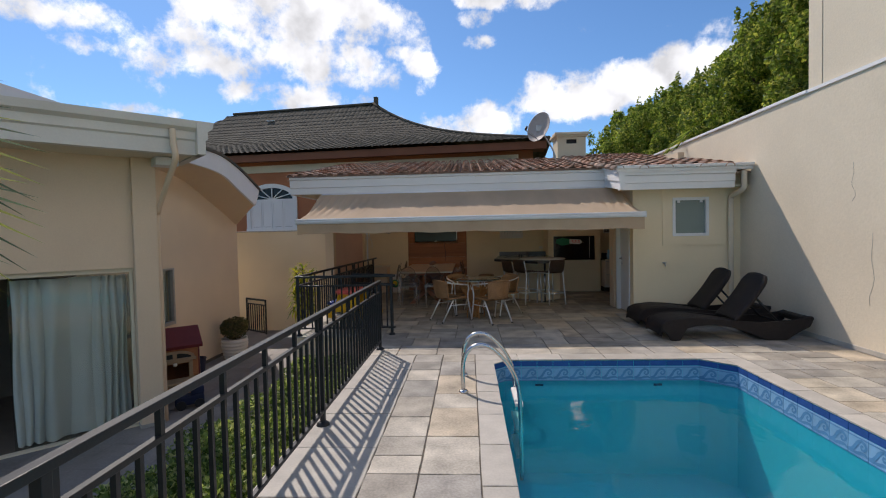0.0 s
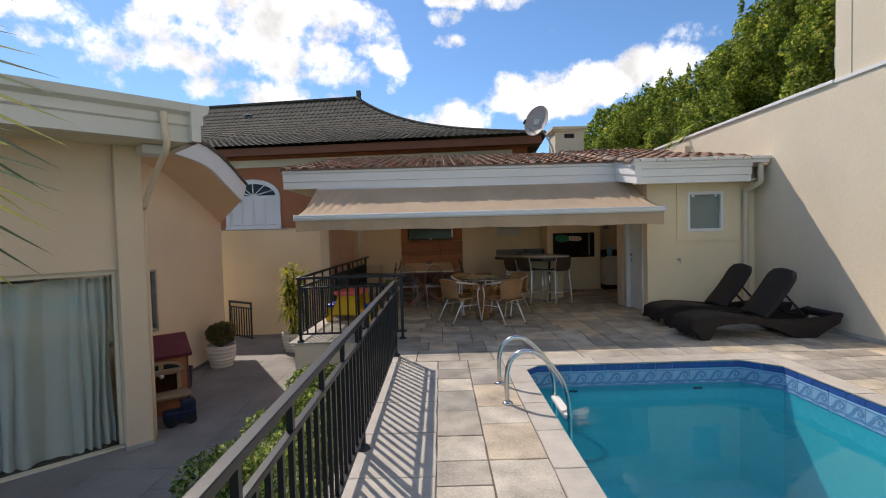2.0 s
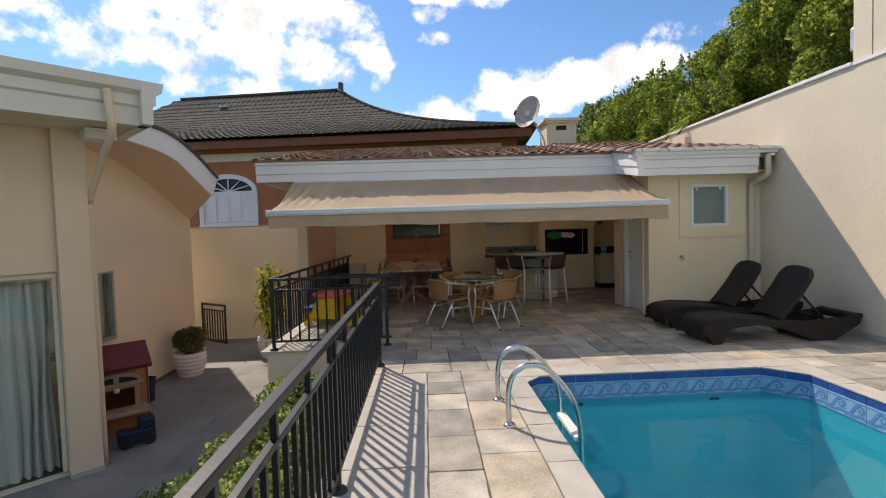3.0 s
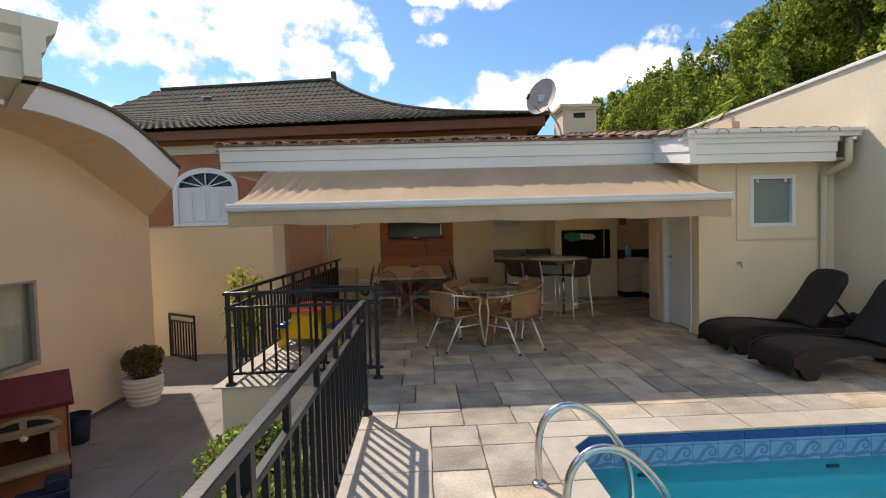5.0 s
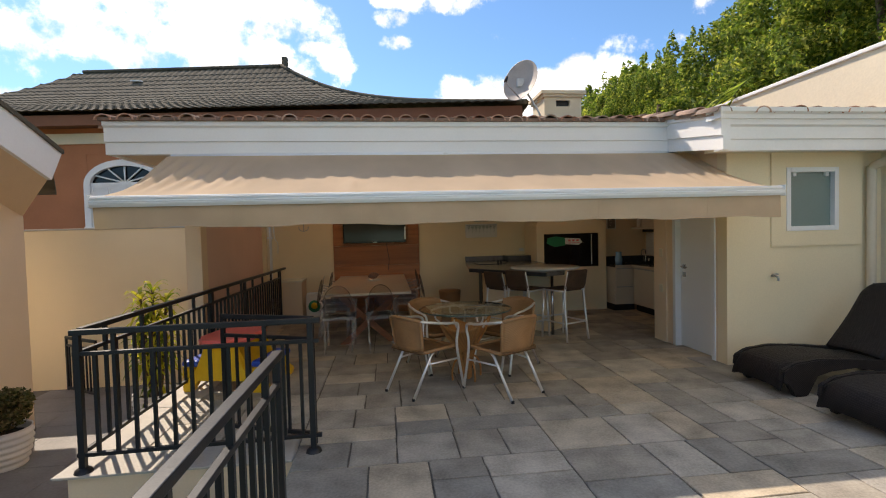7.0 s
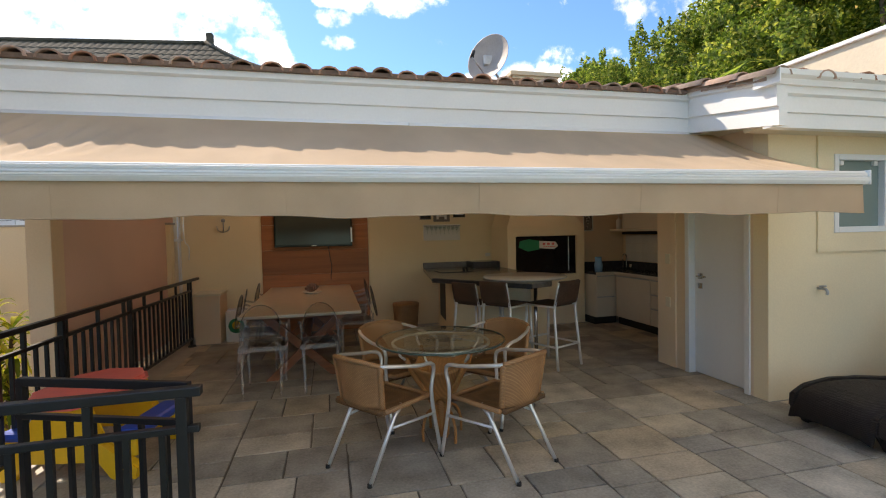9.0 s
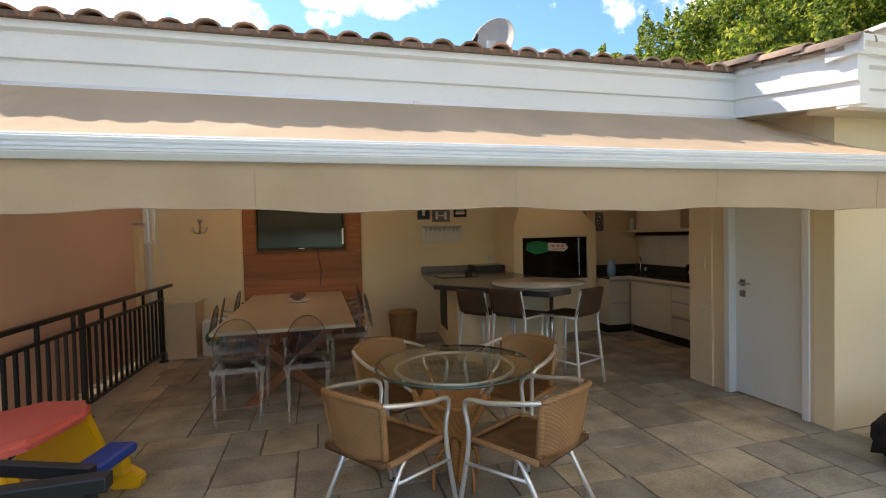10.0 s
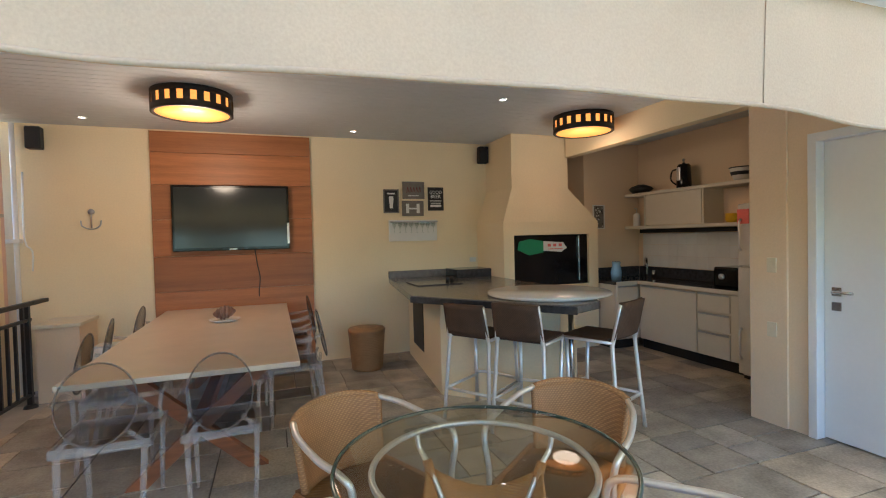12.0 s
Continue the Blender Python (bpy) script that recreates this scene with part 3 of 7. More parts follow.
for x in (0.85, 2.3):
    part("inlet", B(x - 0.05, x + 0.05, PY1 - 0.012, PY1 + 0.01, -0.335, -0.31, 0.004), BLACK_MATT, pool)

# ---- lower patio ----
patio = thing("patio", pose(0, 0, 0), "dark grey slate patio below the deck", "patio", kind="structure")
part("bedding", B(-9.0, -1.33, -4.0, 13.2, PATIO_Z - 0.2, PATIO_Z - 0.01), MORTAR, patio)

# ---- right boundary wall ----
side = thing("wall_east", pose(0, 0, 0), "tall pale cream boundary wall with stains and hairline cracks", "wall", kind="structure")
part("lower_wall", B(SIDE_X, SIDE_X + 0.25, -4.0, 15.5, -0.3, 3.50), CREAM_SIDE, side)
part("upper_wall", B(SIDE_X + 0.012, SIDE_X + 6.0, -4.0, 6.90, 3.545, 7.6), CREAM_SIDE, side)
part("upper_pier", B(SIDE_X + 0.004, SIDE_X + 0.4, 6.905, 7.16, 3.545, 7.6), CREAM_SIDE, side)
bm = bmesh.new()
box(bm, SIDE_X - 0.035, SIDE_X + 0.30, 7.16, 15.5, 3.50, 3.55, 0.008)
box(bm, SIDE_X - 0.02, SIDE_X + 0.012, -4.0, 7.16, 3.50, 3.545)
part("capping", bm, WHITE, side)
part("plinth", B(SIDE_X - 0.015, SIDE_X, -4.0, 8.85, 0.0, 0.065, 0.004), COPING, side)
# hairline cracks
CRACK = material("crack_grey", (0.36, 0.32, 0.27), 0.95, bump=0.0)
for y, z, h in ((6.35, 2.4, 0.5), (5.75, 2.6, 0.9), (6.05, 1.5, 0.9), (5.55, 1.4, 0.5)):
    pts = [(SIDE_X - 0.001, y + 0.05 * math.sin(5 * k + y * 7) * (k / 8), z - h * k / 8) for k in range(9)]
    part("crack", T(pts, 0.0022, 4), CRACK, side)

# ---- veranda building ----
FX0, FX1 = -3.55, 2.62
EZ0, EZ1, FY = 2.435, 2.78, 9.40
CEIL_Z = 2.70
bm = bmesh.new()
box(bm, -3.1, 3.5, BACK_Y, BACK_Y + 0.15, -0.1, 3.3)
solo("wall_north", bm, CREAM_YELLOW, "cream painted back wall of the veranda", "wall", "structure")
solo("wall_kitchen_return", B(3.5, 3.56, 13.2, BACK_Y + 0.1, 0, 3.2), CREAM, "cream wall end beside the grill", "wall", "structure")
solo("wall_kitchen_back", B(3.5, 4.55, 13.05, 13.2, 0, 3.2), CREAM, "cream wall behind the kitchen counter", "wall", "structure")
solo("wall_kitchen_side", B(4.42, 4.55, 10.3, 13.05, 0, 3.2), CREAM, "cream wall behind the kitchen shelves", "wall", "structure")
# bathroom block: front wall with a window opening, door wall with a doorway
FWY = 8.87
W = (3.74, 4.30, 1.50, 2.12)                            # window x0 x1 z0 z1
bm = bmesh.new()
box(bm, 3.0, W[0], FWY, FWY + 0.15, 0, 2.75)
box(bm, W[1], SIDE_X, FWY, FWY + 0.15, 0, 2.75)
box(bm, W[0], W[1], FWY, FWY + 0.15, 0, W[2])
box(bm, W[0], W[1], FWY, FWY + 0.15, W[3], 2.75)
solo("wall_bathroom_front", bm, CREAM_YELLOW, "cream rendered wall of the bathroom block beside the awning", "wall", "structure")
D = (9.08, 9.82, 2.08)                                  # doorway y0 y1 height
bm = bmesh.new()
box(bm, 3.0, 3.12, FWY + 0.15, D[0], 0, 2.75)
box(bm, 3.0, 3.12, D[1], 9.99, 0, 2.75)
box(bm, 2.98, 3.12, 9.99, 10.27, 0, 2.75)
box(bm, 3.0, 3.12, D[0], D[1], D[2], 2.75)
box(bm, 3.12, 4.42, 10.15, 10.27, 0, 2.75)
solo("wall_bathroom_side", bm, CREAM, "cream wall with the white bathroom door", "wall", "structure")
solo("wall_bathroom_back", B(3.3, 3.34, FWY + 0.15, 10.15, 0, 2.75), CREAM, "plain inner wall of the bathroom", "wall", "structure")
# raised plaster surround of the window
bm = bmesh.new()
for a in ((3.52, 3.70, 1.29, 2.32), (4.34, 4.64, 1.29, 2.32), (3.70, 4.34, 1.29, 1.46), (3.70, 4.34, 2.16, 2.32)):
    box(bm, a[0], a[1], FWY - 0.018, FWY, a[2], a[3])
solo("window_surround", bm, CREAM_YELLOW, "raised cream plaster panel round the small window", "trim", "structure")
win = thing("window_1", pose(0, 0, 0), "small white framed window with greenish frosted glass", "window", kind="structure")
bm = bmesh.new()
for a in ((W[0] - 0.04, W[0] + 0.012, W[2] - 0.04, W[3] + 0.04), (W[1] - 0.012, W[1] + 0.04, W[2] - 0.04, W[3] + 0.04), (W[0] + 0.012, W[1] - 0.012, W[2] - 0.04, W[2] + 0.012), (W[0] + 0.012, W[1] - 0.012, W[3] - 0.012, W[3] + 0.04)):
    box(bm, a[0], a[1], FWY - 0.026, FWY + 0.06, a[2], a[3], 0.004)
part("window_frame", bm, WHITE, win)
part("pane", B(W[0] + 0.012, W[1] - 0.012, FWY + 0.03, FWY + 0.04, W[2] + 0.012, W[3] - 0.012), FROSTED, win)
for x in (3.80, 4.20):
    part("clip", B(x, x + 0.045, FWY + 0.005, FWY + 0.03, W[3] - 0.055, W[3] - 0.012, 0.004), WHITE, win)
bd = thing("door_1", pose(0, 0, 0), "closed white painted bathroom door in a white jamb", "door", kind="structure")
part("leaf", B(3.06, 3.095, D[0] + 0.03, D[1] - 0.03, 0.012, D[2] - 0.03, 0.004), WHITE_DOOR, bd)
bm = bmesh.new()
box(bm, 2.985, 3.12, D[0] - 0.03, D[0] + 0.028, 0, D[2] + 0.03, 0.004)
box(bm, 2.985, 3.12, D[1] - 0.028, D[1] + 0.03, 0, D[2] + 0.03, 0.004)
box(bm, 2.985, 3.12, D[0] + 0.028, D[1] - 0.028, D[2] - 0.028, D[2] + 0.03, 0.004)
part("jamb", bm, WHITE_DOOR, bd)
hd = part("door_handle", T([(3.058, 9.71, 1.03), (3.01, 9.71, 1.03), (3.008, 9.695, 1.03), (3.008, 9.59, 1.03)], 0.010), STEEL, bd, "polished steel lever handle")
part("escutcheon", B(3.050, 3.060, 9.68, 9.74, 1.0, 1.06, 0.003), STEEL, bd)
part("lock_plate", B(3.050, 3.060, 9.68, 9.74, 0.90, 0.96, 0.003), STEEL, bd)

# beam over the way into the kitchen
solo("kitchen_beam", B(3.0, 3.12, 10.27, 12.74, 2.425, CEIL_Z + 0.02), CREAM_YELLOW, "cream beam between the barbecue flue and the bathroom block", "beam", "structure")

# front left column, header over the opening
bm = bmesh.new()
box(bm, -3.07, -2.89, 10.05, 10.24, PATIO_Z - 0.1, 2.5, 0.006)
solo("column", bm, CREAM, "square cream column at the corner of the veranda", "column", "structure")

# ceiling of narrow boards, one mesh
bm = bmesh.new()
y = 9.52
while y < BACK_Y - 0.01:
    y1 = min(y + 0.092, BACK_Y)
    box(bm, -3.08, 4.42, y, y1, CEIL_Z, CEIL_Z + 0.03)
    y += 0.1
box(bm, -3.1, 4.5, 9.5, BACK_Y, CEIL_Z + 0.012, CEIL_Z + 0.05)
solo("ceiling", bm, CEIL, "white boarded veranda ceiling", "ceiling", "structure")

# fascia boards with a stepped profile
fas = thing("fascia", pose(0, 0, 0), "white stepped fascia boards under the tiled roof", "fascia", kind="structure")


def fascia_run(p, q, z0, z1, drop=0.0):
    """A stepped board from p to q; its face looks to the right of the way from p to q. drop: how far it falls on the way."""
    p, q = Vector((*p, 0)), Vector((*q, 0))
    d = (q - p).normalized()
    n = Vector((d.y, -d.x, 0))
    h = z1 - z0
    prof = [(0.0, 0.0), (0.0, 0.36 * h), (0.02, 0.38 * h), (0.02, h - 0.07), (0.05, h - 0.055), (0.05, h), (-0.08, h), (-0.08, 0.0)]
    bm = bmesh.new()
    a = [bm.verts.new(p + n * o + Vector((0, 0, z0 + z))) for o, z in prof]
    b = [bm.verts.new(q + n * o + Vector((0, 0, z0 + z - drop))) for o, z in prof]
    bm.faces.new(a), bm.faces.new(b[::-1])
    for i in range(len(prof)):
        j = (i + 1) % len(prof)
        bm.faces.new((a[i], b[i], b[j], a[j]))
    part("board", bm, WHITE, fas)


BY = 8.53                                               # eave of the bathroom block
fascia_run((FX0, FY), (2.665, FY), EZ0, EZ1)
fascia_run((FX0 + 0.004, 13.4), (FX0 + 0.004, FY + 0.082), EZ0, EZ1)
fascia_run((2.655, FY + 0.01), (2.655, BY - 0.064), 2.43, 2.815, 0.135)
fascia_run((2.66, BY), (4.62, BY), 2.293, 2.60)
bm = bmesh.new()
prism(bm, [(BY - 0.08, 2.60), (BY - 0.09, 2.64), (BY - 0.125, 2.66), (BY - 0.13, 2.70), (BY - 0.115, 2.705), (BY + 0.04, 2.70), (BY + 0.04, 2.60)], "x", 2.60, 4.88)
box(bm, 2.588, 2.60, BY - 0.13, BY + 0.10, 2.60, 2.706)
part("gutter", bm, WHITE, fas)
bm = bmesh.new()
box(bm, 2.74, SIDE_X, BY + 0.08, FWY, 2.32, 2.35)
box(bm, 2.74, 3.0, FWY, FY + 0.2, 2.405, 2.42)
part("soffit", bm, CREAM_PALE, fas)
bm = bmesh.new()
box(bm, FX0 + 0.02, -3.08, FY + 0.08, 13.4, EZ0 + 0.01, EZ0 + 0.04)
box(bm, -3.08, 3.0, FY + 0.08, 9.62, EZ0 + 0.01, EZ0 + 0.04)
box(bm, -3.08, 3.0, 9.56, 9.66, EZ0 + 0.04, 2.75)
part("soffit_board", bm, CREAM_PALE, fas)
# downpipe at the wall's corner
dp = smooth_path([(4.76, 8.50, 2.58), (4.76, 8.50, 2.36), (4.76, 8.52, 2.27), (4.72, 8.66, 2.20), (4.70, 8.79, 2.15), (4.70, 8.80, 2.05), (4.70, 8.80, 1.0), (4.70, 8.80, 0.0)], 4)
solo("downpipe", T(dp, 0.045, 10), PATINA, "cream painted rainwater downpipe on the wall", "downpipe", "structure")

# ---- tiled roof: plane through the eaves, rising to the back ----
SLOPE = 0.195


def roof_z(y):
    return 2.765 + (y - FY) * SLOPE


roof = thing("roof", pose(0, 0, 0), "low roof of weathered red clay barrel tiles", "roof", kind="structure")
bm = bmesh.new()
for x0, x1, y0 in ((FX0 - 0.05, 2.60, FY - 0.02), (2.665, SIDE_X - 0.005, BY - 0.0)):
    vs = [(x0, y0, roof_z(y0) - 0.03), (x1, y0, roof_z(y0) - 0.03), (x1, 14.0, roof_z(14.0) - 0.03), (x0, 14.0, roof_z(14.0) - 0.03)]
    a = [bm.verts.new(v) for v in vs]
    b = [bm.verts.new((v[0], v[1], v[2] - 0.03)) for v in vs]
    bm.faces.new(a), bm.faces.new(b[::-1])
    for i in range(4):
        bm.faces.new((a[i], a[(i + 1) % 4], b[(i + 1) % 4], b[i]))
part("underlay", bm, CLAY_FAR, roof)


def tile_arc(bm, cx, y0, y1, z0, z1, r0, r1, under=False, n=7):
    """One barrel tile from its lower end to its upper end, with thickness at the mouth."""
    rows = []
    for y, z, r, th in ((y0, z0, r0, 0), (y1, z1, r1, 0)):
        rows.append([bm.verts.new((cx + r * math.cos(math.pi * k / (n - 1)), y, z + (-1 if under else 1) * r * 0.78 * math.sin(math.pi * k / (n - 1)))) for k in range(n)])
    inner = [bm.verts.new((cx + (r0 - 0.014) * math.cos(math.pi * k / (n - 1)), y0, z0 + (-1 if under else 1) * (r0 - 0.014) * 0.78 * math.sin(math.pi * k / (n - 1)))) for k in range(n)]
    deep = [bm.verts.new((v.co.x, v.co.y + 0.12, v.co.z + 0.02)) for v in inner]
    for a, b in ((rows[0], rows[1]), (inner, rows[0]), (deep, inner)):
        for k in range(n - 1):
            bm.faces.new((a[k], a[k + 1], b[k + 1], b[k])).smooth = a is not inner
    return rows


TW, TL = 0.205, 0.36
bm = bmesh.new()
tile_arc(bm, 0, -0.02, TL + 0.05, 0.035, TL * SLOPE + 0.025, 0.085, 0.072)
cap_me = mesh_of("roof_tile", bm, CLAY)
far = bmesh.new()
pan = bmesh.new()
x = FX0 + 0.03
col = 0
while x < SIDE_X - 0.05:
    y = FY - 0.075 if x < 2.58 else BY - 0.10
    row = 0
    wob = 0.012 * math.sin(col * 2.7)
    while y < 13.95:
        z = roof_z(y) + 0.006 * math.sin(col * 1.7 + row) + (0.04 if x > 2.58 else -0.014)
        if row < 4 and col * 4 < 300:
            ob = new("roof_tile", cap_me)
            ob.parent = roof
            ob.matrix_world = pose(x + 0.006 * math.sin(3 * row + col), y + wob, z, 0, 0, 1.6 * math.sin(col * 3.1 + row * 1.3))
        else:
            tile_arc(far, x, y - 0.02, y + TL + 0.05, z + 0.035, z + TL * SLOPE + 0.025, 0.085, 0.072, n=5)
        tile_arc(pan, x + TW / 2, y + 0.13, y + TL + 0.05, z + 0.03, z + TL * SLOPE + 0.03, 0.07, 0.075, True, n=5)
        y += TL
        row += 1
    x += TW
    col += 1
tagged(part("upper_tiles", far, CLAY_FAR, roof), kind="stuff")
tagged(part("channel_tiles", pan, CLAY_FAR, roof), kind="stuff")
part("mortar_bed", B(FX0 - 0.03, 2.58, FY - 0.078, FY + 0.12, 2.768, 2.806, 0.006), BED_CLAY, roof)
# verge and hip caps where the roof steps forward
for i in range(4):
    y0 = BY + 0.0 + i * 0.29
    cap = bmesh.new()
    tile_arc(cap, 2.70, y0 - 0.02, y0 + 0.36, roof_z(y0) + 0.04, roof_z(y0 + 0.36) + 0.025, 0.12, 0.105, n=9)
    part("verge_tile", cap, CLAY_PALE, roof)


# ---- house on the lower level ----
def house_wall(name, bm, mat, label):
    return solo(name, bm, mat, label, "house", "structure")


HM = pose(-4.73, 6.30, 0, 0, 0, 45)                     # its glass front runs at 45 degrees
house = thing("house", HM, "cream rendered house with white eaves above the lower patio", "house", kind="structure")
GT = 1.22                                               # top of the sliding door
bm = bmesh.new()
box(bm, -9.0, 0.083, -0.10, 0.06, GT, 2.98)
box(bm, -9.0, -3.2, -0.10, 0.06, PATIO_Z - 0.1, GT)
part("front_wall", bm, CREAM, house)
part("pillar", B(0.085, 0.37, -0.20, 0.35, PATIO_Z - 0.1, 2.98, 0.008), CREAM, house)
part("plinth", B(0.08, 0.378, -0.208, 0.36, PATIO_Z, PATIO_Z + 0.05), PALE_STONE, house)
bm = bmesh.new()
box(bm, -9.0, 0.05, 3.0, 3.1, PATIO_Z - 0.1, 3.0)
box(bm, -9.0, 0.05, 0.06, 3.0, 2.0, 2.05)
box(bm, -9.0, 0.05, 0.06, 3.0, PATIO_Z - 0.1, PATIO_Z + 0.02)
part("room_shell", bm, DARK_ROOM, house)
# eave: stepped gutter, soffit, end return
prof = [(-0.92, 2.70), (-0.92, 2.88), (-0.95, 2.90), (-0.95, 3.0), (-1.02, 3.04), (-1.04, 3.13), (-0.80, 3.13), (-0.80, 2.70)]
part("gutter_board", P(prof, "x", -9.0, 0.80), OFF_WHITE, house)
part("soffit", B(-9.0, 0.80, -0.80, -0.09, 2.72, 2.75), CREAM_PALE, house)
bm = bmesh.new()
prism(bm, [(0.80, 2.70), (0.80, 2.88), (0.83, 2.90), (0.83, 3.0), (0.89, 3.04), (0.91, 3.13), (0.70, 3.13), (0.70, 2.70)], "y", -1.04, 0.2)
part("gutter_end", bm, OFF_WHITE, house)
bm = bmesh.new()
prism(bm, [(-1.0, 3.13), (3.0, 3.9), (3.0, 3.8), (-0.8, 3.07)], "x", -9.0, 0.86)
part("roof", bm, CLAY_FAR, house)
bm = bmesh.new()
prism(bm, [(-8.0, 3.55), (-3.4, 4.45), (0.15, 3.55), (0.15, 3.35), (-3.4, 4.20), (-8.0, 3.30)], "y", 1.55, 1.75)
part("upper_barge", bm, WHITE, house)
bm = bmesh.new()
prism(bm, [(-8.0, 3.30), (-3.4, 4.20), (0.1, 3.35), (0.1, 3.2), (-8.0, 3.2)], "y", 1.62, 1.70)
part("upper_gable", bm, BRICKFACE, house)
# rain pipe from the gutter to the pillar
pipe = smooth_path([(0.42, -1.0, 3.0), (0.43, -1.0, 2.80), (0.45, -0.97, 2.62), (0.44, -0.62, 2.40), (0.415, -0.28, 2.14), (0.40, -0.14, 2.0), (0.395, -0.10, 1.8), (0.395, -0.10, 0.5), (0.395, -0.10, PATIO_Z)], 4)
part("rain_pipe", T(pipe, 0.038, 8), CREAM, house)
part("white_block", B(0.32, 0.60, -0.50, -0.22, 2.60, 2.71, 0.004), WHITE, house)

gd = thing("door_2", HM, "white framed sliding glass door, half open, with white curtains behind it", "door", kind="structure")
bm = bmesh.new()
for a in ((-3.2, 0.083, GT - 0.06, GT), (-3.2, 0.083, PATIO_Z + 0.0, PATIO_Z + 0.022)):
    box(bm, a[0], a[1], -0.05, 0.05, a[2], a[3], 0.004)
for s in (-3.2, 0.04):
    box(bm, s, s + 0.04, -0.03, 0.04, PATIO_Z + 0.04, GT - 0.06, 0.004)
part("door_frame", bm, CREAM_PALE, gd)
pn = part("pane", B(-1.21, 0.04, -0.004, 0.002, PATIO_Z + 0.04, GT - 0.06), DOOR_GLASS, gd)
pn.visible_shadow = False
bm = bmesh.new()


def curtain_at(u, v):
    s = -1.19 + 1.21 * u
    k = (1.0 - 2.0 * abs(math.sin(u * 27 + 2.6 * math.sin(u * 7) + 0.5 * v))) * (0.045 + 0.03 * v) * (0.45 + 0.55 * math.sin(u * 5.2) ** 2) + 0.025 * math.sin(u * 13 + 1.5 * v)
    return (s + 0.012 * math.sin(v * 7 + u * 20), 0.16 + k, GT - 0.10 - v * (GT - 0.10 - PATIO_Z - 0.03 + 0.015 * math.sin(u * 31)))


sheet(bm, 260, 12, curtain_at)
solo("curtain", bm, CURTAIN, "long white sheer curtain in soft folds behind the glass", "curtain", at=HM)

# rear wing with a swept eave
wing = thing("house_wing", pose(0, 0, 0), "cream rear wing with a swept white eave over the patio", "house", kind="structure")
WXF = -5.5
bm = bmesh.new()
WY = (7.1, 8.56, 0.05, 1.06)                            # window y0 y1 z0 z1
for a in ((6.6, WY[0], PATIO_Z - 0.1, 2.9), (WY[1], 11.05, PATIO_Z - 0.1, 1.9), (WY[0], WY[1], PATIO_Z - 0.1, WY[2]), (WY[0], WY[1], WY[3], 2.9)):
    part("wall", B(WXF - 0.2, WXF, a[0], a[1], a[2], a[3]), CREAM_WING, wing)
prism(bm, [(WY[1], 1.9), (11.05, 1.9), (9.9, 2.42), (9.0, 2.74), (WY[1], 2.84)], "x", WXF - 0.2, WXF)
part("end_wall", B(-9.0, WXF - 0.2, 10.85, 11.05, PATIO_Z - 0.1, 1.9), CREAM_WING, wing)
part("wall", bm, CREAM_WING, wing)
part("skirting", B(WXF, WXF + 0.012, 8.6, 11.05, PATIO_Z, PATIO_Z + 0.06), MORTAR, wing)
top_line = [(6.4, 3.10), (7.76, 3.17), (8.32, 3.20), (9.03, 3.18), (9.78, 3.0), (10.67, 2.66)]
low_line = [(6.4, 2.80), (7.34, 2.86), (8.04, 2.90), (9.0, 2.84), (9.67, 2.61), (10.46, 2.31)]
tl = [(v.x, v.y) for v in smooth_path([(a, b, 0) for a, b in top_line], 4)]
ll = [(v.x, v.y) for v in smooth_path([(a, b, 0) for a, b in low_line], 4)]
bm = bmesh.new()
for i in range(len(tl) - 1):
    prism(bm, [tl[i], tl[i + 1], ll[i + 1], ll[i]], "x", -4.80, -4.75)
bmesh.ops.remove_doubles(bm, verts=bm.verts, dist=0.001)
part("barge_board", bm, WHITE, wing)
wall_line = [(v.x, v.y) for v in smooth_path([(6.4, 2.80, 0), (7.4, 2.84, 0), (8.2, 2.84, 0), (9.0, 2.72, 0), (9.9, 2.38, 0), (11.04, 1.90, 0)], 4)]
bm = bmesh.new()
for i in range(len(ll) - 1):
    a, b, c, d = ll[i], ll[i + 1], wall_line[i + 1], wall_line[i]
    f = [(-4.80, *a), (-4.80, *b), (WXF, *c), (WXF, *d)]
    lo = [bm.verts.new(v) for v in f]
    hi = [bm.verts.new((v[0], v[1], v[2] + 0.03)) for v in f]
    bm.faces.new(lo), bm.faces.new(hi[::-1])
    for k in range(4):
        bm.faces.new((lo[k], hi[k], hi[(k + 1) % 4], lo[(k + 1) % 4]))
part("soffit", bm, CREAM, wing)
bm = bmesh.new()
for i in range(len(tl) - 1):
    prism(bm, [tl[i], tl[i + 1], (tl[i + 1][0], tl[i + 1][1] + 0.05), (tl[i][0], tl[i][1] + 0.05)], "x", -9.0, -4.72)
part("roof_edge", bm, DARK_TILE, wing)
# unseen slab added behind the eave to cast the shadow edge on the patio
bm = bmesh.new()
prism(bm, [(-7.0, 10.6), (-4.82, 10.6), (-6.3, 13.0), (-7.0, 13.0)], "z", 2.36, 2.44)
part("shade_slab", bm, DARK_TILE, wing)
wn2 = thing("window_2", pose(0, 0, 0), "white framed window with gathered curtains in the rear wing", "window", kind="structure")
bm = bmesh.new()
for a in ((WY[0], WY[0] + 0.05, WY[2], WY[3]), (WY[1] - 0.05, WY[1], WY[2], WY[3]), (WY[0], WY[1], WY[2] - 0.03, WY[2] + 0.03), (WY[0], WY[1], WY[3] - 0.03, WY[3])):
    box(bm, WXF - 0.08, WXF + 0.02, a[0], a[1], a[2], a[3], 0.004)
part("window_frame", bm, GREY_METAL, wn2)
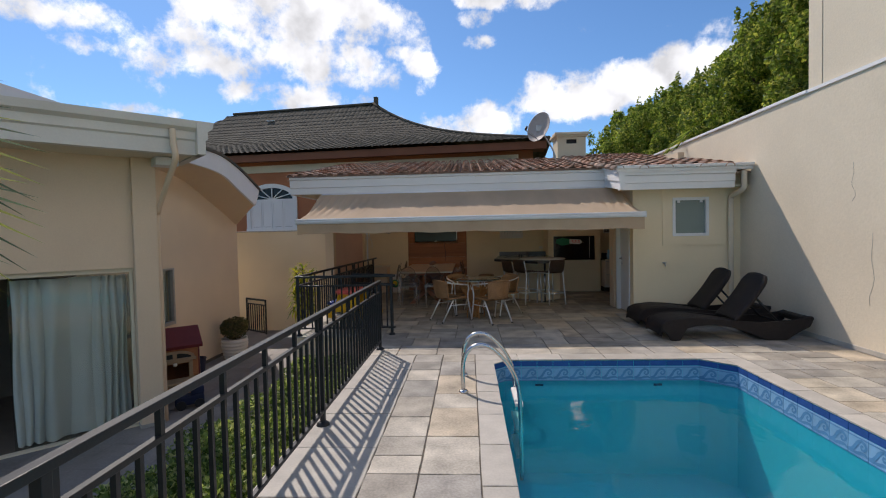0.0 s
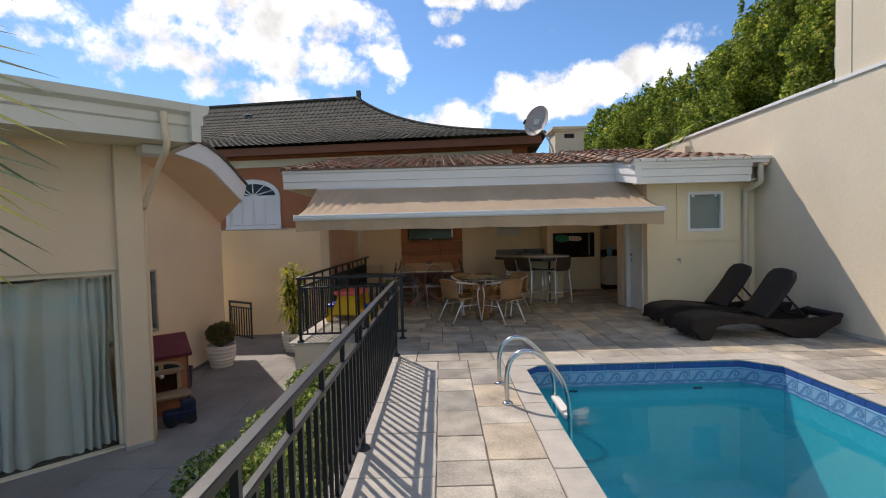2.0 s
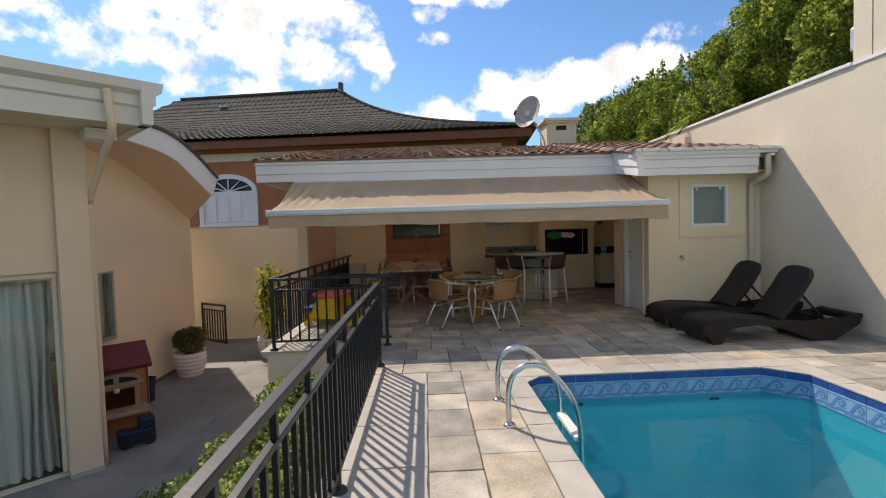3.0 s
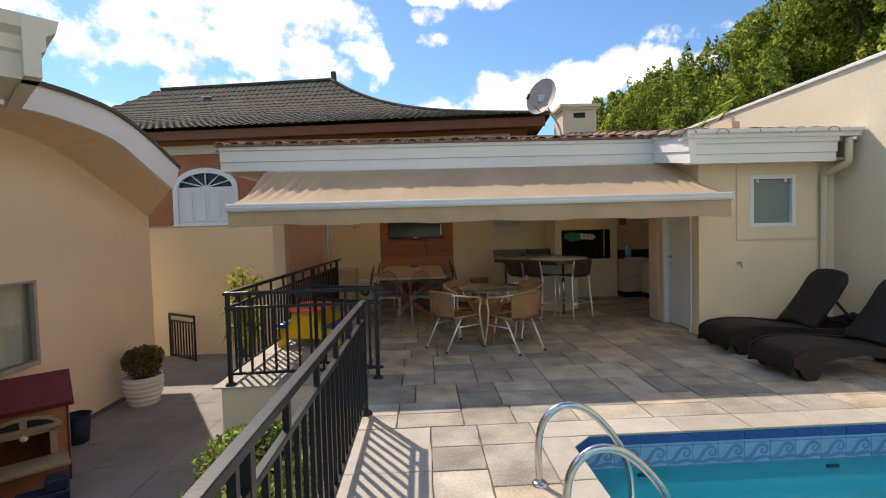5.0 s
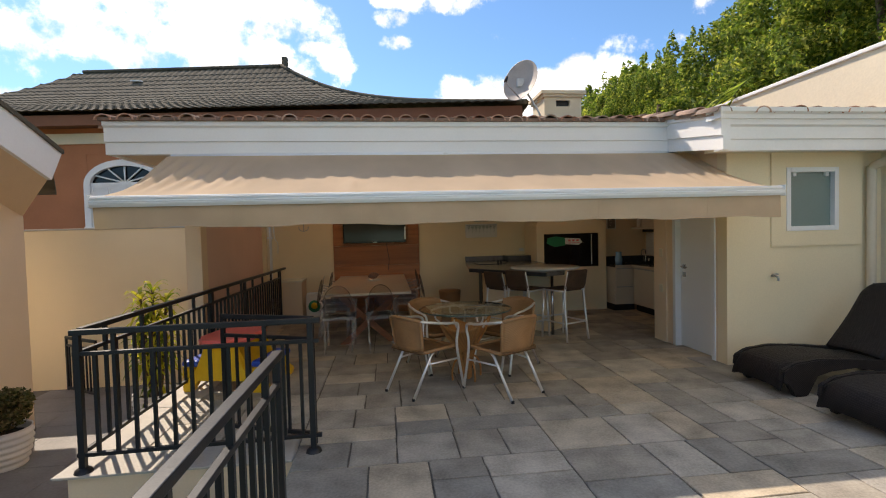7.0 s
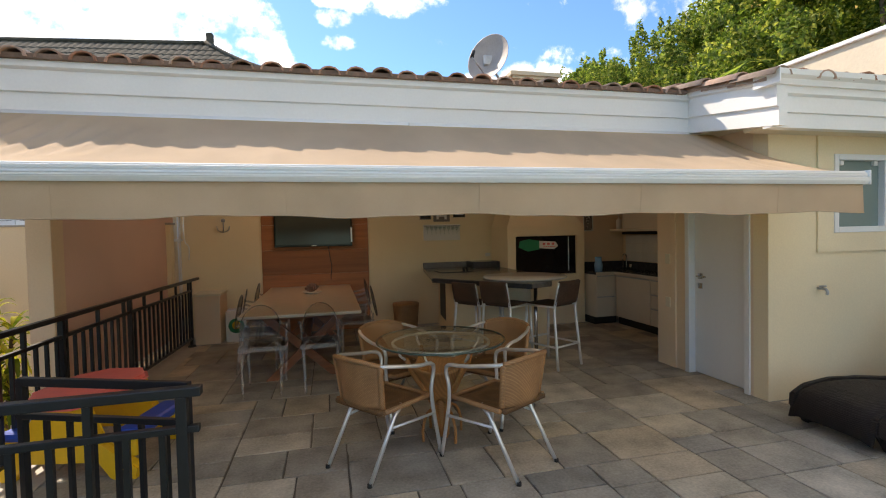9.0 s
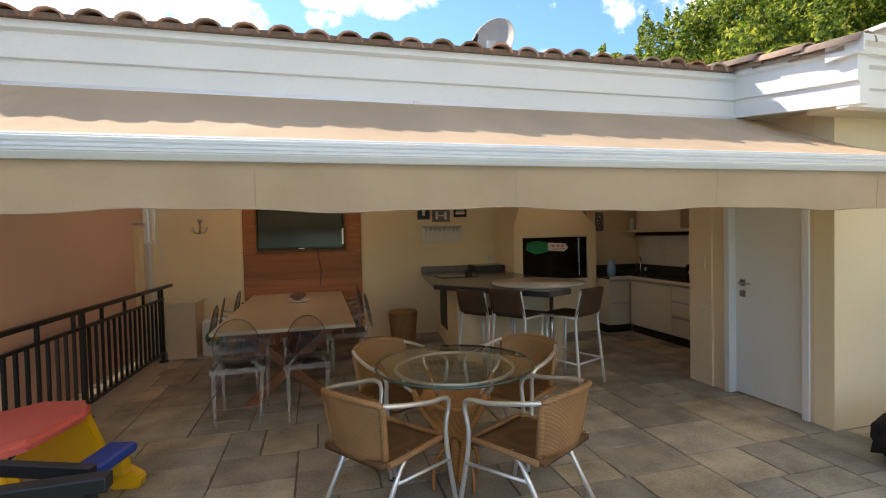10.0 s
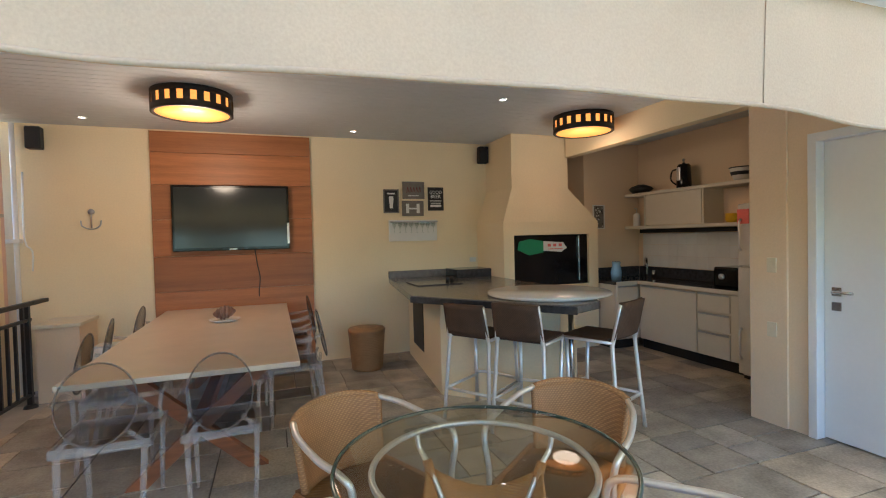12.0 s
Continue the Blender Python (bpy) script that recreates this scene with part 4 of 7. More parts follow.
pn = part("pane", B(WXF - 0.04, WXF - 0.035, WY[0] + 0.05, WY[1] - 0.05, WY[2] + 0.03, WY[3] - 0.03), DOOR_GLASS, wn2)
pn.visible_shadow = False
bm = bmesh.new()
sheet(bm, 70, 6, lambda u, v: (WXF - 0.12 + 0.025 * math.sin(u * 40 + 3 * math.sin(u * 8)), WY[0] + (WY[1] - WY[0]) * u, WY[3] - 0.02 - v * (WY[3] - WY[2] - 0.04)))
solo("curtain", bm, CURTAIN, "white gathered curtain behind the wing window", "curtain")
solo("room_back", B(WXF - 0.6, WXF - 0.55, 6.8, 8.9, -0.5, 1.6), DARK_ROOM, "room wall behind the curtain, coloured dark to look unlit", "wall", "structure")

# ---- boundary wall at the back of the patio ----
bw = thing("wall_boundary", pose(0, 0, 0), "cream boundary wall at the end of the patio", "wall", kind="structure")
part("wall", B(-12.0, -2.86, 12.95, 13.1, PATIO_Z - 0.2, 1.74), CREAM_YELLOW, bw)
part("capping", B(-12.0, -2.84, 12.93, 13.12, 1.74, 1.77, 0.006), PALE_STONE, bw)

# ---- neighbour's house ----
nb = thing("neighbour_house", pose(0, 14.6, 0, 0, 0, -5.7) @ pose(0, -14.6, 0), "terracotta rendered neighbouring house with a dark swept tile roof", "house")
NY = 15.2
bm = bmesh.new()
box(bm, -17.2, -7.58, NY, NY + 0.3, -1.5, 4.25)
box(bm, -5.86, 2.0, NY, NY + 0.3, -1.5, 4.25)
box(bm, -7.58, -5.86, NY, NY + 0.3, -1.5, 1.83)
box(bm, -7.58, -5.86, NY, NY + 0.3, 3.54, 4.25)
box(bm, -17.2, -16.9, NY + 0.3, 27, -1.5, 4.25)
box(bm, 1.7, 2.0, NY + 0.3, 27, -1.5, 4.25)
part("wall", bm, TERRA, nb)
part("band", B(-17.2, 1.55, NY - 0.05, NY, 3.77, 4.01, 0.01), CREAM_PALE, nb)
part("soffit", B(-17.7, 2.35, 14.72, NY + 0.4, 4.13, 4.19), EAVE_SHADED, nb)
part("eave_board", B(-17.7, 2.38, 14.64, 14.72, 4.07, 4.30), EAVE_SHADED, nb)


def nb_roof(x, y):
    """Height of the swept hip roof."""
    best = 99.0
    for d, run in ((y - 14.55, 6.45), (2.5 - x, 7.3), (x + 17.9, 6.2), (27.5 - y, 6.5)):
        a = max(0.0, d / run)
        best = min(best, 0.58 * a + 0.42 * a ** 3.2)
    return 4.33 + (3.11 + 0.0115 * (x + 11.7)) * min(best, 1.0)


bm = bmesh.new()
NX = 590
xs = [-18.0 + 20.55 * i / NX for i in range(NX + 1)]
ys = []
y = 14.5
while y < 21.0:
    ys += [y, y + 0.31]
    y += 0.315
ys.append(21.1)
grid = []
for x in xs:
    wave = 0.026 * abs(math.sin(math.pi * x / 0.21))
    line = []
    for j, y in enumerate(ys):
        step = 0.024 if j % 2 == 0 else 0.0
        line.append(bm.verts.new((x, y, nb_roof(x, y) + wave + step)))
    grid.append(line)
for i in range(NX):
    for j in range(len(ys) - 1):
        bm.faces.new((grid[i][j], grid[i + 1][j], grid[i + 1][j + 1], grid[i][j + 1]))
far_vs = [bm.verts.new((x, 27.5, 4.3)) for x in (xs[0], xs[-1])]
bm.faces.new((grid[0][-1], *[grid[i][-1] for i in range(1, NX + 1)], far_vs[1], far_vs[0]))
part("roof", bm, DARK_TILE, nb)
rg = [(-11.7 + 6.9 * k / 20, 21.05, nb_roof(-11.7 + 6.9 * k / 20, 21.0) - 0.005) for k in range(21)]
part("ridge", T(rg, 0.065, 8), DARK_TILE, nb)
hip = [(2.45 - 7.25 * k / 24, 14.55 + 6.4 * k / 24, nb_roof(2.45 - 7.25 * k / 24, 14.55 + 6.4 * k / 24) + 0.03) for k in range(25)]
part("hip_ridge", T(hip, 0.06, 8), DARK_TILE, nb)
part("vent_pipe", B(-4.80, -4.62, 20.95, 21.13, 7.2, 7.80, 0.02), DARK_TILE, nb)
part("vent_base", L([(0.2, 0), (0.1, 0.12), (0.0, 0.14)], centre=(-4.86, 20.72, 7.06), n=12), POT, nb)
part("light_tile", B(-9.45, -9.12, 20.0, 20.25, nb_roof(-9.3, 20.1) + 0.03, nb_roof(-9.3, 20.1) + 0.07), POT, nb)
# arched window with louvred shutters
wx0, wx1, wz0, wz1 = -7.50, -5.95, 1.87, 2.84
aw = part("window", P([(wx0 - 0.14, wz0 - 0.12), (wx1 + 0.14, wz0 - 0.12), (wx1 + 0.14, wz0), (wx0 - 0.14, wz0)], "y", NY - 0.10, NY), WHITE, nb)
bm = bmesh.new()
box(bm, wx0 - 0.14, wx0, NY - 0.06, NY + 0.05, wz0, wz1)
box(bm, wx1, wx1 + 0.14, NY - 0.06, NY + 0.05, wz0, wz1)
cx, half = (wx0 + wx1) / 2, (wx1 - wx0) / 2
arc = [(math.cos(math.pi * k / 16), math.sin(math.pi * k / 16)) for k in range(17)]
for (c0, s0), (c1, s1) in zip(arc, arc[1:]):
    prism(bm, [(cx + c0 * half, wz1 + s0 * 0.42), (cx + c0 * (half + 0.14), wz1 + s0 * 0.56), (cx + c1 * (half + 0.14), wz1 + s1 * 0.56), (cx + c1 * half, wz1 + s1 * 0.42)], "y", NY - 0.06, NY + 0.05)
box(bm, wx0, wx1, NY - 0.02, NY + 0.05, wz1 - 0.03, wz1 + 0.04)
for k in range(1, 6):
    a = math.pi * k / 6
    tube(bm, [(cx, NY, wz1 + 0.03), (cx + math.cos(a) * half, NY, wz1 + math.sin(a) * 0.42)], 0.022, 4)
part("window_frame", bm, WHITE, aw)
part("fan_glass", P([(cx + c * half, wz1 + s * 0.42) for c, s in arc], "y", NY + 0.03, NY + 0.05), BLACK_GLOSS, aw)
for i in range(4):
    x0 = wx0 + i * (wx1 - wx0) / 4
    bm = bmesh.new()
    x1 = x0 + (wx1 - wx0) / 4 - 0.012
    for a in ((x0, x0 + 0.05, wz0, wz1), (x1 - 0.05, x1, wz0, wz1), (x0 + 0.05, x1 - 0.05, wz0, wz0 + 0.07), (x0 + 0.05, x1 - 0.05, wz1 - 0.08, wz1 - 0.03)):
        box(bm, a[0], a[1], NY - 0.01, NY + 0.035, a[2], a[3])
    z = wz0 + 0.08
    while z < wz1 - 0.10:
        box(bm, x0 + 0.04, x1 - 0.04, NY + 0.004, NY + 0.03, z, wz1 - 0.08)
        z += 2.0
    part("shutter", bm, WHITE, aw)
# masonry that closes the arch's corners
for sgn in (-1, 1):
    for (c0, s0), (c1, s1) in zip(arc[:8], arc[1:9]):
        pts = [(cx + sgn * c0 * (half + 0.1), wz1 + s0 * 0.52), (cx + sgn * c1 * (half + 0.1), wz1 + s1 * 0.52), (cx + sgn * c1 * (half + 0.1), 3.55), (cx + sgn * c0 * (half + 0.1), 3.55)]
        part("arch_wall", P(pts, "y", NY + 0.01, NY + 0.2), TERRA, nb)
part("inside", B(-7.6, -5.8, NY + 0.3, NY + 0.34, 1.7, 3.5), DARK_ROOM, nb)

# small far house in ochre on the hill
oh = thing("ochre_house", pose(12.2, 14.2, 0), "ochre rendered house corner behind the trees", "house")
part("wall", B(0, 4, 0, 4, -2.25, 9.5), OCHRE, oh)
part("window", B(0.4, 0.9, -0.03, 0.02, 7.2, 7.9), BRICKFACE, oh)


# ---- plants ----
def leaf_mesh(name, blobs, count, size, mat, seed, lean=0.0, long=1.8, droop=0.25):
    """Many small folded leaves scattered over the shells of the blobs (x, y, z, rx, ry, rz)."""
    rs = np.random.RandomState(seed)
    b = np.array(blobs, float)
    w = b[:, 3] * b[:, 4] + b[:, 4] * b[:, 5] + b[:, 3] * b[:, 5]
    pick = rs.choice(len(b), count, p=w / w.sum())
    d = rs.normal(size=(count, 3))
    d /= np.linalg.norm(d, axis=1)[:, None]
    r = 0.55 + 0.5 * rs.rand(count) ** 0.6
    c = b[pick, :3] + d * b[pick, 3:] * r[:, None]
    way = d * 0.7 + rs.normal(size=(count, 3)) * 0.6
    way[:, 2] -= droop
    way /= np.linalg.norm(way, axis=1)[:, None]
    nrm = d + rs.normal(size=(count, 3)) * 0.7 + np.array([0, 0, 0.4])
    side = np.cross(way, nrm)
    side /= np.linalg.norm(side, axis=1)[:, None] + 1e-9
    up = np.cross(side, way)
    s = size * (0.6 + 0.8 * rs.rand(count))[:, None]
    v = np.stack([c - way * s * long / 2, c + side * s * 0.5 + up * s * 0.12, c + way * s * long / 2 - up * s * 0.25, c - side * s * 0.5 + up * s * 0.12], 1).reshape(-1, 3)
    k = np.arange(count)[:, None] * 4
    f = np.concatenate([k + np.array([[0, 1, 2]]), k + np.array([[0, 2, 3]])], 1).reshape(-1, 3)
    me = bpy.data.meshes.new(name)
    me.from_pydata(v.tolist(), [], f.tolist())
    me.materials.append(mat)
    return me


def tree(x, y, ground, height, spread, seed, label, leaf=0.16, count=3000, mat=LEAF):
    rs = random.Random(seed)
    t = thing("tree", pose(x, y, ground), label, "tree", "trees on the slope")
    crown_z = height * 0.55
    bm = bmesh.new()
    tube(bm, smooth_path([(0, 0, -2.75), (0.1, 0.05, crown_z * 0.5), (-0.05, 0.1, crown_z), (0.05, 0, height * 0.85)], 4), [0.16 - 0.0095 * i for i in range(13)], 8)
    part("trunk", bm, BARK, t)
    blobs = []
    for i in range(13):
        a, rr = rs.uniform(0, 6.28), spread * rs.uniform(0.25, 0.85)
        z = height * rs.uniform(0.35, 0.9)
        k = 1.0 - 0.45 * max(0, (z / height - 0.6) / 0.4)
        p = (rr * math.cos(a) * k, rr * math.sin(a) * k, z)
        s = spread * rs.uniform(0.28, 0.46)
        blobs.append((*p, s, s, s * rs.uniform(0.6, 0.95)))
        if i < 7:
            part("limb", T(smooth_path([(0, 0, crown_z * rs.uniform(0.5, 1.0)), (p[0] * 0.5, p[1] * 0.5, z * 0.85), p], 3), [0.07, 0.065, 0.06, 0.05, 0.04, 0.03, 0.02], 5), BARK, t)
    for i in range(16):
        a, e = rs.uniform(0, 6.28), rs.uniform(-0.1, 1.4)
        k = spread * rs.uniform(0.85, 1.12)
        s = spread * rs.uniform(0.10, 0.18)
        blobs.append((k * math.cos(a) * math.cos(e), k * math.sin(a) * math.cos(e), height * (0.62 + 0.36 * math.sin(e)) + rs.uniform(-0.1, 0.15), s, s, s * 1.5))
    for i in range(22):
        a, e = rs.uniform(0, 6.28), rs.uniform(0.2, 1.5)
        k = spread * rs.uniform(1.0, 1.25)
        w = spread * rs.uniform(0.03, 0.06)
        blobs.append((k * math.cos(a) * math.cos(e), k * math.sin(a) * math.cos(e), height * (0.62 + 0.38 * math.sin(e)) + rs.uniform(0, 0.35), w, w, w * 3.2))
    ob = new("crown", leaf_mesh("crown", blobs, int(count * 1.7), leaf * 0.74, mat, seed))
    ob.parent = t
    return t


tree(6.6, 8.6, 0.5, 5.6, 1.6, 3, "leafy green tree behind the boundary wall", 0.063, 19152)
tree(7.1, 10.6, 0.5, 6.0, 1.9, 4, "dense green tree above the boundary wall", 0.063, 20520)
tree(5.9, 15.0, 0.5, 4.7, 1.5, 25, "leafy tree at the back of the roofs", 0.042, 27360)
tree(6.4, 12.4, 0.5, 4.6, 1.5, 5, "low leafy tree behind the tiled roof", 0.068, 14592)
tree(8.6, 13.2, 0.5, 6.6, 2.1, 6, "tall green tree on the slope", 0.072, 19152)
tree(7.2, 18.6, 0.5, 5.6, 1.7, 31, "bushy olive green tree on the slope", 0.104, 9750)
tree(7.9, 15.6, 0.5, 6.0, 1.9, 7, "broad green tree on the slope", 0.072, 16416)
tree(9.6, 18.0, 0.5, 6.2, 2.2, 8, "shaggy green tree on the slope", 0.103, 10260)
tree(8.3, 20.5, 0.5, 6.6, 2.0, 9, "dark green tree further up the slope", 0.109, 7980)
tree(10.6, 23.0, 0.5, 7.4, 2.4, 10, "distant tree with an uneven crown", 0.120, 8550)
tree(9.0, 26.5, 0.5, 7.2, 2.3, 11, "distant dark tree beyond the roofs", 0.130, 7410)
tree(10.2, 9.6, 0.5, 7.6, 2.6, 12, "tall dense tree high on the slope", 0.076, 23712)
tree(12.6, 12.2, 0.5, 8.2, 2.9, 14, "tall tree with sunlit leaves on the slope", 0.084, 20976)
tree(13.0, 17.5, 0.5, 7.6, 3.0, 15, "wide green tree high on the slope", 0.120, 11400)


def arching_leaf(bm, base, way, length, width, rise, drop, teeth=0):
    """A long leaf that rises and arches over; with teeth it is a feathered frond."""
    base, way = Vector(base), Vector((way[0], way[1], 0)).normalized()
    side = Vector((-way.y, way.x, 0))
    n = 9
    mid = [base + way * length * (k / n) + Vector((0, 0, rise * math.sin(math.pi * 0.62 * k / n) - drop * (k / n) ** 2)) for k in range(n + 1)]
    if teeth:
        for k in range(1, teeth):
            t = k / teeth * n
            i = min(n - 1, int(t))
            p = mid[i].lerp(mid[i + 1], t - i)
            for s in (-1, 1):
                q = p + side * s * width * math.sin(math.pi * (0.12 + 0.85 * k / teeth)) + way * width * 0.5 - Vector((0, 0, width * 0.35))
                w = way * length * 0.45 / teeth
                bm.faces.new([bm.verts.new(v) for v in (p - w, p + w, q)])
        tube(bm, mid, 0.012, 4)
        return
    ring = []
    for k, p in enumerate(mid):
        w = width * math.sin(math.pi * (0.08 + 0.90 * k / n)) * 0.5
        ring.append([bm.verts.new(p + side * w + Vector((0, 0, w * 0.25))), bm.verts.new(p), bm.verts.new(p - side * w + Vector((0, 0, w * 0.25)))])
    for a, b in zip(ring, ring[1:]):
        bm.faces.new((a[0], a[1], b[1], b[0])), bm.faces.new((a[1], a[2], b[2], b[1]))


palm = thing("slope_palm", pose(6.0, 11.3, 0.5), "feathery palm with arching fronds on the slope", "palm")
bm = bmesh.new()
tube(bm, [(0, 0, -2.75), (0, 0, 3.0)], [0.12, 0.09], 8)
part("trunk", bm, BARK, palm)
for k in range(12):
    a = k * 2.4
    bm = bmesh.new()
    arching_leaf(bm, (0, 0, 3.0), (math.cos(a), math.sin(a)), 1.3, 0.42, 0.75, 0.8, 22)
    part("frond", bm, LEAF, palm)

# fan palm beside the railing
fan = thing("fan_palm", pose(-2.30, 1.03, PATIO_Z), "fan palm with long pointed green and yellowish blades in the planter", "palm")
part("trunk", T([(0, 0, 0), (0.03, 0, 1.2), (0, 0, 2.75)], [0.11, 0.10, 0.08], 10), BARK, fan)
FAN_LEAF = material("fan_blade", (0.10, 0.16, 0.04), 0.75, spec=0.1, vary=0.3, scale=6, bump=0.0, per_island=0.3, tint=[(0.04, 0.09, 0.03), (0.09, 0.14, 0.035), (0.03, 0.06, 0.025), (0.24, 0.25, 0.04), (0.06, 0.11, 0.04)], through_light=0.25)
for k in range(24):
    a = k * 0.262 - 1.3
    e = 1.05 - 0.34 * (k % 6)
    hubp = Vector((0.45 * math.cos(a) * math.cos(e), 0.45 * math.sin(a) * math.cos(e), 2.80 + 0.45 * math.sin(e)))
    bm = bmesh.new()
    tube(bm, [(0, 0, 2.7), hubp], 0.012, 5)
    out_way = Vector((math.cos(a), math.sin(a), 0.35 * math.sin(e))).normalized()
    side_way = Vector((-math.sin(a), math.cos(a), 0))
    up_way = out_way.cross(side_way)
    for j in range(17):
        q = (j - 8) * 0.125
        d = out_way * math.cos(q) + (side_way * 0.45 + up_way * 0.9) * math.sin(q)
        ln = 0.60 - 0.012 * abs(j - 8)
        w = up_way.cross(d).normalized() * 0.016 + up_way * 0.012
        tipp = hubp + d * ln + Vector((0, 0, -0.10))
        m1 = hubp + d * ln * 0.55
        vs = [bm.verts.new(v) for v in (hubp, m1 - w, tipp, m1 + w)]
        bm.faces.new((vs[0], vs[1], vs[3])), bm.faces.new((vs[1], vs[2], vs[3]))
    part("fan_leaf", bm, FAN_LEAF, fan)

# hedge in the planter under the railing
rs = random.Random(5)
hb = [(rs.uniform(-2.62, -1.62), -1.0 + 0.16 * i + rs.uniform(-0.1, 0.1), PATIO_Z + rs.uniform(0.42, 0.68), 0.32, 0.34, 0.24) for i in range(56)]
hb = [(x, y, z, a, b, c) for x, y, z, a, b, c in hb if y < 7.05]
hedge = thing("hedge", pose(0, 0, 0), "low variegated green hedge planted along the deck", "hedge")
ob = new("foliage", leaf_mesh("foliage", hb, 60000, 0.032, HEDGE_LEAF, 7, long=1.5, droop=-0.2))
ob.parent = hedge
bm = bmesh.new()
for x, y, z, a, b, c in hb[::2]:
    tube(bm, [(x, y, PATIO_Z), (x + 0.05, y, z)], 0.012, 4)
part("stems", bm, BARK, hedge)
part("soil", B(-2.6, -1.34, -1.2, 7.40, PATIO_Z - 0.0, PATIO_Z + 0.05), SOIL, hedge)


# ---- railings ----
def railing(p, q, posts, label, foot=0.0):
    """Black iron railing from p to q; posts: distances along it."""
    p, q = Vector((*p, 0)), Vector((*q, 0))
    n = (q - p).length
    turn = math.degrees(math.atan2(q.y - p.y, q.x - p.x))
    r = thing("railing", pose(p.x, p.y, foot, 0, 0, turn), label, "railing", "black iron railings")
    part("top_rail", B(-0.02, n + 0.02, -0.024, 0.024, 0.925, 0.962, 0.004), BLACK, r)
    part("middle_rail", B(-0.01, n + 0.01, -0.016, 0.016, 0.785, 0.812, 0.003), BLACK, r)
    part("bottom_rail", B(-0.01, n + 0.01, -0.016, 0.016, 0.105, 0.132, 0.003), BLACK, r)
    for d in posts:
        part("post", B(d - 0.02, d + 0.02, -0.02, 0.02, 0.0, 0.925, 0.003), BLACK, r)
        part("foot_plate", L([(0.0, 0.034), (0.03, 0.034), (0.05, 0.02), (0.058, 0.0)], n=12, centre=(d, 0, 0)), BLACK, r)
    bar = mesh_of("baluster", B(-0.011, 0.011, -0.011, 0.011, 0.13, 0.787), BLACK)
    stub = mesh_of("spacer", B(-0.013, 0.013, -0.013, 0.013, 0.81, 0.927), BLACK)
    m = max(2, round(n / 0.125))
    for k in range(1, m):
        d = n * k / m
        if min(abs(d - a) for a in posts) < 0.035:
            continue
        ob = new("baluster", bar)
        ob.parent, ob.location = r, (d, 0, 0)
        if k % 4 == 2:
            ob = new("spacer", stub)
            ob.parent, ob.location = r, (d, 0, 0)
    return r


railing((-1.26, 6.56), (-1.26, -1.4), (0.02, 2.64, 5.26, 7.9), "long black iron railing along the pool deck")
railing((-2.77, 7.47), (-1.20, 7.52), (0.02, 1.52), "short black iron railing across the deck landing")
vr = railing((-2.77, 7.56), (-2.62, 12.95), (2.2, 3.4, 5.35), "black iron railing along the edge of the veranda")
part("rail_end", B(5.42, 5.72, -0.024, 0.024, 0.925, 0.962, 0.004), BLACK, vr)
gate = thing("iron_gate", pose(-1.235, 7.57, 0.03, 0, 0, 158), "black iron gate swung open against the railing", "gate")
gb = bmesh.new()
for a in ((0, 0.78, 0.90, 0.935), (0, 0.78, 0.76, 0.785), (0, 0.78, 0.06, 0.09)):
    box(gb, a[0], a[1], -0.014, 0.014, a[2], a[3], 0.003)
for x in (0.0, 0.76):
    box(gb, x, x + 0.03, -0.014, 0.014, 0.0, 0.93, 0.003)
part("gate_frame", gb, BLACK, gate)
for k in range(1, 7):
    part("bar", B(0.11 * k - 0.009, 0.11 * k + 0.009, -0.009, 0.009, 0.09, 0.76), BLACK, gate)
sg = thing("small_iron_gate", pose(-6.22, 12.90, PATIO_Z, 0, 0, -34), "small black iron gate standing ajar by the boundary wall", "gate")
gb = bmesh.new()
for a in ((0, 0.95, 0.88, 0.93), (0, 0.95, 0.76, 0.79), (0, 0.95, 0.02, 0.06)):
    box(gb, a[0], a[1], -0.016, 0.016, a[2], a[3], 0.003)
for x in (0.0, 0.91):
    box(gb, x, x + 0.04, -0.016, 0.016, 0.0, 0.93, 0.003)
part("gate_frame", gb, BLACK, sg)
for k in range(1, 9):
    part("bar", B(0.104 * k - 0.011, 0.104 * k + 0.011, -0.011, 0.011, 0.06, 0.76), BLACK, sg)

# ---- awning ----
AY, AZ, TY, TZ = 8.08, 1.88, 9.37, 2.41
AX0, AX1 = -2.96, 2.93
awn = thing("awning", pose(0, 0, 0), "extended beige canvas awning with white bar and hanging valance", "awning")


def canvas_at(u, v):
    x = AX0 + 0.03 + (AX1 - AX0 - 0.06) * u
    near_end = 1.4 * math.exp(-((u - 0.0) / 0.13) ** 2) + 0.6 * math.exp(-((u - 1.0) / 0.10) ** 2)
    ripple = (0.006 * math.sin(x * 9) + 0.018 * near_end * math.sin((x - 0.10 * (1 - v)) * 41)) * math.sin(math.pi * min(1, v * 1.15)) - 0.055 * math.sin(math.pi * v) + 0.03 * math.exp(-((x + 0.98) / 0.10) ** 2) * math.exp(-((v - 0.75) / 0.2) ** 2)
    return (x, TY + (AY + 0.02 - TY) * v, TZ + (AZ - TZ) * v + ripple)


bm = bmesh.new()
sheet(bm, 240, 14, canvas_at)
part("canvas", bm, FABRIC, awn)
bm = bmesh.new()
prism(bm, [(AY - 0.035, 1.805), (AY - 0.05, 1.825), (AY - 0.05, 1.85), (AY - 0.035, 1.858), (AY - 0.04, 1.875), (AY - 0.015, 1.895), (AY + 0.03, 1.89), (AY + 0.03, 1.805)], "x", AX0, AX1)
part("front_bar", bm, WHITE, awn)
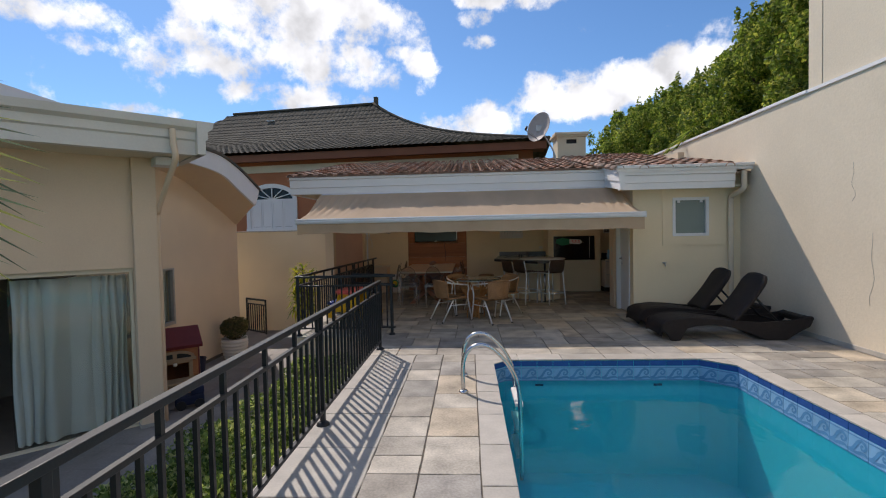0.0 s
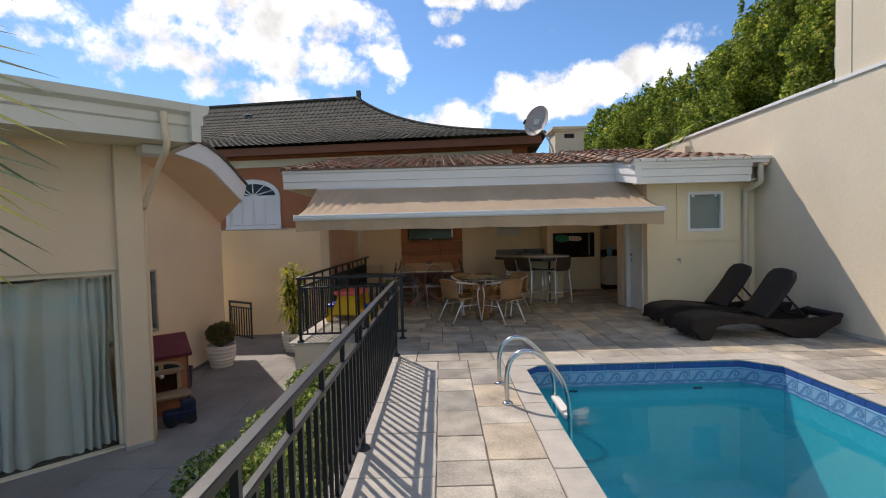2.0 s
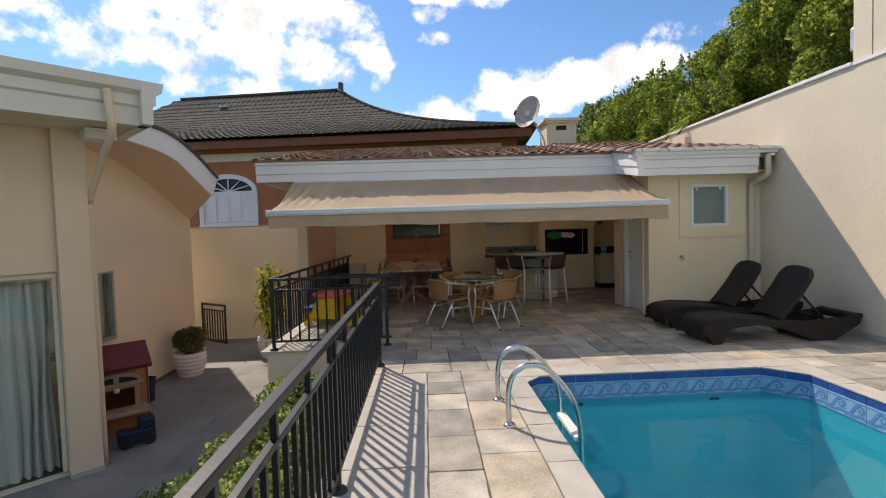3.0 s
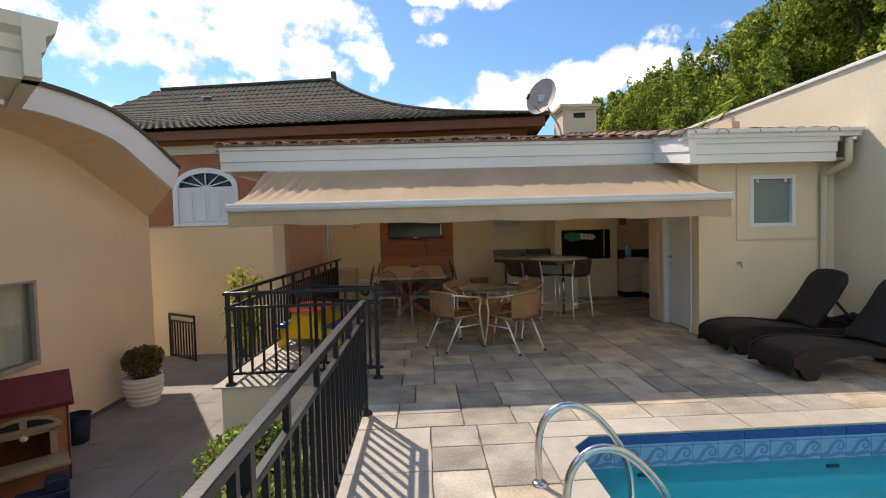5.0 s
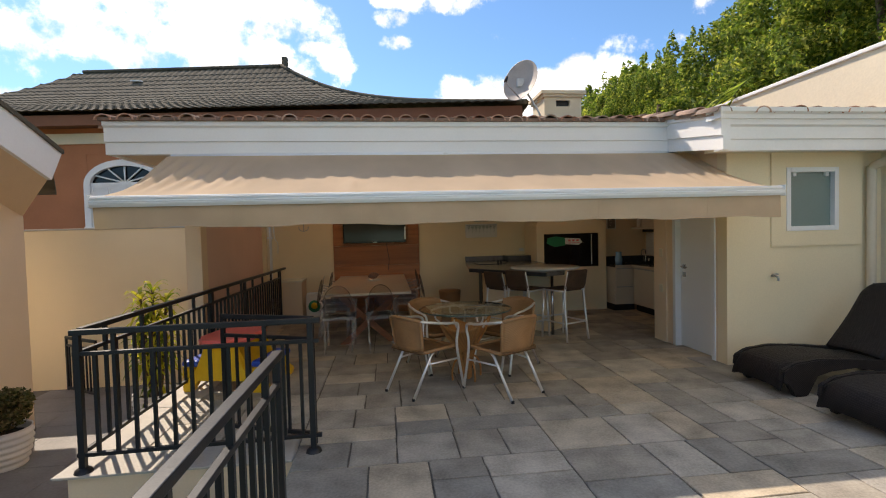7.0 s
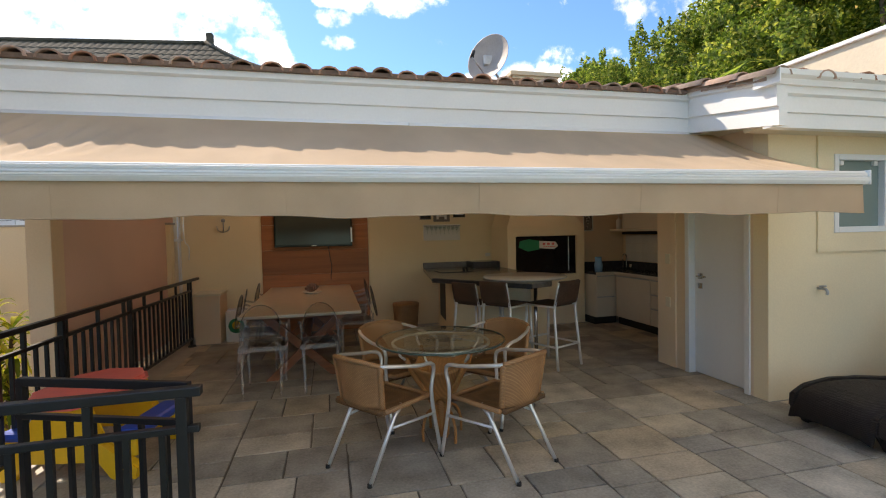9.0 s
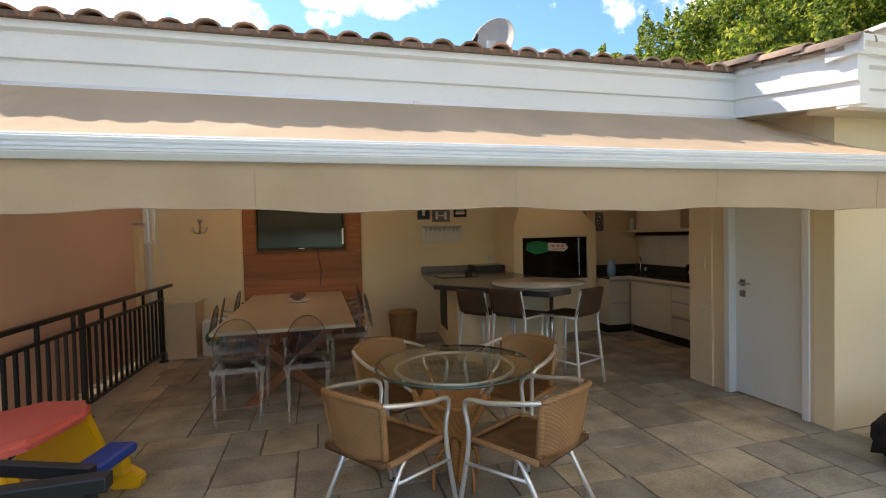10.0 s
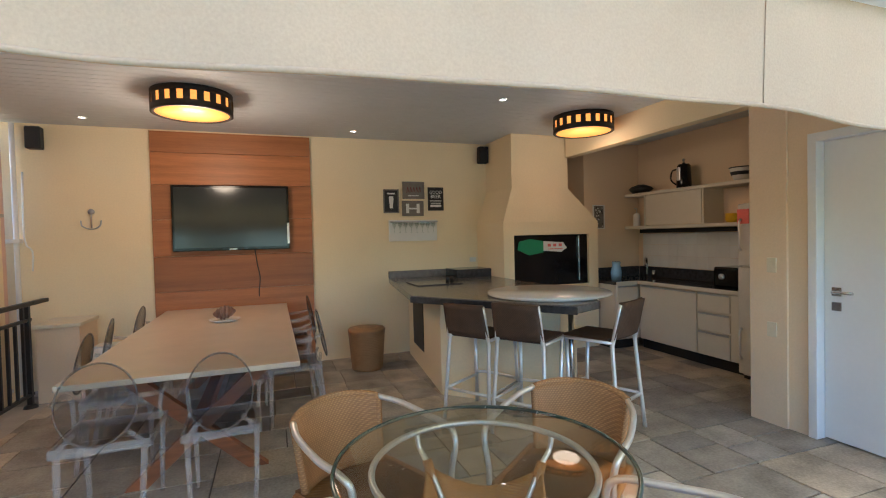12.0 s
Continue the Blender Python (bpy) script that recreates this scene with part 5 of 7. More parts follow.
for dy, z in ((-0.050, 1.832), (-0.050, 1.845), (-0.039, 1.866), (-0.036, 1.878), (-0.024, 1.888)):
    part("rib", T([(AX0 + 0.004, AY + dy, z), (AX1 - 0.004, AY + dy, z)], 0.0032, 6), WHITE, awn)
for x in (AX0 - 0.012, AX1):
    part("end_cap", B(x, x + 0.012, AY - 0.052, AY + 0.034, 1.80, 1.90, 0.003), WHITE, awn)


def valance_at(u, v):
    x = AX0 + 0.01 + (AX1 - AX0 - 0.02) * u
    low = 1.642 - 0.010 * u * 3 + 0.008 * math.sin(x * 5.2 + 1.2) + 0.003 * math.sin(x * 13)
    return (x, AY - 0.012 + (0.010 * math.sin(x * 6) + 0.006 * math.sin(x * 17 + 1)) * v, 1.808 + (low - 1.808) * v)


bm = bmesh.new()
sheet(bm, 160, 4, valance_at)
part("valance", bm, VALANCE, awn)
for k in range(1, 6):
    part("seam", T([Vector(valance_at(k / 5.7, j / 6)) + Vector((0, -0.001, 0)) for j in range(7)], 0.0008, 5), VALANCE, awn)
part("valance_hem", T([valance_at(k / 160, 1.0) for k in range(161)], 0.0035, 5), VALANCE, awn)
part("roller_case", T([(AX0 + 0.05, TY + 0.05, TZ - 0.02), (AX1 - 0.02, TY + 0.05, TZ - 0.02)], 0.055, 10), WHITE, awn)
for sgn, x in ((1, AX0 + 0.5), (-1, AX1 - 0.5)):
    part("folding_arm", T([(x, TY + 0.03, TZ - 0.09), (x + sgn * 0.75, 8.85, 2.06), (x + sgn * 0.15, AY + 0.03, 1.84)], 0.022, 6), WHITE, awn)
solo("sensor", B(-0.03, 0.02, FY - 0.035, FY + 0.005, EZ0 - 0.045, EZ0 - 0.002, 0.004), PAPER, "small white fitting under the fascia", "sensor")

# roll-down side blind with its white pole
bl = thing("side_blind", pose(0, 0, 0), "lowered terracotta brown side blind behind the railing", "blind")
bm = bmesh.new()
sheet(bm, 30, 10, lambda u, v: (-2.93 + 0.012 * math.sin(u * 9) * math.sin(3 * v), 10.30 + 3.02 * u + 0.02 * (1 - u) * v, 2.60 - 2.52 * v))
part("cloth", bm, BLIND, bl)
part("bottom_bar", T([(-2.93, 10.32, 0.07), (-2.93, 13.32, 0.07)], 0.022, 8), WHITE, bl)
part("pole", T([(-2.88, 13.42, 0.0), (-2.88, 13.42, 2.68)], 0.024, 8), WHITE, bl)
part("crank", T(smooth_path([(-2.80, 13.40, 2.2), (-2.80, 13.38, 1.55), (-2.74, 13.38, 1.42), (-2.74, 13.37, 1.22)], 3), 0.009, 6), ALU, bl)
part("bracket", B(-2.98, -2.84, 13.38, 13.46, 1.5, 1.54, 0.004), WHITE, bl)

# ---- pool ladder ----
lad = thing("pool_ladder", pose(0, 0, 0), "polished stainless steel pool ladder with white steps", "ladder")
for y in (4.76, 5.32):
    pts = [(-0.08, y, 0.0), (-0.085, y, 0.23), (-0.05, y, 0.38), (0.05, y, 0.465), (0.18, y, 0.455), (0.31, y, 0.35), (0.42, y, 0.19), (0.475, y, 0.0), (0.49, y, -0.4), (0.49, y, -0.9)]
    part("hand_rail", T(smooth_path(pts, 5), 0.0215, 12), STEEL, lad)
    part("collar", L([(0.0, 0.02), (0.03, 0.02), (0.045, 0.012), (0.05, 0.0)], n=14, centre=(-0.08, y, 0)), STEEL, lad)
for z in (-0.15, -0.42, -0.68):
    part("step", B(0.44, 0.52, 4.78, 5.30, z - 0.02, z + 0.02, 0.008), POT, lad)


# ---- sun loungers ----
def sun_lounger(m, label):
    t = thing("sun_lounger", m @ Matrix.Diagonal((1, 0.96, 0.93, 1)), label, "lounger", "dark sun loungers")
    # x: from the foot end (0) to the head (2.1); y across
    deck_line = [(0.0, 0.20), (0.05, 0.285), (0.25, 0.345), (0.55, 0.35), (0.85, 0.31), (1.1, 0.27)]
    under = [(1.1, 0.20), (0.75, 0.20), (0.5, 0.25), (0.32, 0.22), (0.2, 0.14), (0.05, 0.16)]
    sm = [(v.x, v.y) for v in smooth_path([(a, b, 0) for a, b in deck_line], 3)]
    bm = bmesh.new()
    sheet(bm, 30, 10, lambda u, v: (1.14 * u, -0.30 + 0.60 * v, float(np.interp(1.14 * u, [a for a, _ in sm], [b for _, b in sm])) - 0.03 * (2 * v - 1) ** 6 - (0.10 * max(0, 0.06 - 1.14 * u) / 0.06)))
    thicken(bm, 0.03)
    part("seat", bm, LOUNGE, t)
    for y in (-0.325, 0.265):
        bm = bmesh.new()
        prism(bm, [(0.02, 0.15), (0.03, 0.26), (0.15, 0.325), (0.40, 0.355), (0.70, 0.335), (1.0, 0.30), (1.4, 0.27), (1.85, 0.29), (2.08, 0.36), (2.11, 0.33), (2.06, 0.20), (1.85, 0.10),
                       (1.75, 0.0), (1.45, 0.0), (1.30, 0.10), (1.05, 0.20), (0.75, 0.245), (0.50, 0.24), (0.36, 0.20), (0.28, 0.0), (0.15, 0.0), (0.10, 0.13)], "y", y, y + 0.06)
        bmesh.ops.bevel(bm, geom=list(bm.edges), offset=0.012, segments=2, affect="EDGES")
        part("side_frame", bm, LOUNGE, t)
    part("head_bar", B(1.96, 2.10, -0.28, 0.28, 0.25, 0.35, 0.03), LOUNGE, t)
    part("foot_bar", B(0.14, 0.32, -0.28, 0.28, 0.20, 0.29, 0.03), LOUNGE, t)
    part("cross_bar", B(1.42, 1.60, -0.28, 0.28, 0.06, 0.14, 0.02), LOUNGE, t)
    bm = bmesh.new()
    a = radians(56)
    sheet(bm, 22, 12, lambda u, v: (1.08 + math.cos(a) * 0.82 * u + 0.03 * math.sin(3.14 * u), (-0.285 + 0.57 * v) * (1 - 0.30 * max(0, (u - 0.80) / 0.2) ** 2 * abs(2 * v - 1)), 0.29 + math.sin(a) * 0.82 * u - 0.012 * math.cos(6.28 * v)))
    thicken(bm, 0.05)
    part("backrest", bm, LOUNGE, t)
    for y in (-0.22, 0.20):
        part("strut", T([(1.36, y, 0.64), (1.66, y, 0.28)], 0.016, 6), BLACK_MATT, t)
    part("strut_bar", T([(1.66, -0.26, 0.28), (1.66, 0.26, 0.28)], 0.016, 6), BLACK_MATT, t)
    return t


first = sun_lounger(pose(2.72, 8.16, 0), "dark brown woven plastic sun lounger, back raised, beside the wall")
second = copy_thing(first, pose(2.70, 7.19, 0))
tagged(second, "dark brown woven plastic sun lounger, back raised, near the pool")


# ---- round glass table and wicker chairs ----
def wicker_chair(m, label):
    """Faces +y; origin on the floor under its seat."""
    t = thing("wicker_armchair", m, label, "chair", "wicker chairs round the glass table")
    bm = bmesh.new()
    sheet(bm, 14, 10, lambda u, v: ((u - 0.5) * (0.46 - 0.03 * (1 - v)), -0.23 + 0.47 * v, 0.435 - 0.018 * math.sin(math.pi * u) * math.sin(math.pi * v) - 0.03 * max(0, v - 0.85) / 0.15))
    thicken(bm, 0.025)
    part("seat", bm, RATTAN_SHADED, t)
    bm = bmesh.new()

    def back_at(u, v):
        a = math.pi * (0.81 - 0.62 * u)
        flare = 0.235 + 0.030 * v
        return (flare * math.cos(a), -0.10 - 0.145 * math.sin(a) - 0.055 * v * (0.35 + 0.65 * math.sin(a)), 0.425 + 0.325 * v * (0.72 + 0.28 * math.sin(a) ** 0.8 if math.sin(a) > 0 else 0.72))

    sheet(bm, 24, 8, back_at)
    thicken(bm, 0.014)
    part("backrest", bm, RATTAN, t)
    part("back_rim", T([back_at(k / 24, 1.0) for k in range(25)], 0.017, 8), RATTAN, t)
    part("seat_rim", T([(-0.23, -0.20, 0.425), (-0.225, 0.22, 0.425), (-0.19, 0.245, 0.415), (0.19, 0.245, 0.415), (0.225, 0.22, 0.425), (0.23, -0.20, 0.425)], 0.016, 8), RATTAN, t)
    for s in (-1, 1):
        e = back_at(0.0 if s < 0 else 1.0, 1.0)
        part("back_edge", T([back_at(0.0 if s < 0 else 1.0, k / 8) for k in range(9)], 0.018, 8), RATTAN, t)
        part("arm", T(smooth_path([e, (s * 0.262, -0.11, 0.700), (s * 0.282, 0.06, 0.672), (s * 0.275, 0.19, 0.655), (s * 0.26, 0.235, 0.60), (s * 0.25, 0.22, 0.42), (s * 0.255, 0.30, 0.0)], 5), 0.0135, 8), ALU, t)
        part("rear_leg", T([(s * 0.20, -0.02, 0.425), (s * 0.205, -0.09, 0.37), (s * 0.205, -0.315, 0.0)], 0.0135, 8), ALU, t)
        part("side_stretcher", T([(s * 0.256, 0.245, 0.30), (s * 0.205, -0.14, 0.30)], 0.010, 6), ALU, t)
        for y, x in ((0.30, 0.255), (-0.315, 0.205)):
            part("foot_cap", L([(0.0, 0.022), (0.015, 0.022), (0.016, 0.0), (0.0, 0.0)], n=8, centre=(s * x, y, 0)), BLACK_MATT, t)
    return t


chair = wicker_chair(pose(-0.36, 8.75, 0, 0, 0, -53), "tan wicker armchair with bright aluminium arms and legs")
copy_thing(chair, pose(0.40, 8.55, 0, 0, 0, 31))
copy_thing(chair, pose(-0.16, 9.52, 0, 0, 0, 207))
copy_thing(chair, pose(0.64, 9.33, 0, 0, 0, 128))

gt = thing("glass_table", pose(0.11, 9.0, 0), "round glass table on a tapered tan wicker base", "table")
bm = bmesh.new()
lathe(bm, [(0.0, 0.728), (0.466, 0.728), (0.478, 0.731), (0.481, 0.736), (0.478, 0.741), (0.466, 0.744), (0.0, 0.744)], n=64)
top_glass = part("glass_top", bm, GLASS, gt, "clear glass top with a bevelled edge")
top_glass.visible_shadow = False
EDGE_GLASS = material("glass_edge", (0.05, 0.085, 0.075), 0.08, vary=0.05, bump=0.0, spec=0.8)
part("glass_edge", T([(0.478 * math.cos(k * 0.0982), 0.478 * math.sin(k * 0.0982), 0.736) for k in range(64)], 0.0075, 6, closed=True), EDGE_GLASS, gt)
part("support_ring", T([(0.36 * math.cos(k * 0.131), 0.36 * math.sin(k * 0.131), 0.715) for k in range(48)], 0.011, 8, closed=True), ALU, gt)
for k in range(4):
    a = radians(20 + 90 * k)
    c, s = math.cos(a), math.sin(a)
    part("base_leg", T(smooth_path([(0.30 * c, 0.30 * s, 0.63), (0.235 * c, 0.235 * s, 0.50), (0.10 * c, 0.10 * s, 0.30), (0.045 * c, 0.045 * s, 0.12), (0.04 * c, 0.04 * s, 0.0)], 4), 0.019, 8), RATTAN_ORANGE, gt)
    part("top_stay", T(smooth_path([(0.36 * c, 0.36 * s, 0.708), (0.345 * c, 0.345 * s, 0.66), (0.30 * c, 0.30 * s, 0.62), (0.20 * c, 0.20 * s, 0.50)], 4), 0.010, 6), ALU, gt)
    b = a + math.pi / 2
    bm = bmesh.new()
    sheet(bm, 8, 8, lambda u, v: tuple((Vector((c, s, 0)) * (1 - u) + Vector((math.cos(b), math.sin(b), 0)) * u) * (0.075 + 0.215 * (1 - v) ** 1.2) + Vector((0, 0, 0.61 - 0.36 * v - 0.07 * math.sin(math.pi * u) * (1 - v) + 0.05 * math.sin(math.pi * u) * v))))
    thicken(bm, 0.012)
    part("base_panel", bm, RATTAN_ORANGE, gt)
    part("foot_arc", T(smooth_path([(0.045 * c, 0.045 * s, 0.24), (0.13 * c, 0.13 * s, 0.20), (0.17 * c, 0.17 * s, 0.10), (0.17 * c, 0.17 * s, 0.0)], 4), 0.011, 6), RATTAN_ORANGE, gt)
part("post", L([(0.0, 0.0), (0.03, 0.0), (0.034, 0.10), (0.05, 0.32), (0.0, 0.33)], n=14), RATTAN_ORANGE, gt)

# ---- long dining table and clear chairs ----
dt = thing("dining_table", pose(-0.98, 11.9, 0), "long beige stone dining table on crossed red-brown wooden legs", "table")
part("tabletop", B(-0.60, 0.60, -1.40, 1.38, 0.722, 0.755, 0.006), TABLE_TOP, dt)
part("apron", B(-0.38, 0.38, -1.12, 1.1, 0.66, 0.722, 0.006), WOOD, dt)
for y in (-1.06, 1.0):
    for s, dy in ((1, 0.0), (-1, 0.062)):
        bm = bmesh.new()
        prism(bm, [(-0.40 * s, 0.0), (-0.28 * s, 0.0), (0.44 * s, 0.66), (0.32 * s, 0.66)], "y", y + dy, y + dy + 0.06)
        part("crossed_leg", bm, WOOD, dt)
part("stretcher", B(-0.04, 0.04, -0.95, 0.99, 0.29, 0.37, 0.006), WOOD, dt)


def clear_chair(m, label):
    """Armchair of clear plastic with an oval back; faces +y."""
    t = thing("clear_armchair", m, label, "chair", "clear plastic chairs at the dining table")
    bm = bmesh.new()
    lathe(bm, [(0.0, 0.0), (0.184, 0.0), (0.196, 0.006), (0.184, 0.012), (0.0, 0.012)], n=32, sy=1.02)
    bmesh.ops.transform(bm, matrix=pose(0, -0.235, 0.68, 78, 0, 0), verts=bm.verts)
    part("backrest", bm, ACRYLIC, t)
    rim = [pose(0, -0.235, 0.68, 78, 0, 0) @ Vector((0.196 * math.cos(k * 0.1745), 0.200 * math.sin(k * 0.1745), 0.006)) for k in range(36)]
    part("back_rim", T(rim, 0.0055, 6, closed=True), ACRYLIC_DARK, t)
    bm = bmesh.new()
    box(bm, -0.23, 0.23, -0.20, 0.24, 0.44, 0.465, 0.01)
    part("seat", bm, ACRYLIC, t)
    bm = bmesh.new()
    for a in ((-0.235, 0.235, -0.215, -0.20), (-0.235, 0.235, 0.24, 0.255), (-0.245, -0.23, -0.215, 0.255), (0.23, 0.245, -0.215, 0.255)):
        box(bm, *a, 0.425, 0.47, 0.003)
    part("seat_frame", bm, ACRYLIC_RIM, t)
    for x, y, x1, y1 in ((-0.215, 0.225, -0.20, 0.225), (0.215, 0.225, 0.20, 0.225), (-0.21, -0.19, -0.19, -0.26), (0.21, -0.19, 0.19, -0.26)):
        part("leg", T([(x, y, 0.44), (x1, y1, 0.0)], [0.021, 0.015], 6), ACRYLIC_RIM, t)
    for s in (-1, 1):
        part("arm", T(smooth_path([(s * 0.20, -0.225, 0.70), (s * 0.255, -0.10, 0.67), (s * 0.26, 0.10, 0.655), (s * 0.235, 0.12, 0.60), (s * 0.225, 0.10, 0.47)], 4), 0.014, 6), ACRYLIC_RIM, t)
        part("back_stay", T([(s * 0.12, -0.215, 0.535), (s * 0.20, -0.195, 0.46)], 0.014, 6), ACRYLIC_RIM, t)
    return t


ACRYLIC_RIM = material("acrylic_edge", (0.66, 0.61, 0.59), 0.2, vary=0.05, bump=0.0, spec=0.35)
ACRYLIC_RIM.node_tree.nodes["Principled BSDF"].inputs["Alpha"].default_value = 0.24
ACRYLIC_DARK = material("acrylic_shadow_edge", (0.20, 0.17, 0.16), 0.2, vary=0.05, bump=0.0, spec=0.4)
ACRYLIC_DARK.node_tree.nodes["Principled BSDF"].inputs["Alpha"].default_value = 0.42
SLIM = Matrix.Diagonal((0.90, 0.94, 1, 1))
cc = clear_chair(pose(-1.35, 10.58, 0) @ SLIM, "clear plastic armchair with an oval back, pushed in at the table")
for x, y, rz in ((-0.80, 10.54, 2), (-1.50, 11.35, -90), (-1.55, 12.05, -84), (-1.50, 12.75, -92), (-0.36, 11.7, 92), (-0.40, 12.25, 88), (-0.36, 12.8, 94)):
    copy_thing(cc, pose(x, y, 0, 0, 0, rz) @ SLIM)

shell_bowl = thing("shell_ornament", pose(-0.93, 12.25, 0.755), "brown seashell on a white dish on the table", "ornament")
part("dish", L([(0.0, 0.0), (0.08, 0.0), (0.13, 0.02), (0.128, 0.026), (0.07, 0.01), (0.0, 0.01)], n=24), POT, shell_bowl)
bm = bmesh.new()
sheet(bm, 40, 10, lambda u, v: ((-0.10 + 0.19 * u), (0.065 * math.sin(math.pi * u) ** 0.7 * (1 + 0.12 * math.sin(u * 40))) * math.cos(6.283 * v), 0.07 + (0.06 * math.sin(math.pi * u) ** 0.7 * (1 + 0.12 * math.sin(u * 40))) * math.sin(6.283 * v) + 0.02 * u))
part("shell", bm, SHELL, shell_bowl)

# ---- back wall: wood panel, television, pictures ----
wp = thing("wood_panel", pose(-0.89, 13.497, 0), "tall panel of red-brown wooden boards on the back wall", "panel")
heights = [0.0, 0.34, 0.62, 0.93, 1.32, 1.72, 2.10, 2.45, 2.68]
for a, b in zip(heights, heights[1:]):
    part("board", B(-0.83, 0.83, -0.03, 0.0, a + 0.0015, b - 0.0015, 0.002), PLANK, wp)
tv = thing("television", pose(-0.92, 13.40, 1.73), "flat black television fixed to the wood panel", "television")
part("casing", B(-0.60, 0.60, -0.02, 0.035, -0.36, 0.36, 0.008), BLACK_GLOSS, tv)
part("screen", B(-0.575, 0.575, -0.024, -0.02, -0.325, 0.335), SCREEN, tv)
part("badge", B(-0.04, 0.04, -0.023, -0.019, -0.352, -0.340), ALU, tv)
part("wall_mount", B(-0.2, 0.2, 0.035, 0.075, -0.15, 0.15), BLACK_MATT, tv)
part("side_strip", B(0.575, 0.60, -0.026, -0.018, -0.30, -0.06, 0.003), ALU, tv)
solo("cable", T(smooth_path([(-0.70, 13.455, 1.37), (-0.68, 13.455, 1.2), (-0.655, 13.455, 1.05), (-0.67, 13.455, 0.9), (-0.67, 13.46, 0.83)], 5), 0.006, 6), BLACK_MATT, "black television cable hanging over the boards", "cable")


def picture(name, x0, x1, z0, z1, border, face, label, category="picture"):
    t = thing(name, pose((x0 + x1) / 2, BACK_Y, (z0 + z1) / 2), label, category, "pub pictures on the wall")
    w, h = (x1 - x0) / 2, (z1 - z0) / 2
    bm = bmesh.new()
    for a in ((-w, w, h - 0.014, h), (-w, w, -h, -h + 0.014), (-w, -w + 0.014, -h + 0.014, h - 0.014), (w - 0.014, w, -h + 0.014, h - 0.014)):
        box(bm, a[0], a[1], -0.022, -0.001, a[2], a[3], 0.002)
    part("border", bm, border, t)
    part("print", B(-w + 0.014, w - 0.014, -0.012, -0.002, -h + 0.014, h - 0.014), face, t)
    return t


def flat_bar(parent, x0, x1, z0, z1, mat, name="bar"):
    return part(name, B(x0, x1, -0.0145, -0.012, z0, z1), mat, parent)


def writing(text, parent, x, z, size, mat, y=-0.0140):
    cu = bpy.data.curves.new("writing", "FONT")
    cu.body, cu.size, cu.align_x, cu.align_y, cu.extrude = text, size, "CENTER", "CENTER", 0.0006
    cu.materials.append(mat)
    ob = new("writing", cu)
    ob.parent = parent
    ob.matrix_local = pose(x, y, z, 90, 0, 0)
    return ob


p1 = picture("framed_print", 0.82, 1.02, 1.78, 2.08, FRAME_GREY, CHALK, "small black print of a beer glass in a pale frame")
bm = bmesh.new()
prism(bm, [(-0.022, -0.09), (0.022, -0.09), (0.020, -0.05), (0.030, 0.02), (0.026, 0.06), (-0.026, 0.06), (-0.030, 0.02), (-0.020, -0.05)], "y", -0.015, -0.012)
part("beer_glass", bm, PAPER, p1)
flat_bar(p1, -0.05, 0.05, 0.085, 0.105, PAPER)
p2 = picture("framed_print", 1.07, 1.36, 1.96, 2.18, FRAME_GREY, FRAME_GREY, "grey board with reddish lettering strokes")
bm = bmesh.new()
for k in range(5):
    tube(bm, smooth_path([(-0.09 + 0.04 * k, -0.014, -0.03), (-0.075 + 0.04 * k, -0.014, 0.04), (-0.065 + 0.04 * k, -0.014, -0.02)], 4), 0.004, 4)
part("strokes", bm, MAROON, p2)
flat_bar(p2, -0.07, 0.07, -0.075, -0.065, PAPER)
p3 = picture("framed_print", 1.06, 1.345, 1.74, 1.935, FRAME_GREY, FRAME_GREY, "grey board with pale upright shapes")
flat_bar(p3, -0.09, -0.05, -0.06, 0.06, PAPER), flat_bar(p3, 0.05, 0.09, -0.06, 0.06, PAPER), flat_bar(p3, -0.05, 0.05, -0.012, 0.008, PAPER)
p4 = picture("framed_print", 1.41, 1.62, 1.81, 2.11, CHALK, CHALK, "black chalkboard print with white lettering about beer")
writing("GOOD", p4, 0, 0.085, 0.055, PAPER), writing("BEER", p4, 0, 0.03, 0.065, PAPER)
flat_bar(p4, -0.08, 0.08, -0.03, -0.02, PAPER), flat_bar(p4, -0.07, 0.07, -0.06, -0.05, PAPER), flat_bar(p4, -0.075, 0.075, -0.105, -0.075, PAPER)
rack = thing("glass_rack", pose(1.20, BACK_Y, 1.555), "white board with a row of hanging stem glasses", "rack")
part("board", B(-0.32, 0.32, -0.02, -0.001, -0.135, 0.135, 0.003), PAPER, rack)
part("shelf", B(-0.31, 0.31, -0.10, -0.02, 0.105, 0.12, 0.002), GREY_METAL, rack)
for k in range(8):
    part("stem_glass", L([(0.03, 0.0), (0.004, 0.006), (0.004, 0.06), (0.025, 0.09), (0.028, 0.13)], n=12, centre=(-0.26 + 0.074 * k, -0.06, -0.03)), GLASS, rack)

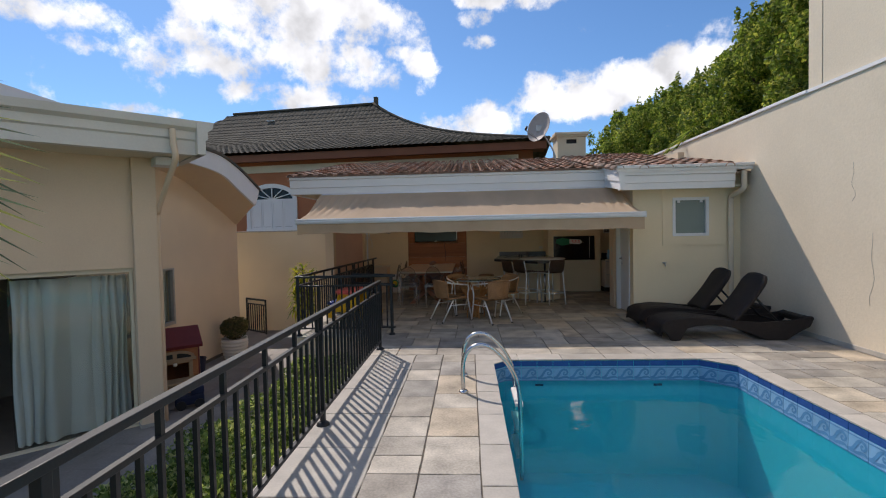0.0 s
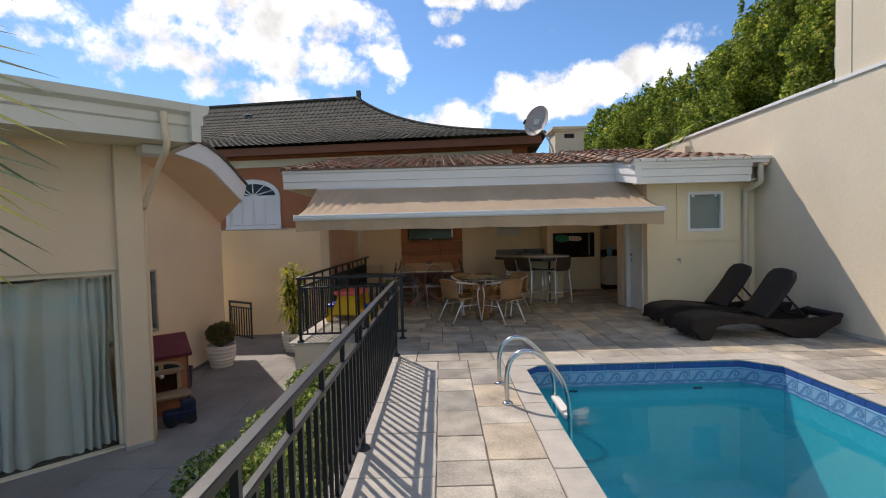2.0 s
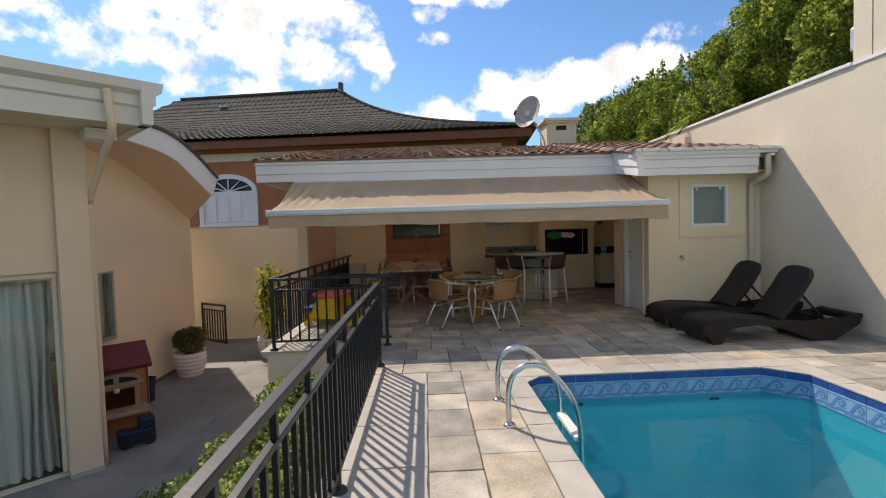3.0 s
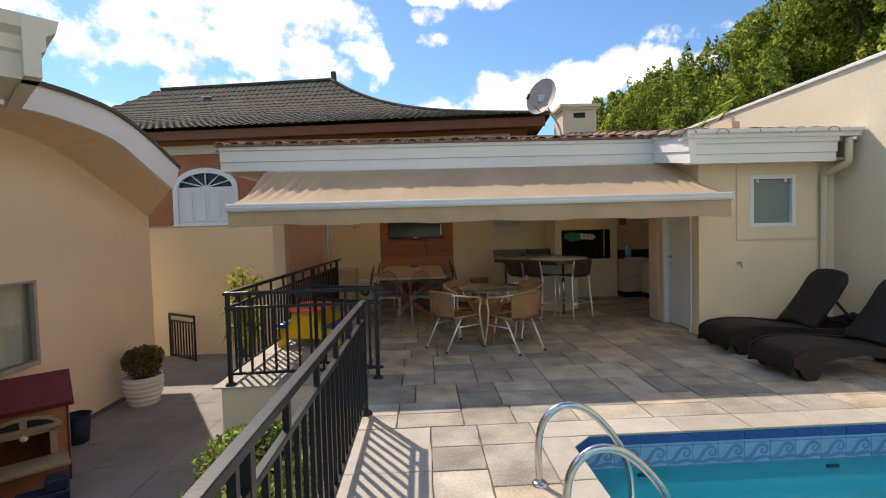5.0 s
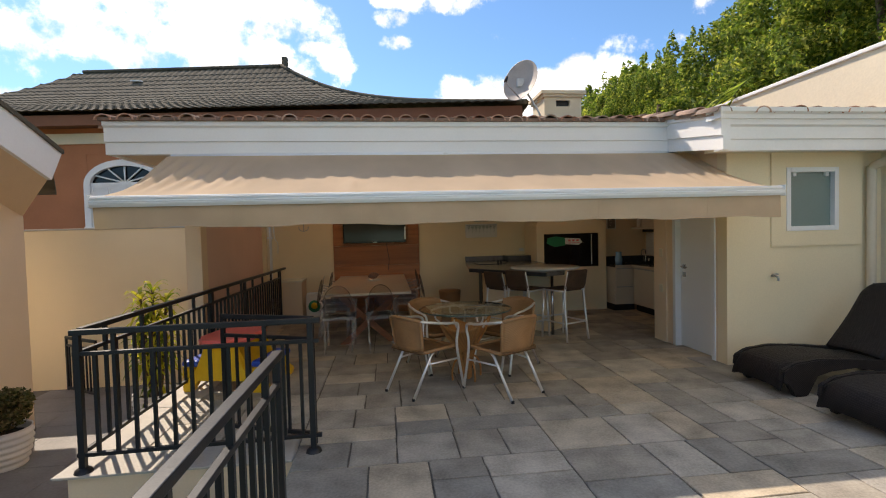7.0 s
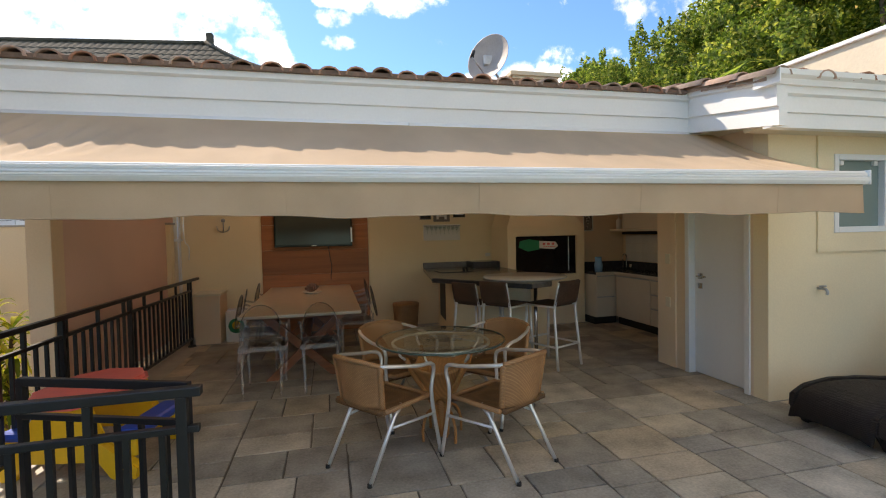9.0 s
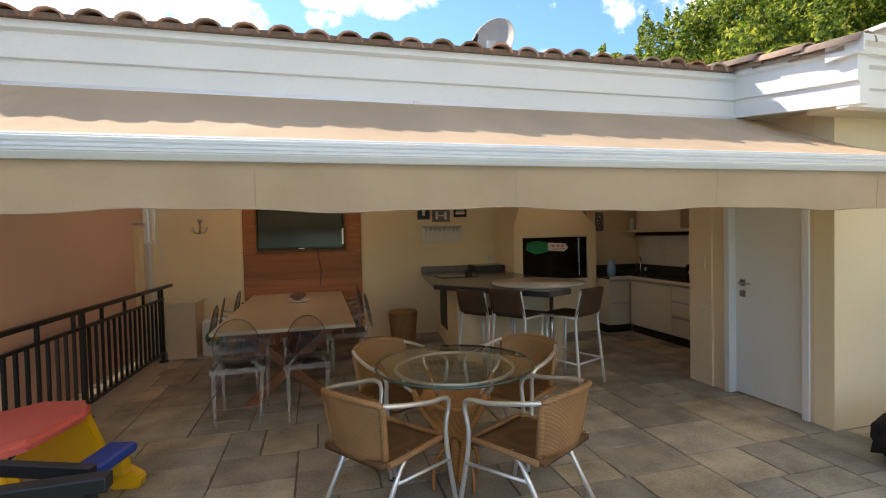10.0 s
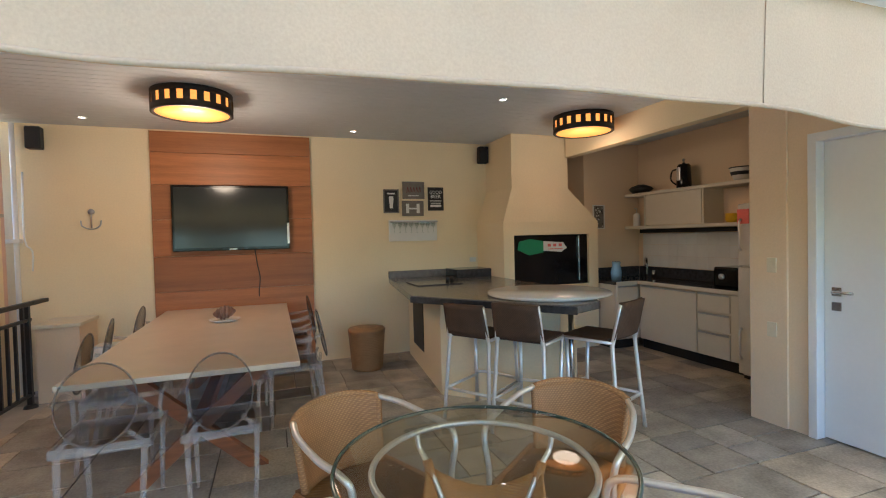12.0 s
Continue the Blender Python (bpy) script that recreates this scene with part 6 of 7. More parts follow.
hook = thing("wall_hook", pose(-2.27, BACK_Y, 1.72), "metal anchor-shaped wall hook", "hook")
part("plate", L([(0.0, 0.0), (0.03, 0.0), (0.03, 0.012), (0.0, 0.012)], n=12), GREY_METAL, hook).matrix_local = pose(0, -0.012, 0.09, 90, 0, 0)
part("shank", T([(0, -0.012, 0.09), (0, -0.02, -0.08)], 0.008, 6), GREY_METAL, hook)
part("fluke", T(smooth_path([(-0.09, -0.03, 0.0), (-0.075, -0.035, -0.06), (0, -0.02, -0.09), (0.075, -0.035, -0.06), (0.09, -0.03, 0.0)], 5), 0.007, 6), GREY_METAL, hook)
for x in (-2.70, 2.17):
    sp = thing("wall_speaker", pose(x, BACK_Y, 2.54), "small black loudspeaker high on the wall", "speaker", "wall speakers")
    part("cabinet", B(-0.065, 0.065, -0.13, -0.03, -0.11, 0.11, 0.012), BLACK_MATT, sp)
    part("bracket", B(-0.02, 0.02, -0.03, 0.0, -0.03, 0.03), BLACK_MATT, sp)
    part("grille", B(-0.055, 0.055, -0.136, -0.13, -0.10, 0.10, 0.002), CHALK, sp)
solo("power_socket", B(1.98, 2.07, BACK_Y - 0.012, BACK_Y - 0.001, 1.12, 1.18, 0.003), PAPER, "white double socket plate on the wall", "socket")

# ---- ceiling lamps ----
def drum_lamp(x, y, label, watts):
    t = thing("ceiling_lamp", pose(x, y, CEIL_Z), label, "lamp", "round ceiling lamps")
    r, h = 0.31, 0.17
    part("top_plate", L([(0.0, 0.0), (r, 0.0), (r, -0.045), (r - 0.008, -0.045), (r - 0.008, -0.01), (0.0, -0.01)], n=40), LAMP_DARK, t)
    part("lower_ring", L([(r, -0.12), (r, -h), (r - 0.03, -h), (r - 0.03, -h + 0.006), (r - 0.008, -h + 0.006), (r - 0.008, -0.12), (r, -0.12)], n=40), LAMP_DARK, t)
    for k in range(20):
        a = k * math.pi / 10
        bm = bmesh.new()
        box(bm, r - 0.008, r, -0.025, 0.025, -0.12, -0.045, m=pose(0, 0, 0, 0, 0, math.degrees(a)))
        part("upright", bm, LAMP_DARK, t)
    part("diffuser", L([(0.0, -h + 0.012), (r - 0.03, -h + 0.006), (r - 0.02, -0.10), (r - 0.02, -0.03), (0.0, -0.03)], n=40), LAMP_GLOW, t, "glowing amber diffuser")
    d = bpy.data.lights.new("lamp_light", "POINT")
    d.energy, d.color, d.shadow_soft_size = watts, (1.0, 0.79, 0.58), 0.18
    li = new("lamp_light", d)
    li.parent = t
    li.location = (0, 0, -h - 0.20)
    return t


drum_lamp(-1.10, 12.05, "round dark ceiling lamp with slots and an amber glow", 6.5)
drum_lamp(2.62, 11.85, "round dark ceiling lamp with slots and an amber glow", 1.6)
for x, y in ((-2.2, 13.1), (0.40, 13.1), (1.50, 11.5), (1.78, 10.95)):
    dl = thing("downlight", pose(x, y, CEIL_Z), "small round recessed ceiling spotlight", "lamp", "recessed spotlights")
    part("bezel", L([(0.045, 0.0), (0.045, -0.006), (0.032, -0.008), (0.030, 0.0)], n=20), WHITE, dl)
    part("bulb", L([(0.0, -0.003), (0.030, -0.003), (0.030, -0.001), (0.0, -0.001)], n=16), SPOT_GLOW, dl)

# ---- grill, counter, bar ----
grill = thing("barbecue", pose(2.78, 12.72, 0), "cream masonry barbecue with a tapered hood and a dark opening", "barbecue")
gx = 0.68
bm = bmesh.new()
box(bm, -gx, -0.54, 0.0, 0.78, 0.0, 1.62)
box(bm, 0.54, gx, 0.0, 0.78, 0.0, 1.62)
box(bm, -0.54, 0.54, 0.0, 0.78, 0.0, 0.82)
box(bm, -0.54, 0.54, 0.0, 0.78, 1.46, 1.62)
part("body", bm, CREAM_YELLOW, grill)
bm = bmesh.new()
low = [bm.verts.new(v) for v in ((-gx, 0, 1.62), (gx, 0, 1.62), (gx, 0.78, 1.62), (-gx, 0.78, 1.62))]
top4 = [bm.verts.new(v) for v in ((-0.53, 0.05, 2.04), (0.27, 0.05, 2.04), (0.27, 0.78, 2.04), (-0.53, 0.78, 2.04))]
for i in range(4):
    bm.faces.new((low[i], low[(i + 1) % 4], top4[(i + 1) % 4], top4[i]))
bm.faces.new(low[::-1]), bm.faces.new(top4)
part("hood", bm, CREAM_YELLOW, grill)
part("flue", B(-0.53, 0.27, 0.05, 0.78, 2.04, CEIL_Z - 0.002), CREAM_YELLOW, grill)
part("fire_door", B(-0.535, 0.535, 0.03, 0.05, 0.825, 1.455, 0.004), BLACK_GLOSS, grill, "dark glossy panel over the grill opening")
part("green_sticker", P([(-0.48, 1.28), (-0.46, 1.38), (-0.30, 1.41), (-0.12, 1.38), (-0.12, 1.24), (-0.32, 1.21)], "y", 0.022, 0.029), GREEN_P, grill)
part("white_sticker", P([(-0.12, 1.26), (-0.12, 1.38), (0.17, 1.36), (0.22, 1.29), (0.14, 1.24)], "y", 0.022, 0.029), PAPER, grill)
for x in (-0.06, 0.02, 0.10):
    part("sticker_mark", B(x, x + 0.045, 0.019, 0.0225, 1.31, 1.345), RED_P, grill)
part("sticker_line", B(-0.05, 0.16, 0.019, 0.0225, 1.275, 1.285), RED_P, grill)
part("pull_bar", B(0.385, 0.405, 0.005, 0.03, 0.87, 1.44, 0.004), STEEL, grill)

base = thing("counter_base", pose(0, 0, 0), "cream masonry base of the angled bar counter", "counter")
part("body", P([(0.93, 11.74), (1.72, 10.98), (2.14, 11.35), (2.14, 13.40), (1.09, 13.40)], "z", 0.0, 0.893), CREAM_YELLOW, base)
# flat black plate on the solid base, painted darkness of a side opening
part("opening_shade", P([(0.995, 12.5), (1.045, 13.05), (1.060, 13.05), (1.010, 12.5)], "z", 0.22, 0.80), BLACK_MATT, base)
ct = thing("bar_counter", pose(0, 0, 0.853), "dark grey granite counter top with an upstand and a cooktop", "counter")
bm = bmesh.new()
prism(bm, [(0.62, 11.62), (1.48, 10.42), (1.80, 10.56), (2.10, 11.30), (2.10, 13.48), (0.86, 13.48)], "z", 0.042, 0.10)
bmesh.ops.bevel(bm, geom=list(bm.edges), offset=0.006, segments=1, affect="EDGES")
part("granite_top", bm, GRANITE_GREY, ct)
part("front_edge", P([(0.612, 11.615), (1.478, 10.405), (1.49, 10.412), (0.624, 11.622)], "z", 0.040, 0.092), GRANITE, ct)
part("upstand", B(0.86, 2.09, 13.46, 13.496, 0.10, 0.19, 0.003), GRANITE_GREY, ct)
part("side_upstand", B(1.62, 2.085, 13.05, 13.46, 0.10, 0.20, 0.004), GRANITE, ct)
part("bar_leg", T([(1.70, 10.80, -0.853), (1.70, 10.80, 0.042)], 0.022, 10), STEEL, ct)
hob = thing("cooktop", pose(1.12, 12.55, 0.953, 0, 0, 0), "flat glass cooktop with black knobs on the counter", "cooktop")
part("plate", B(-0.22, 0.28, -0.22, 0.24, 0.0, 0.012, 0.003), GRANITE, hob)
for x in (0.20, 0.26):
    part("knob", L([(0.0, 0.05), (0.018, 0.05), (0.022, 0.0), (0.0, 0.0)], n=12, centre=(x, -0.05 + x * 0.4, 0.012)), BLACK_MATT, hob)
rt = thing("round_bar_table", pose(1.70, 11.12, 0.953), "round white stone slab lying on the granite counter", "table")
part("disc", L([(0.0, 0.0), (0.50, 0.0), (0.52, 0.008), (0.52, 0.018), (0.512, 0.027), (0.0, 0.027)], n=56), MARBLE, rt)


def bar_stool(m, label):
    """Faces +y."""
    t = thing("bar_stool", m, label, "stool", "bar stools at the counter")
    part("seat", B(-0.19, 0.19, -0.17, 0.20, 0.625, 0.655, 0.012), RATTAN_DARK, t)
    bm = bmesh.new()
    sheet(bm, 10, 6, lambda u, v: ((-0.195 + 0.39 * u) * (1 - 0.06 * v), -0.222 - 0.06 * v - 0.02 * math.sin(math.pi * u), 0.655 + 0.235 * v))
    thicken(bm, 0.03)
    part("backrest", bm, RATTAN_DARK, t)
    for s in (-1, 1):
        part("rear_leg", T(smooth_path([(s * 0.176, -0.262, 0.885), (s * 0.182, -0.212, 0.66), (s * 0.188, -0.205, 0.55), (s * 0.21, -0.26, 0.0)], 4), 0.0155, 8), ALU, t)
        part("front_leg", T([(s * 0.195, 0.19, 0.645), (s * 0.21, 0.22, 0.0)], 0.0155, 8), ALU, t)
        part("side_rail", T([(s * 0.205, 0.205, 0.23), (s * 0.205, -0.24, 0.23)], 0.0125, 6), ALU, t)
        part("seat_rail", T([(s * 0.195, 0.19, 0.632), (s * 0.195, -0.205, 0.632)], 0.012, 6), ALU, t)
    part("foot_rest", T(smooth_path([(-0.205, 0.207, 0.26), (0, 0.235, 0.26), (0.205, 0.207, 0.26)], 4), 0.0125, 8), ALU, t)
    part("back_rail", T([(-0.205, -0.235, 0.23), (0.205, -0.235, 0.23)], 0.0125, 6), ALU, t)
    return t


TALL = Matrix.Diagonal((1, 1, 1.045, 1))
st = bar_stool(pose(1.09, 11.16, 0, 0, 0, -57) @ TALL, "aluminium bar stool with a dark brown woven seat and back")
copy_thing(st, pose(1.31, 10.74, 0, 0, 0, -56) @ TALL)
copy_thing(st, pose(1.785, 10.575, 0, 0, 0, 25) @ TALL)

# ---- kitchen corner ----
KX = 3.84
kb = thing("base_cabinet", pose(0, 0, 0), "cream kitchen base cabinet with drawers beside the refrigerator", "cabinet", "cream kitchen units")
part("body", B(KX + 0.02, 4.418, 11.0, 11.545, 0.12, 0.81), CABINET, kb)
part("toe_kick", B(KX + 0.06, 4.418, 11.0, 11.545, 0.0, 0.12), BLACK_MATT, kb)
for z0, z1 in ((0.13, 0.385), (0.405, 0.59), (0.61, 0.80)):
    dr = part("drawer", B(KX - 0.002, KX + 0.018, 11.15, 11.54, z0, z1, 0.003), CABINET, kb)
    part("handle", B(KX - 0.010, KX - 0.002, 11.16, 11.53, z1 - 0.024, z1 - 0.004), GREY_METAL, dr)
part("side_panel", B(KX - 0.002, KX + 0.018, 11.005, 11.14, 0.13, 0.80, 0.003), CABINET, kb)
kd = thing("base_cabinet", pose(0, 0, 0), "cream kitchen base cabinet with one wide door", "cabinet", "cream kitchen units")
part("body", B(KX + 0.02, 4.418, 11.55, 12.42, 0.12, 0.81), CABINET, kd)
part("toe_kick", B(KX + 0.06, 4.418, 11.55, 12.42, 0.0, 0.12), BLACK_MATT, kd)
dr = part("door", B(KX - 0.002, KX + 0.018, 11.555, 12.40, 0.13, 0.80, 0.003), CABINET, kd)
part("handle", B(KX - 0.010, KX - 0.002, 11.565, 12.39, 0.776, 0.796), GREY_METAL, dr)
ks = thing("base_cabinet", pose(0, 0, 0), "cream sink cabinet with drawers beside the barbecue", "cabinet", "cream kitchen units")
part("body", B(3.50, 4.418, 12.45, 13.04, 0.12, 0.81), CABINET, ks)
part("toe_kick", B(3.50, KX + 0.06, 12.50, 13.04, 0.0, 0.12), BLACK_MATT, ks)
for z0, z1 in ((0.13, 0.46), (0.475, 0.80)):
    dr = part("drawer", B(3.51, KX - 0.006, 12.428, 12.448, z0, z1, 0.003), CABINET, ks)
    part("handle", B(3.52, KX - 0.016, 12.42, 12.428, z1 - 0.022, z1 - 0.006), GREY_METAL, dr)
kt = thing("worktop", pose(0, 0, 0), "black granite kitchen worktop with a dark upstand", "worktop")
bm = bmesh.new()
prism(bm, [(3.49, 12.42), (KX - 0.02, 12.42), (KX - 0.02, 11.01), (4.415, 11.01), (4.415, 13.045), (3.49, 13.045)], "z", 0.812, 0.85)
part("slab", bm, GRANITE, kt)
part("edge", P([(3.49, 12.412), (KX - 0.028, 12.412), (KX - 0.028, 11.01), (KX - 0.021, 11.01), (KX - 0.021, 12.419), (3.49, 12.419)], "z", 0.812, 0.852), CABINET, kt)
bm = bmesh.new()
box(bm, 4.395, 4.416, 11.11, 13.02, 0.851, 0.985)
box(bm, 3.57, 4.395, 13.025, 13.046, 0.851, 0.985)
part("upstand", bm, GRANITE, kt)
splash = thing("backsplash", pose(0, 0, 0), "white tiled backsplash above the worktop", "tiles", kind="structure")
tile_me = mesh_of("tile", B(0.0, 0.012, 0.001, 0.149, 0.001, 0.149, 0.001), TILE_WALL)
for j in range(10):
    for k in range(3):
        ob = new("tile", tile_me)
        ob.parent, ob.location = splash, (4.402, 11.45 + 0.15 * j, 0.99 + 0.15 * k)
tap = thing("kitchen_tap", pose(4.15, 12.62, 0.85), "tall chrome swan-neck kitchen tap", "tap")
part("spout", T(smooth_path([(0.12, 0.12, 0), (0.12, 0.12, 0.22), (0.06, 0.07, 0.27), (-0.04, -0.02, 0.25), (-0.06, -0.04, 0.17)], 5), 0.012, 8), STEEL, tap)
part("mixer", L([(0.0, 0.1), (0.02, 0.1), (0.026, 0.0), (0.0, 0.0)], n=12, centre=(0.12, 0.0, 0)), STEEL, tap)

shelf = thing("wall_shelf", pose(0, 0, 0), "cream open wall shelf unit with a closed centre compartment", "shelf")
part("top_board", B(4.10, 4.418, 10.92, 12.96, 1.945, 1.985, 0.003), CABINET, shelf)
part("bottom_board", B(4.10, 4.418, 11.08, 12.96, 1.505, 1.545, 0.003), CABINET, shelf)
part("flap_door", B(4.11, 4.13, 11.72, 12.58, 1.55, 1.94, 0.003), CABINET, shelf)
for y in (11.70, 12.60):
    part("divider", B(4.11, 4.418, y - 0.012, y + 0.012, 1.545, 1.945), CABINET, shelf)
part("under_board", B(4.30, 4.418, 11.4, 12.9, 1.45, 1.50), BLACK_MATT, shelf)

fr = thing("refrigerator", pose(4.10, 10.62, 0), "tall pale refrigerator beside the cabinets", "refrigerator")
part("body", B(-0.28, 0.31, -0.39, 0.38, 0.03, 1.72, 0.015), MARBLE, fr)
for z0, z1 in ((0.06, 1.10), (1.115, 1.71)):
    dd = part("door", B(-0.34, -0.285, -0.385, 0.375, z0, z1, 0.012), MARBLE, fr)
    part("handle", T([(-0.352, 0.33, z0 + 0.15), (-0.375, 0.33, z0 + 0.18), (-0.375, 0.33, z0 + 0.42), (-0.352, 0.33, z0 + 0.45)], 0.011, 6), ALU, dd)
part("base_grille", B(-0.27, 0.30, -0.38, 0.37, 0.0, 0.05), BLACK_MATT, fr)
part("red_magnet", B(-0.348, -0.338, 0.25, 0.37, 1.52, 1.66), RED_P, fr)

ke = thing("coffee_press", pose(4.22, 12.06, 1.985), "dark electric jug with a loop handle on the top shelf", "jug")
part("body", L([(0.0, 0.0), (0.085, 0.0), (0.085, 0.05), (0.075, 0.27), (0.06, 0.29), (0.0, 0.295)], n=24), BLACK_GLOSS, ke)
part("window", B(-0.093, -0.075, -0.025, 0.025, 0.09, 0.25, 0.006), ALU, ke)
part("handle", T(smooth_path([(-0.02, 0.075, 0.24), (-0.03, 0.15, 0.22), (-0.03, 0.17, 0.12), (-0.02, 0.10, 0.05)], 5), 0.010, 6), BLACK_GLOSS, ke)
part("knob", L([(0.0, 0.07), (0.018, 0.06), (0.012, 0.03), (0.02, 0.0), (0.0, 0.0)], n=12, centre=(0, 0, 0.29)), STEEL, ke)
bw2 = thing("patterned_bowl", pose(4.22, 11.30, 1.985), "white patterned pot with a dark rim on the top shelf", "pot")
part("bowl", L([(0.0, 0.0), (0.07, 0.0), (0.085, 0.03), (0.12, 0.14), (0.113, 0.14), (0.075, 0.03), (0.0, 0.02)], n=24), POT, bw2)
part("band", L([(0.101, 0.06), (0.112, 0.095), (0.110, 0.096), (0.098, 0.062)], n=24), BLACK_MATT, bw2)
part("rim", T([(0.118 * math.cos(k * 0.2618), 0.118 * math.sin(k * 0.2618), 0.14) for k in range(24)], 0.006, 5, closed=True), BLACK_MATT, bw2)
cv = thing("dark_casserole", pose(4.24, 12.80, 1.985), "dark low dish on the top shelf", "dish")
part("dish", L([(0.0, 0.0), (0.10, 0.0), (0.16, 0.06), (0.13, 0.09), (0.05, 0.12), (0.0, 0.12)], n=24), BLACK_MATT, cv)
mug = thing("yellow_mug", pose(4.22, 11.42, 1.545), "yellow ceramic mug on the lower shelf", "mug")
part("cup", L([(0.0, 0.0), (0.055, 0.0), (0.068, 0.03), (0.065, 0.10), (0.058, 0.10), (0.055, 0.02), (0.0, 0.015)], n=20), YELLOW_P, mug)
part("handle", T(smooth_path([(0, -0.06, 0.08), (0, -0.10, 0.07), (0, -0.10, 0.04), (0, -0.06, 0.03)], 4), 0.008, 6), YELLOW_P, mug)
bo = thing("soap_bottle", pose(4.2, 12.84, 1.545), "white pump bottle on the lower shelf", "bottle")
part("bottle", L([(0.0, 0.0), (0.045, 0.0), (0.045, 0.15), (0.02, 0.18), (0.0, 0.18)], n=16), PAPER, bo)
part("pump", T([(0, 0, 0.18), (0, 0, 0.24), (-0.04, 0, 0.24)], 0.008, 6), ALU, bo)
to = thing("toaster_oven", pose(4.12, 11.30, 0.85), "small black appliance on the worktop", "appliance")
part("body", B(-0.14, 0.20, -0.14, 0.16, 0.0, 0.22, 0.02), BLACK_GLOSS, to)
part("dial", L([(0.0, 0.02), (0.03, 0.02), (0.03, 0.0), (0.0, 0.0)], n=12), ALU, to).matrix_local = pose(-0.14, 0.05, 0.12, 0, -90, 0)
cp = picture("kitchen_print", 3.63, 3.82, 1.52, 1.85, PAPER, FRAME_GREY, "speckled black and white print beside the barbecue hood")
cp.location.y = 13.05
for i in range(26):
    r2 = random.Random(i)
    x, z = r2.uniform(-0.07, 0.06), r2.uniform(-0.14, 0.13)
    flat_bar(cp, x, x + 0.018, z, z + 0.014, PAPER if i % 2 else CHALK, "fleck")
jg = thing("water_jug", pose(3.66, 12.62, 0.85), "pale blue plastic jug by the sink", "jug")
part("jug", L([(0.0, 0.0), (0.06, 0.0), (0.07, 0.1), (0.05, 0.2), (0.055, 0.24), (0.0, 0.23)], n=16), TILE_PALE, jg)

bk = thing("laundry_basket", pose(0.46, 12.93, 0), "round tan wicker basket with a lid by the wall", "basket")
part("body", L([(0.0, 0.0), (0.165, 0.0), (0.172, 0.03), (0.186, 0.2), (0.20, 0.38), (0.203, 0.42)], n=28), RATTAN, bk)
part("lid", L([(0.205, 0.42), (0.21, 0.44), (0.20, 0.46), (0.05, 0.475), (0.0, 0.475)], n=28), RATTAN, bk)
bmk = bmesh.new()
for k in range(22):
    z = 0.02 + 0.0185 * k
    r = 0.169 + 0.034 * z / 0.42
    tube(bmk, [(r * math.cos(q * 0.2244), r * math.sin(q * 0.2244), z) for q in range(28)], 0.0045, 4, closed=True)
part("weave_rings", bmk, RATTAN, bk)
blk = thing("masonry_block", pose(0, 0, 0), "low cream masonry block by the back wall", "ledge")
part("body", B(-2.60, -2.26, 13.0, 13.49, 0.0, 0.70), CREAM, blk)
part("slab", B(-2.62, -2.24, 12.98, 13.495, 0.70, 0.735, 0.005), CREAM_PALE, blk)
tin = thing("paint_tin", pose(-2.05, 13.16, 0), "white tin with a green and yellow label by the wall", "tin")
part("body", B(-0.15, 0.15, -0.12, 0.12, 0.0, 0.46, 0.02), POT, tin)
part("label", L([(0.0, 0.004), (0.11, 0.004), (0.11, 0.0), (0.0, 0.0)], n=24), GREEN_P, tin).matrix_local = pose(0, -0.121, 0.24, 90, 0, 0)
part("label_spot", L([(0.0, 0.004), (0.06, 0.004), (0.06, 0.0), (0.0, 0.0)], n=20), YELLOW_P, tin).matrix_local = pose(0, -0.125, 0.25, 90, 0, 0)
part("lid", B(-0.13, 0.13, -0.10, 0.10, 0.46, 0.48, 0.006), ALU, tin)

# switches, tap and eye on the block's walls
for z in (1.14, 0.66):
    solo("light_switch", B(2.968, 2.979, 10.06, 10.13, z, z + 0.11, 0.003), CREAM_PALE, "cream wall switch plate beside the door", "switch")
gt2 = thing("garden_tap", pose(3.54, FWY, 0.97), "small brass garden tap on the wall", "tap")
part("spout", T(smooth_path([(0, 0, 0), (0, -0.06, 0), (0, -0.085, -0.02), (0, -0.085, -0.05)], 4), 0.012, 8), GREY_METAL, gt2)
part("lever", B(-0.035, 0.035, -0.055, -0.035, 0.015, 0.027, 0.003), GREY_METAL, gt2)
solo("wall_camera", T([(3.08, FWY - 0.002, 1.92), (3.08, FWY - 0.05, 1.92)], 0.02, 8), PAPER, "small white fitting on the bathroom wall", "fitting")

# ---- toy table ----
toy = thing("toy_picnic_table", pose(-2.31, 9.33, 0, 0, 0, -12) @ Matrix.Diagonal((1, 1, 1.1, 1)), "child's plastic picnic table in red, yellow and blue", "table")
bm = bmesh.new()
prism(bm, [(-0.29, -0.22), (-0.15, -0.42), (0.13, -0.42), (0.25, -0.24), (0.25, 0.20), (0.13, 0.38), (-0.15, 0.38), (-0.29, 0.20)], "z", 0.43, 0.49)
bmesh.ops.bevel(bm, geom=list(bm.edges), offset=0.026, segments=3, affect="EDGES")
part("tabletop", bm, RED_P, toy)
for y in (-0.30, 0.30):
    bm = bmesh.new()
    prism(bm, [(-0.40, 0.0), (-0.30, 0.0), (-0.24, 0.12), (0.24, 0.12), (0.30, 0.0), (0.47, 0.0), (0.49, 0.07), (0.24, 0.20), (0.16, 0.43), (-0.16, 0.43), (-0.24, 0.20), (-0.40, 0.07)], "y", y - 0.04, y + 0.04)
    bmesh.ops.bevel(bm, geom=list(bm.edges), offset=0.012, segments=2, affect="EDGES")
    part("leg_frame", bm, YELLOW_P, toy)
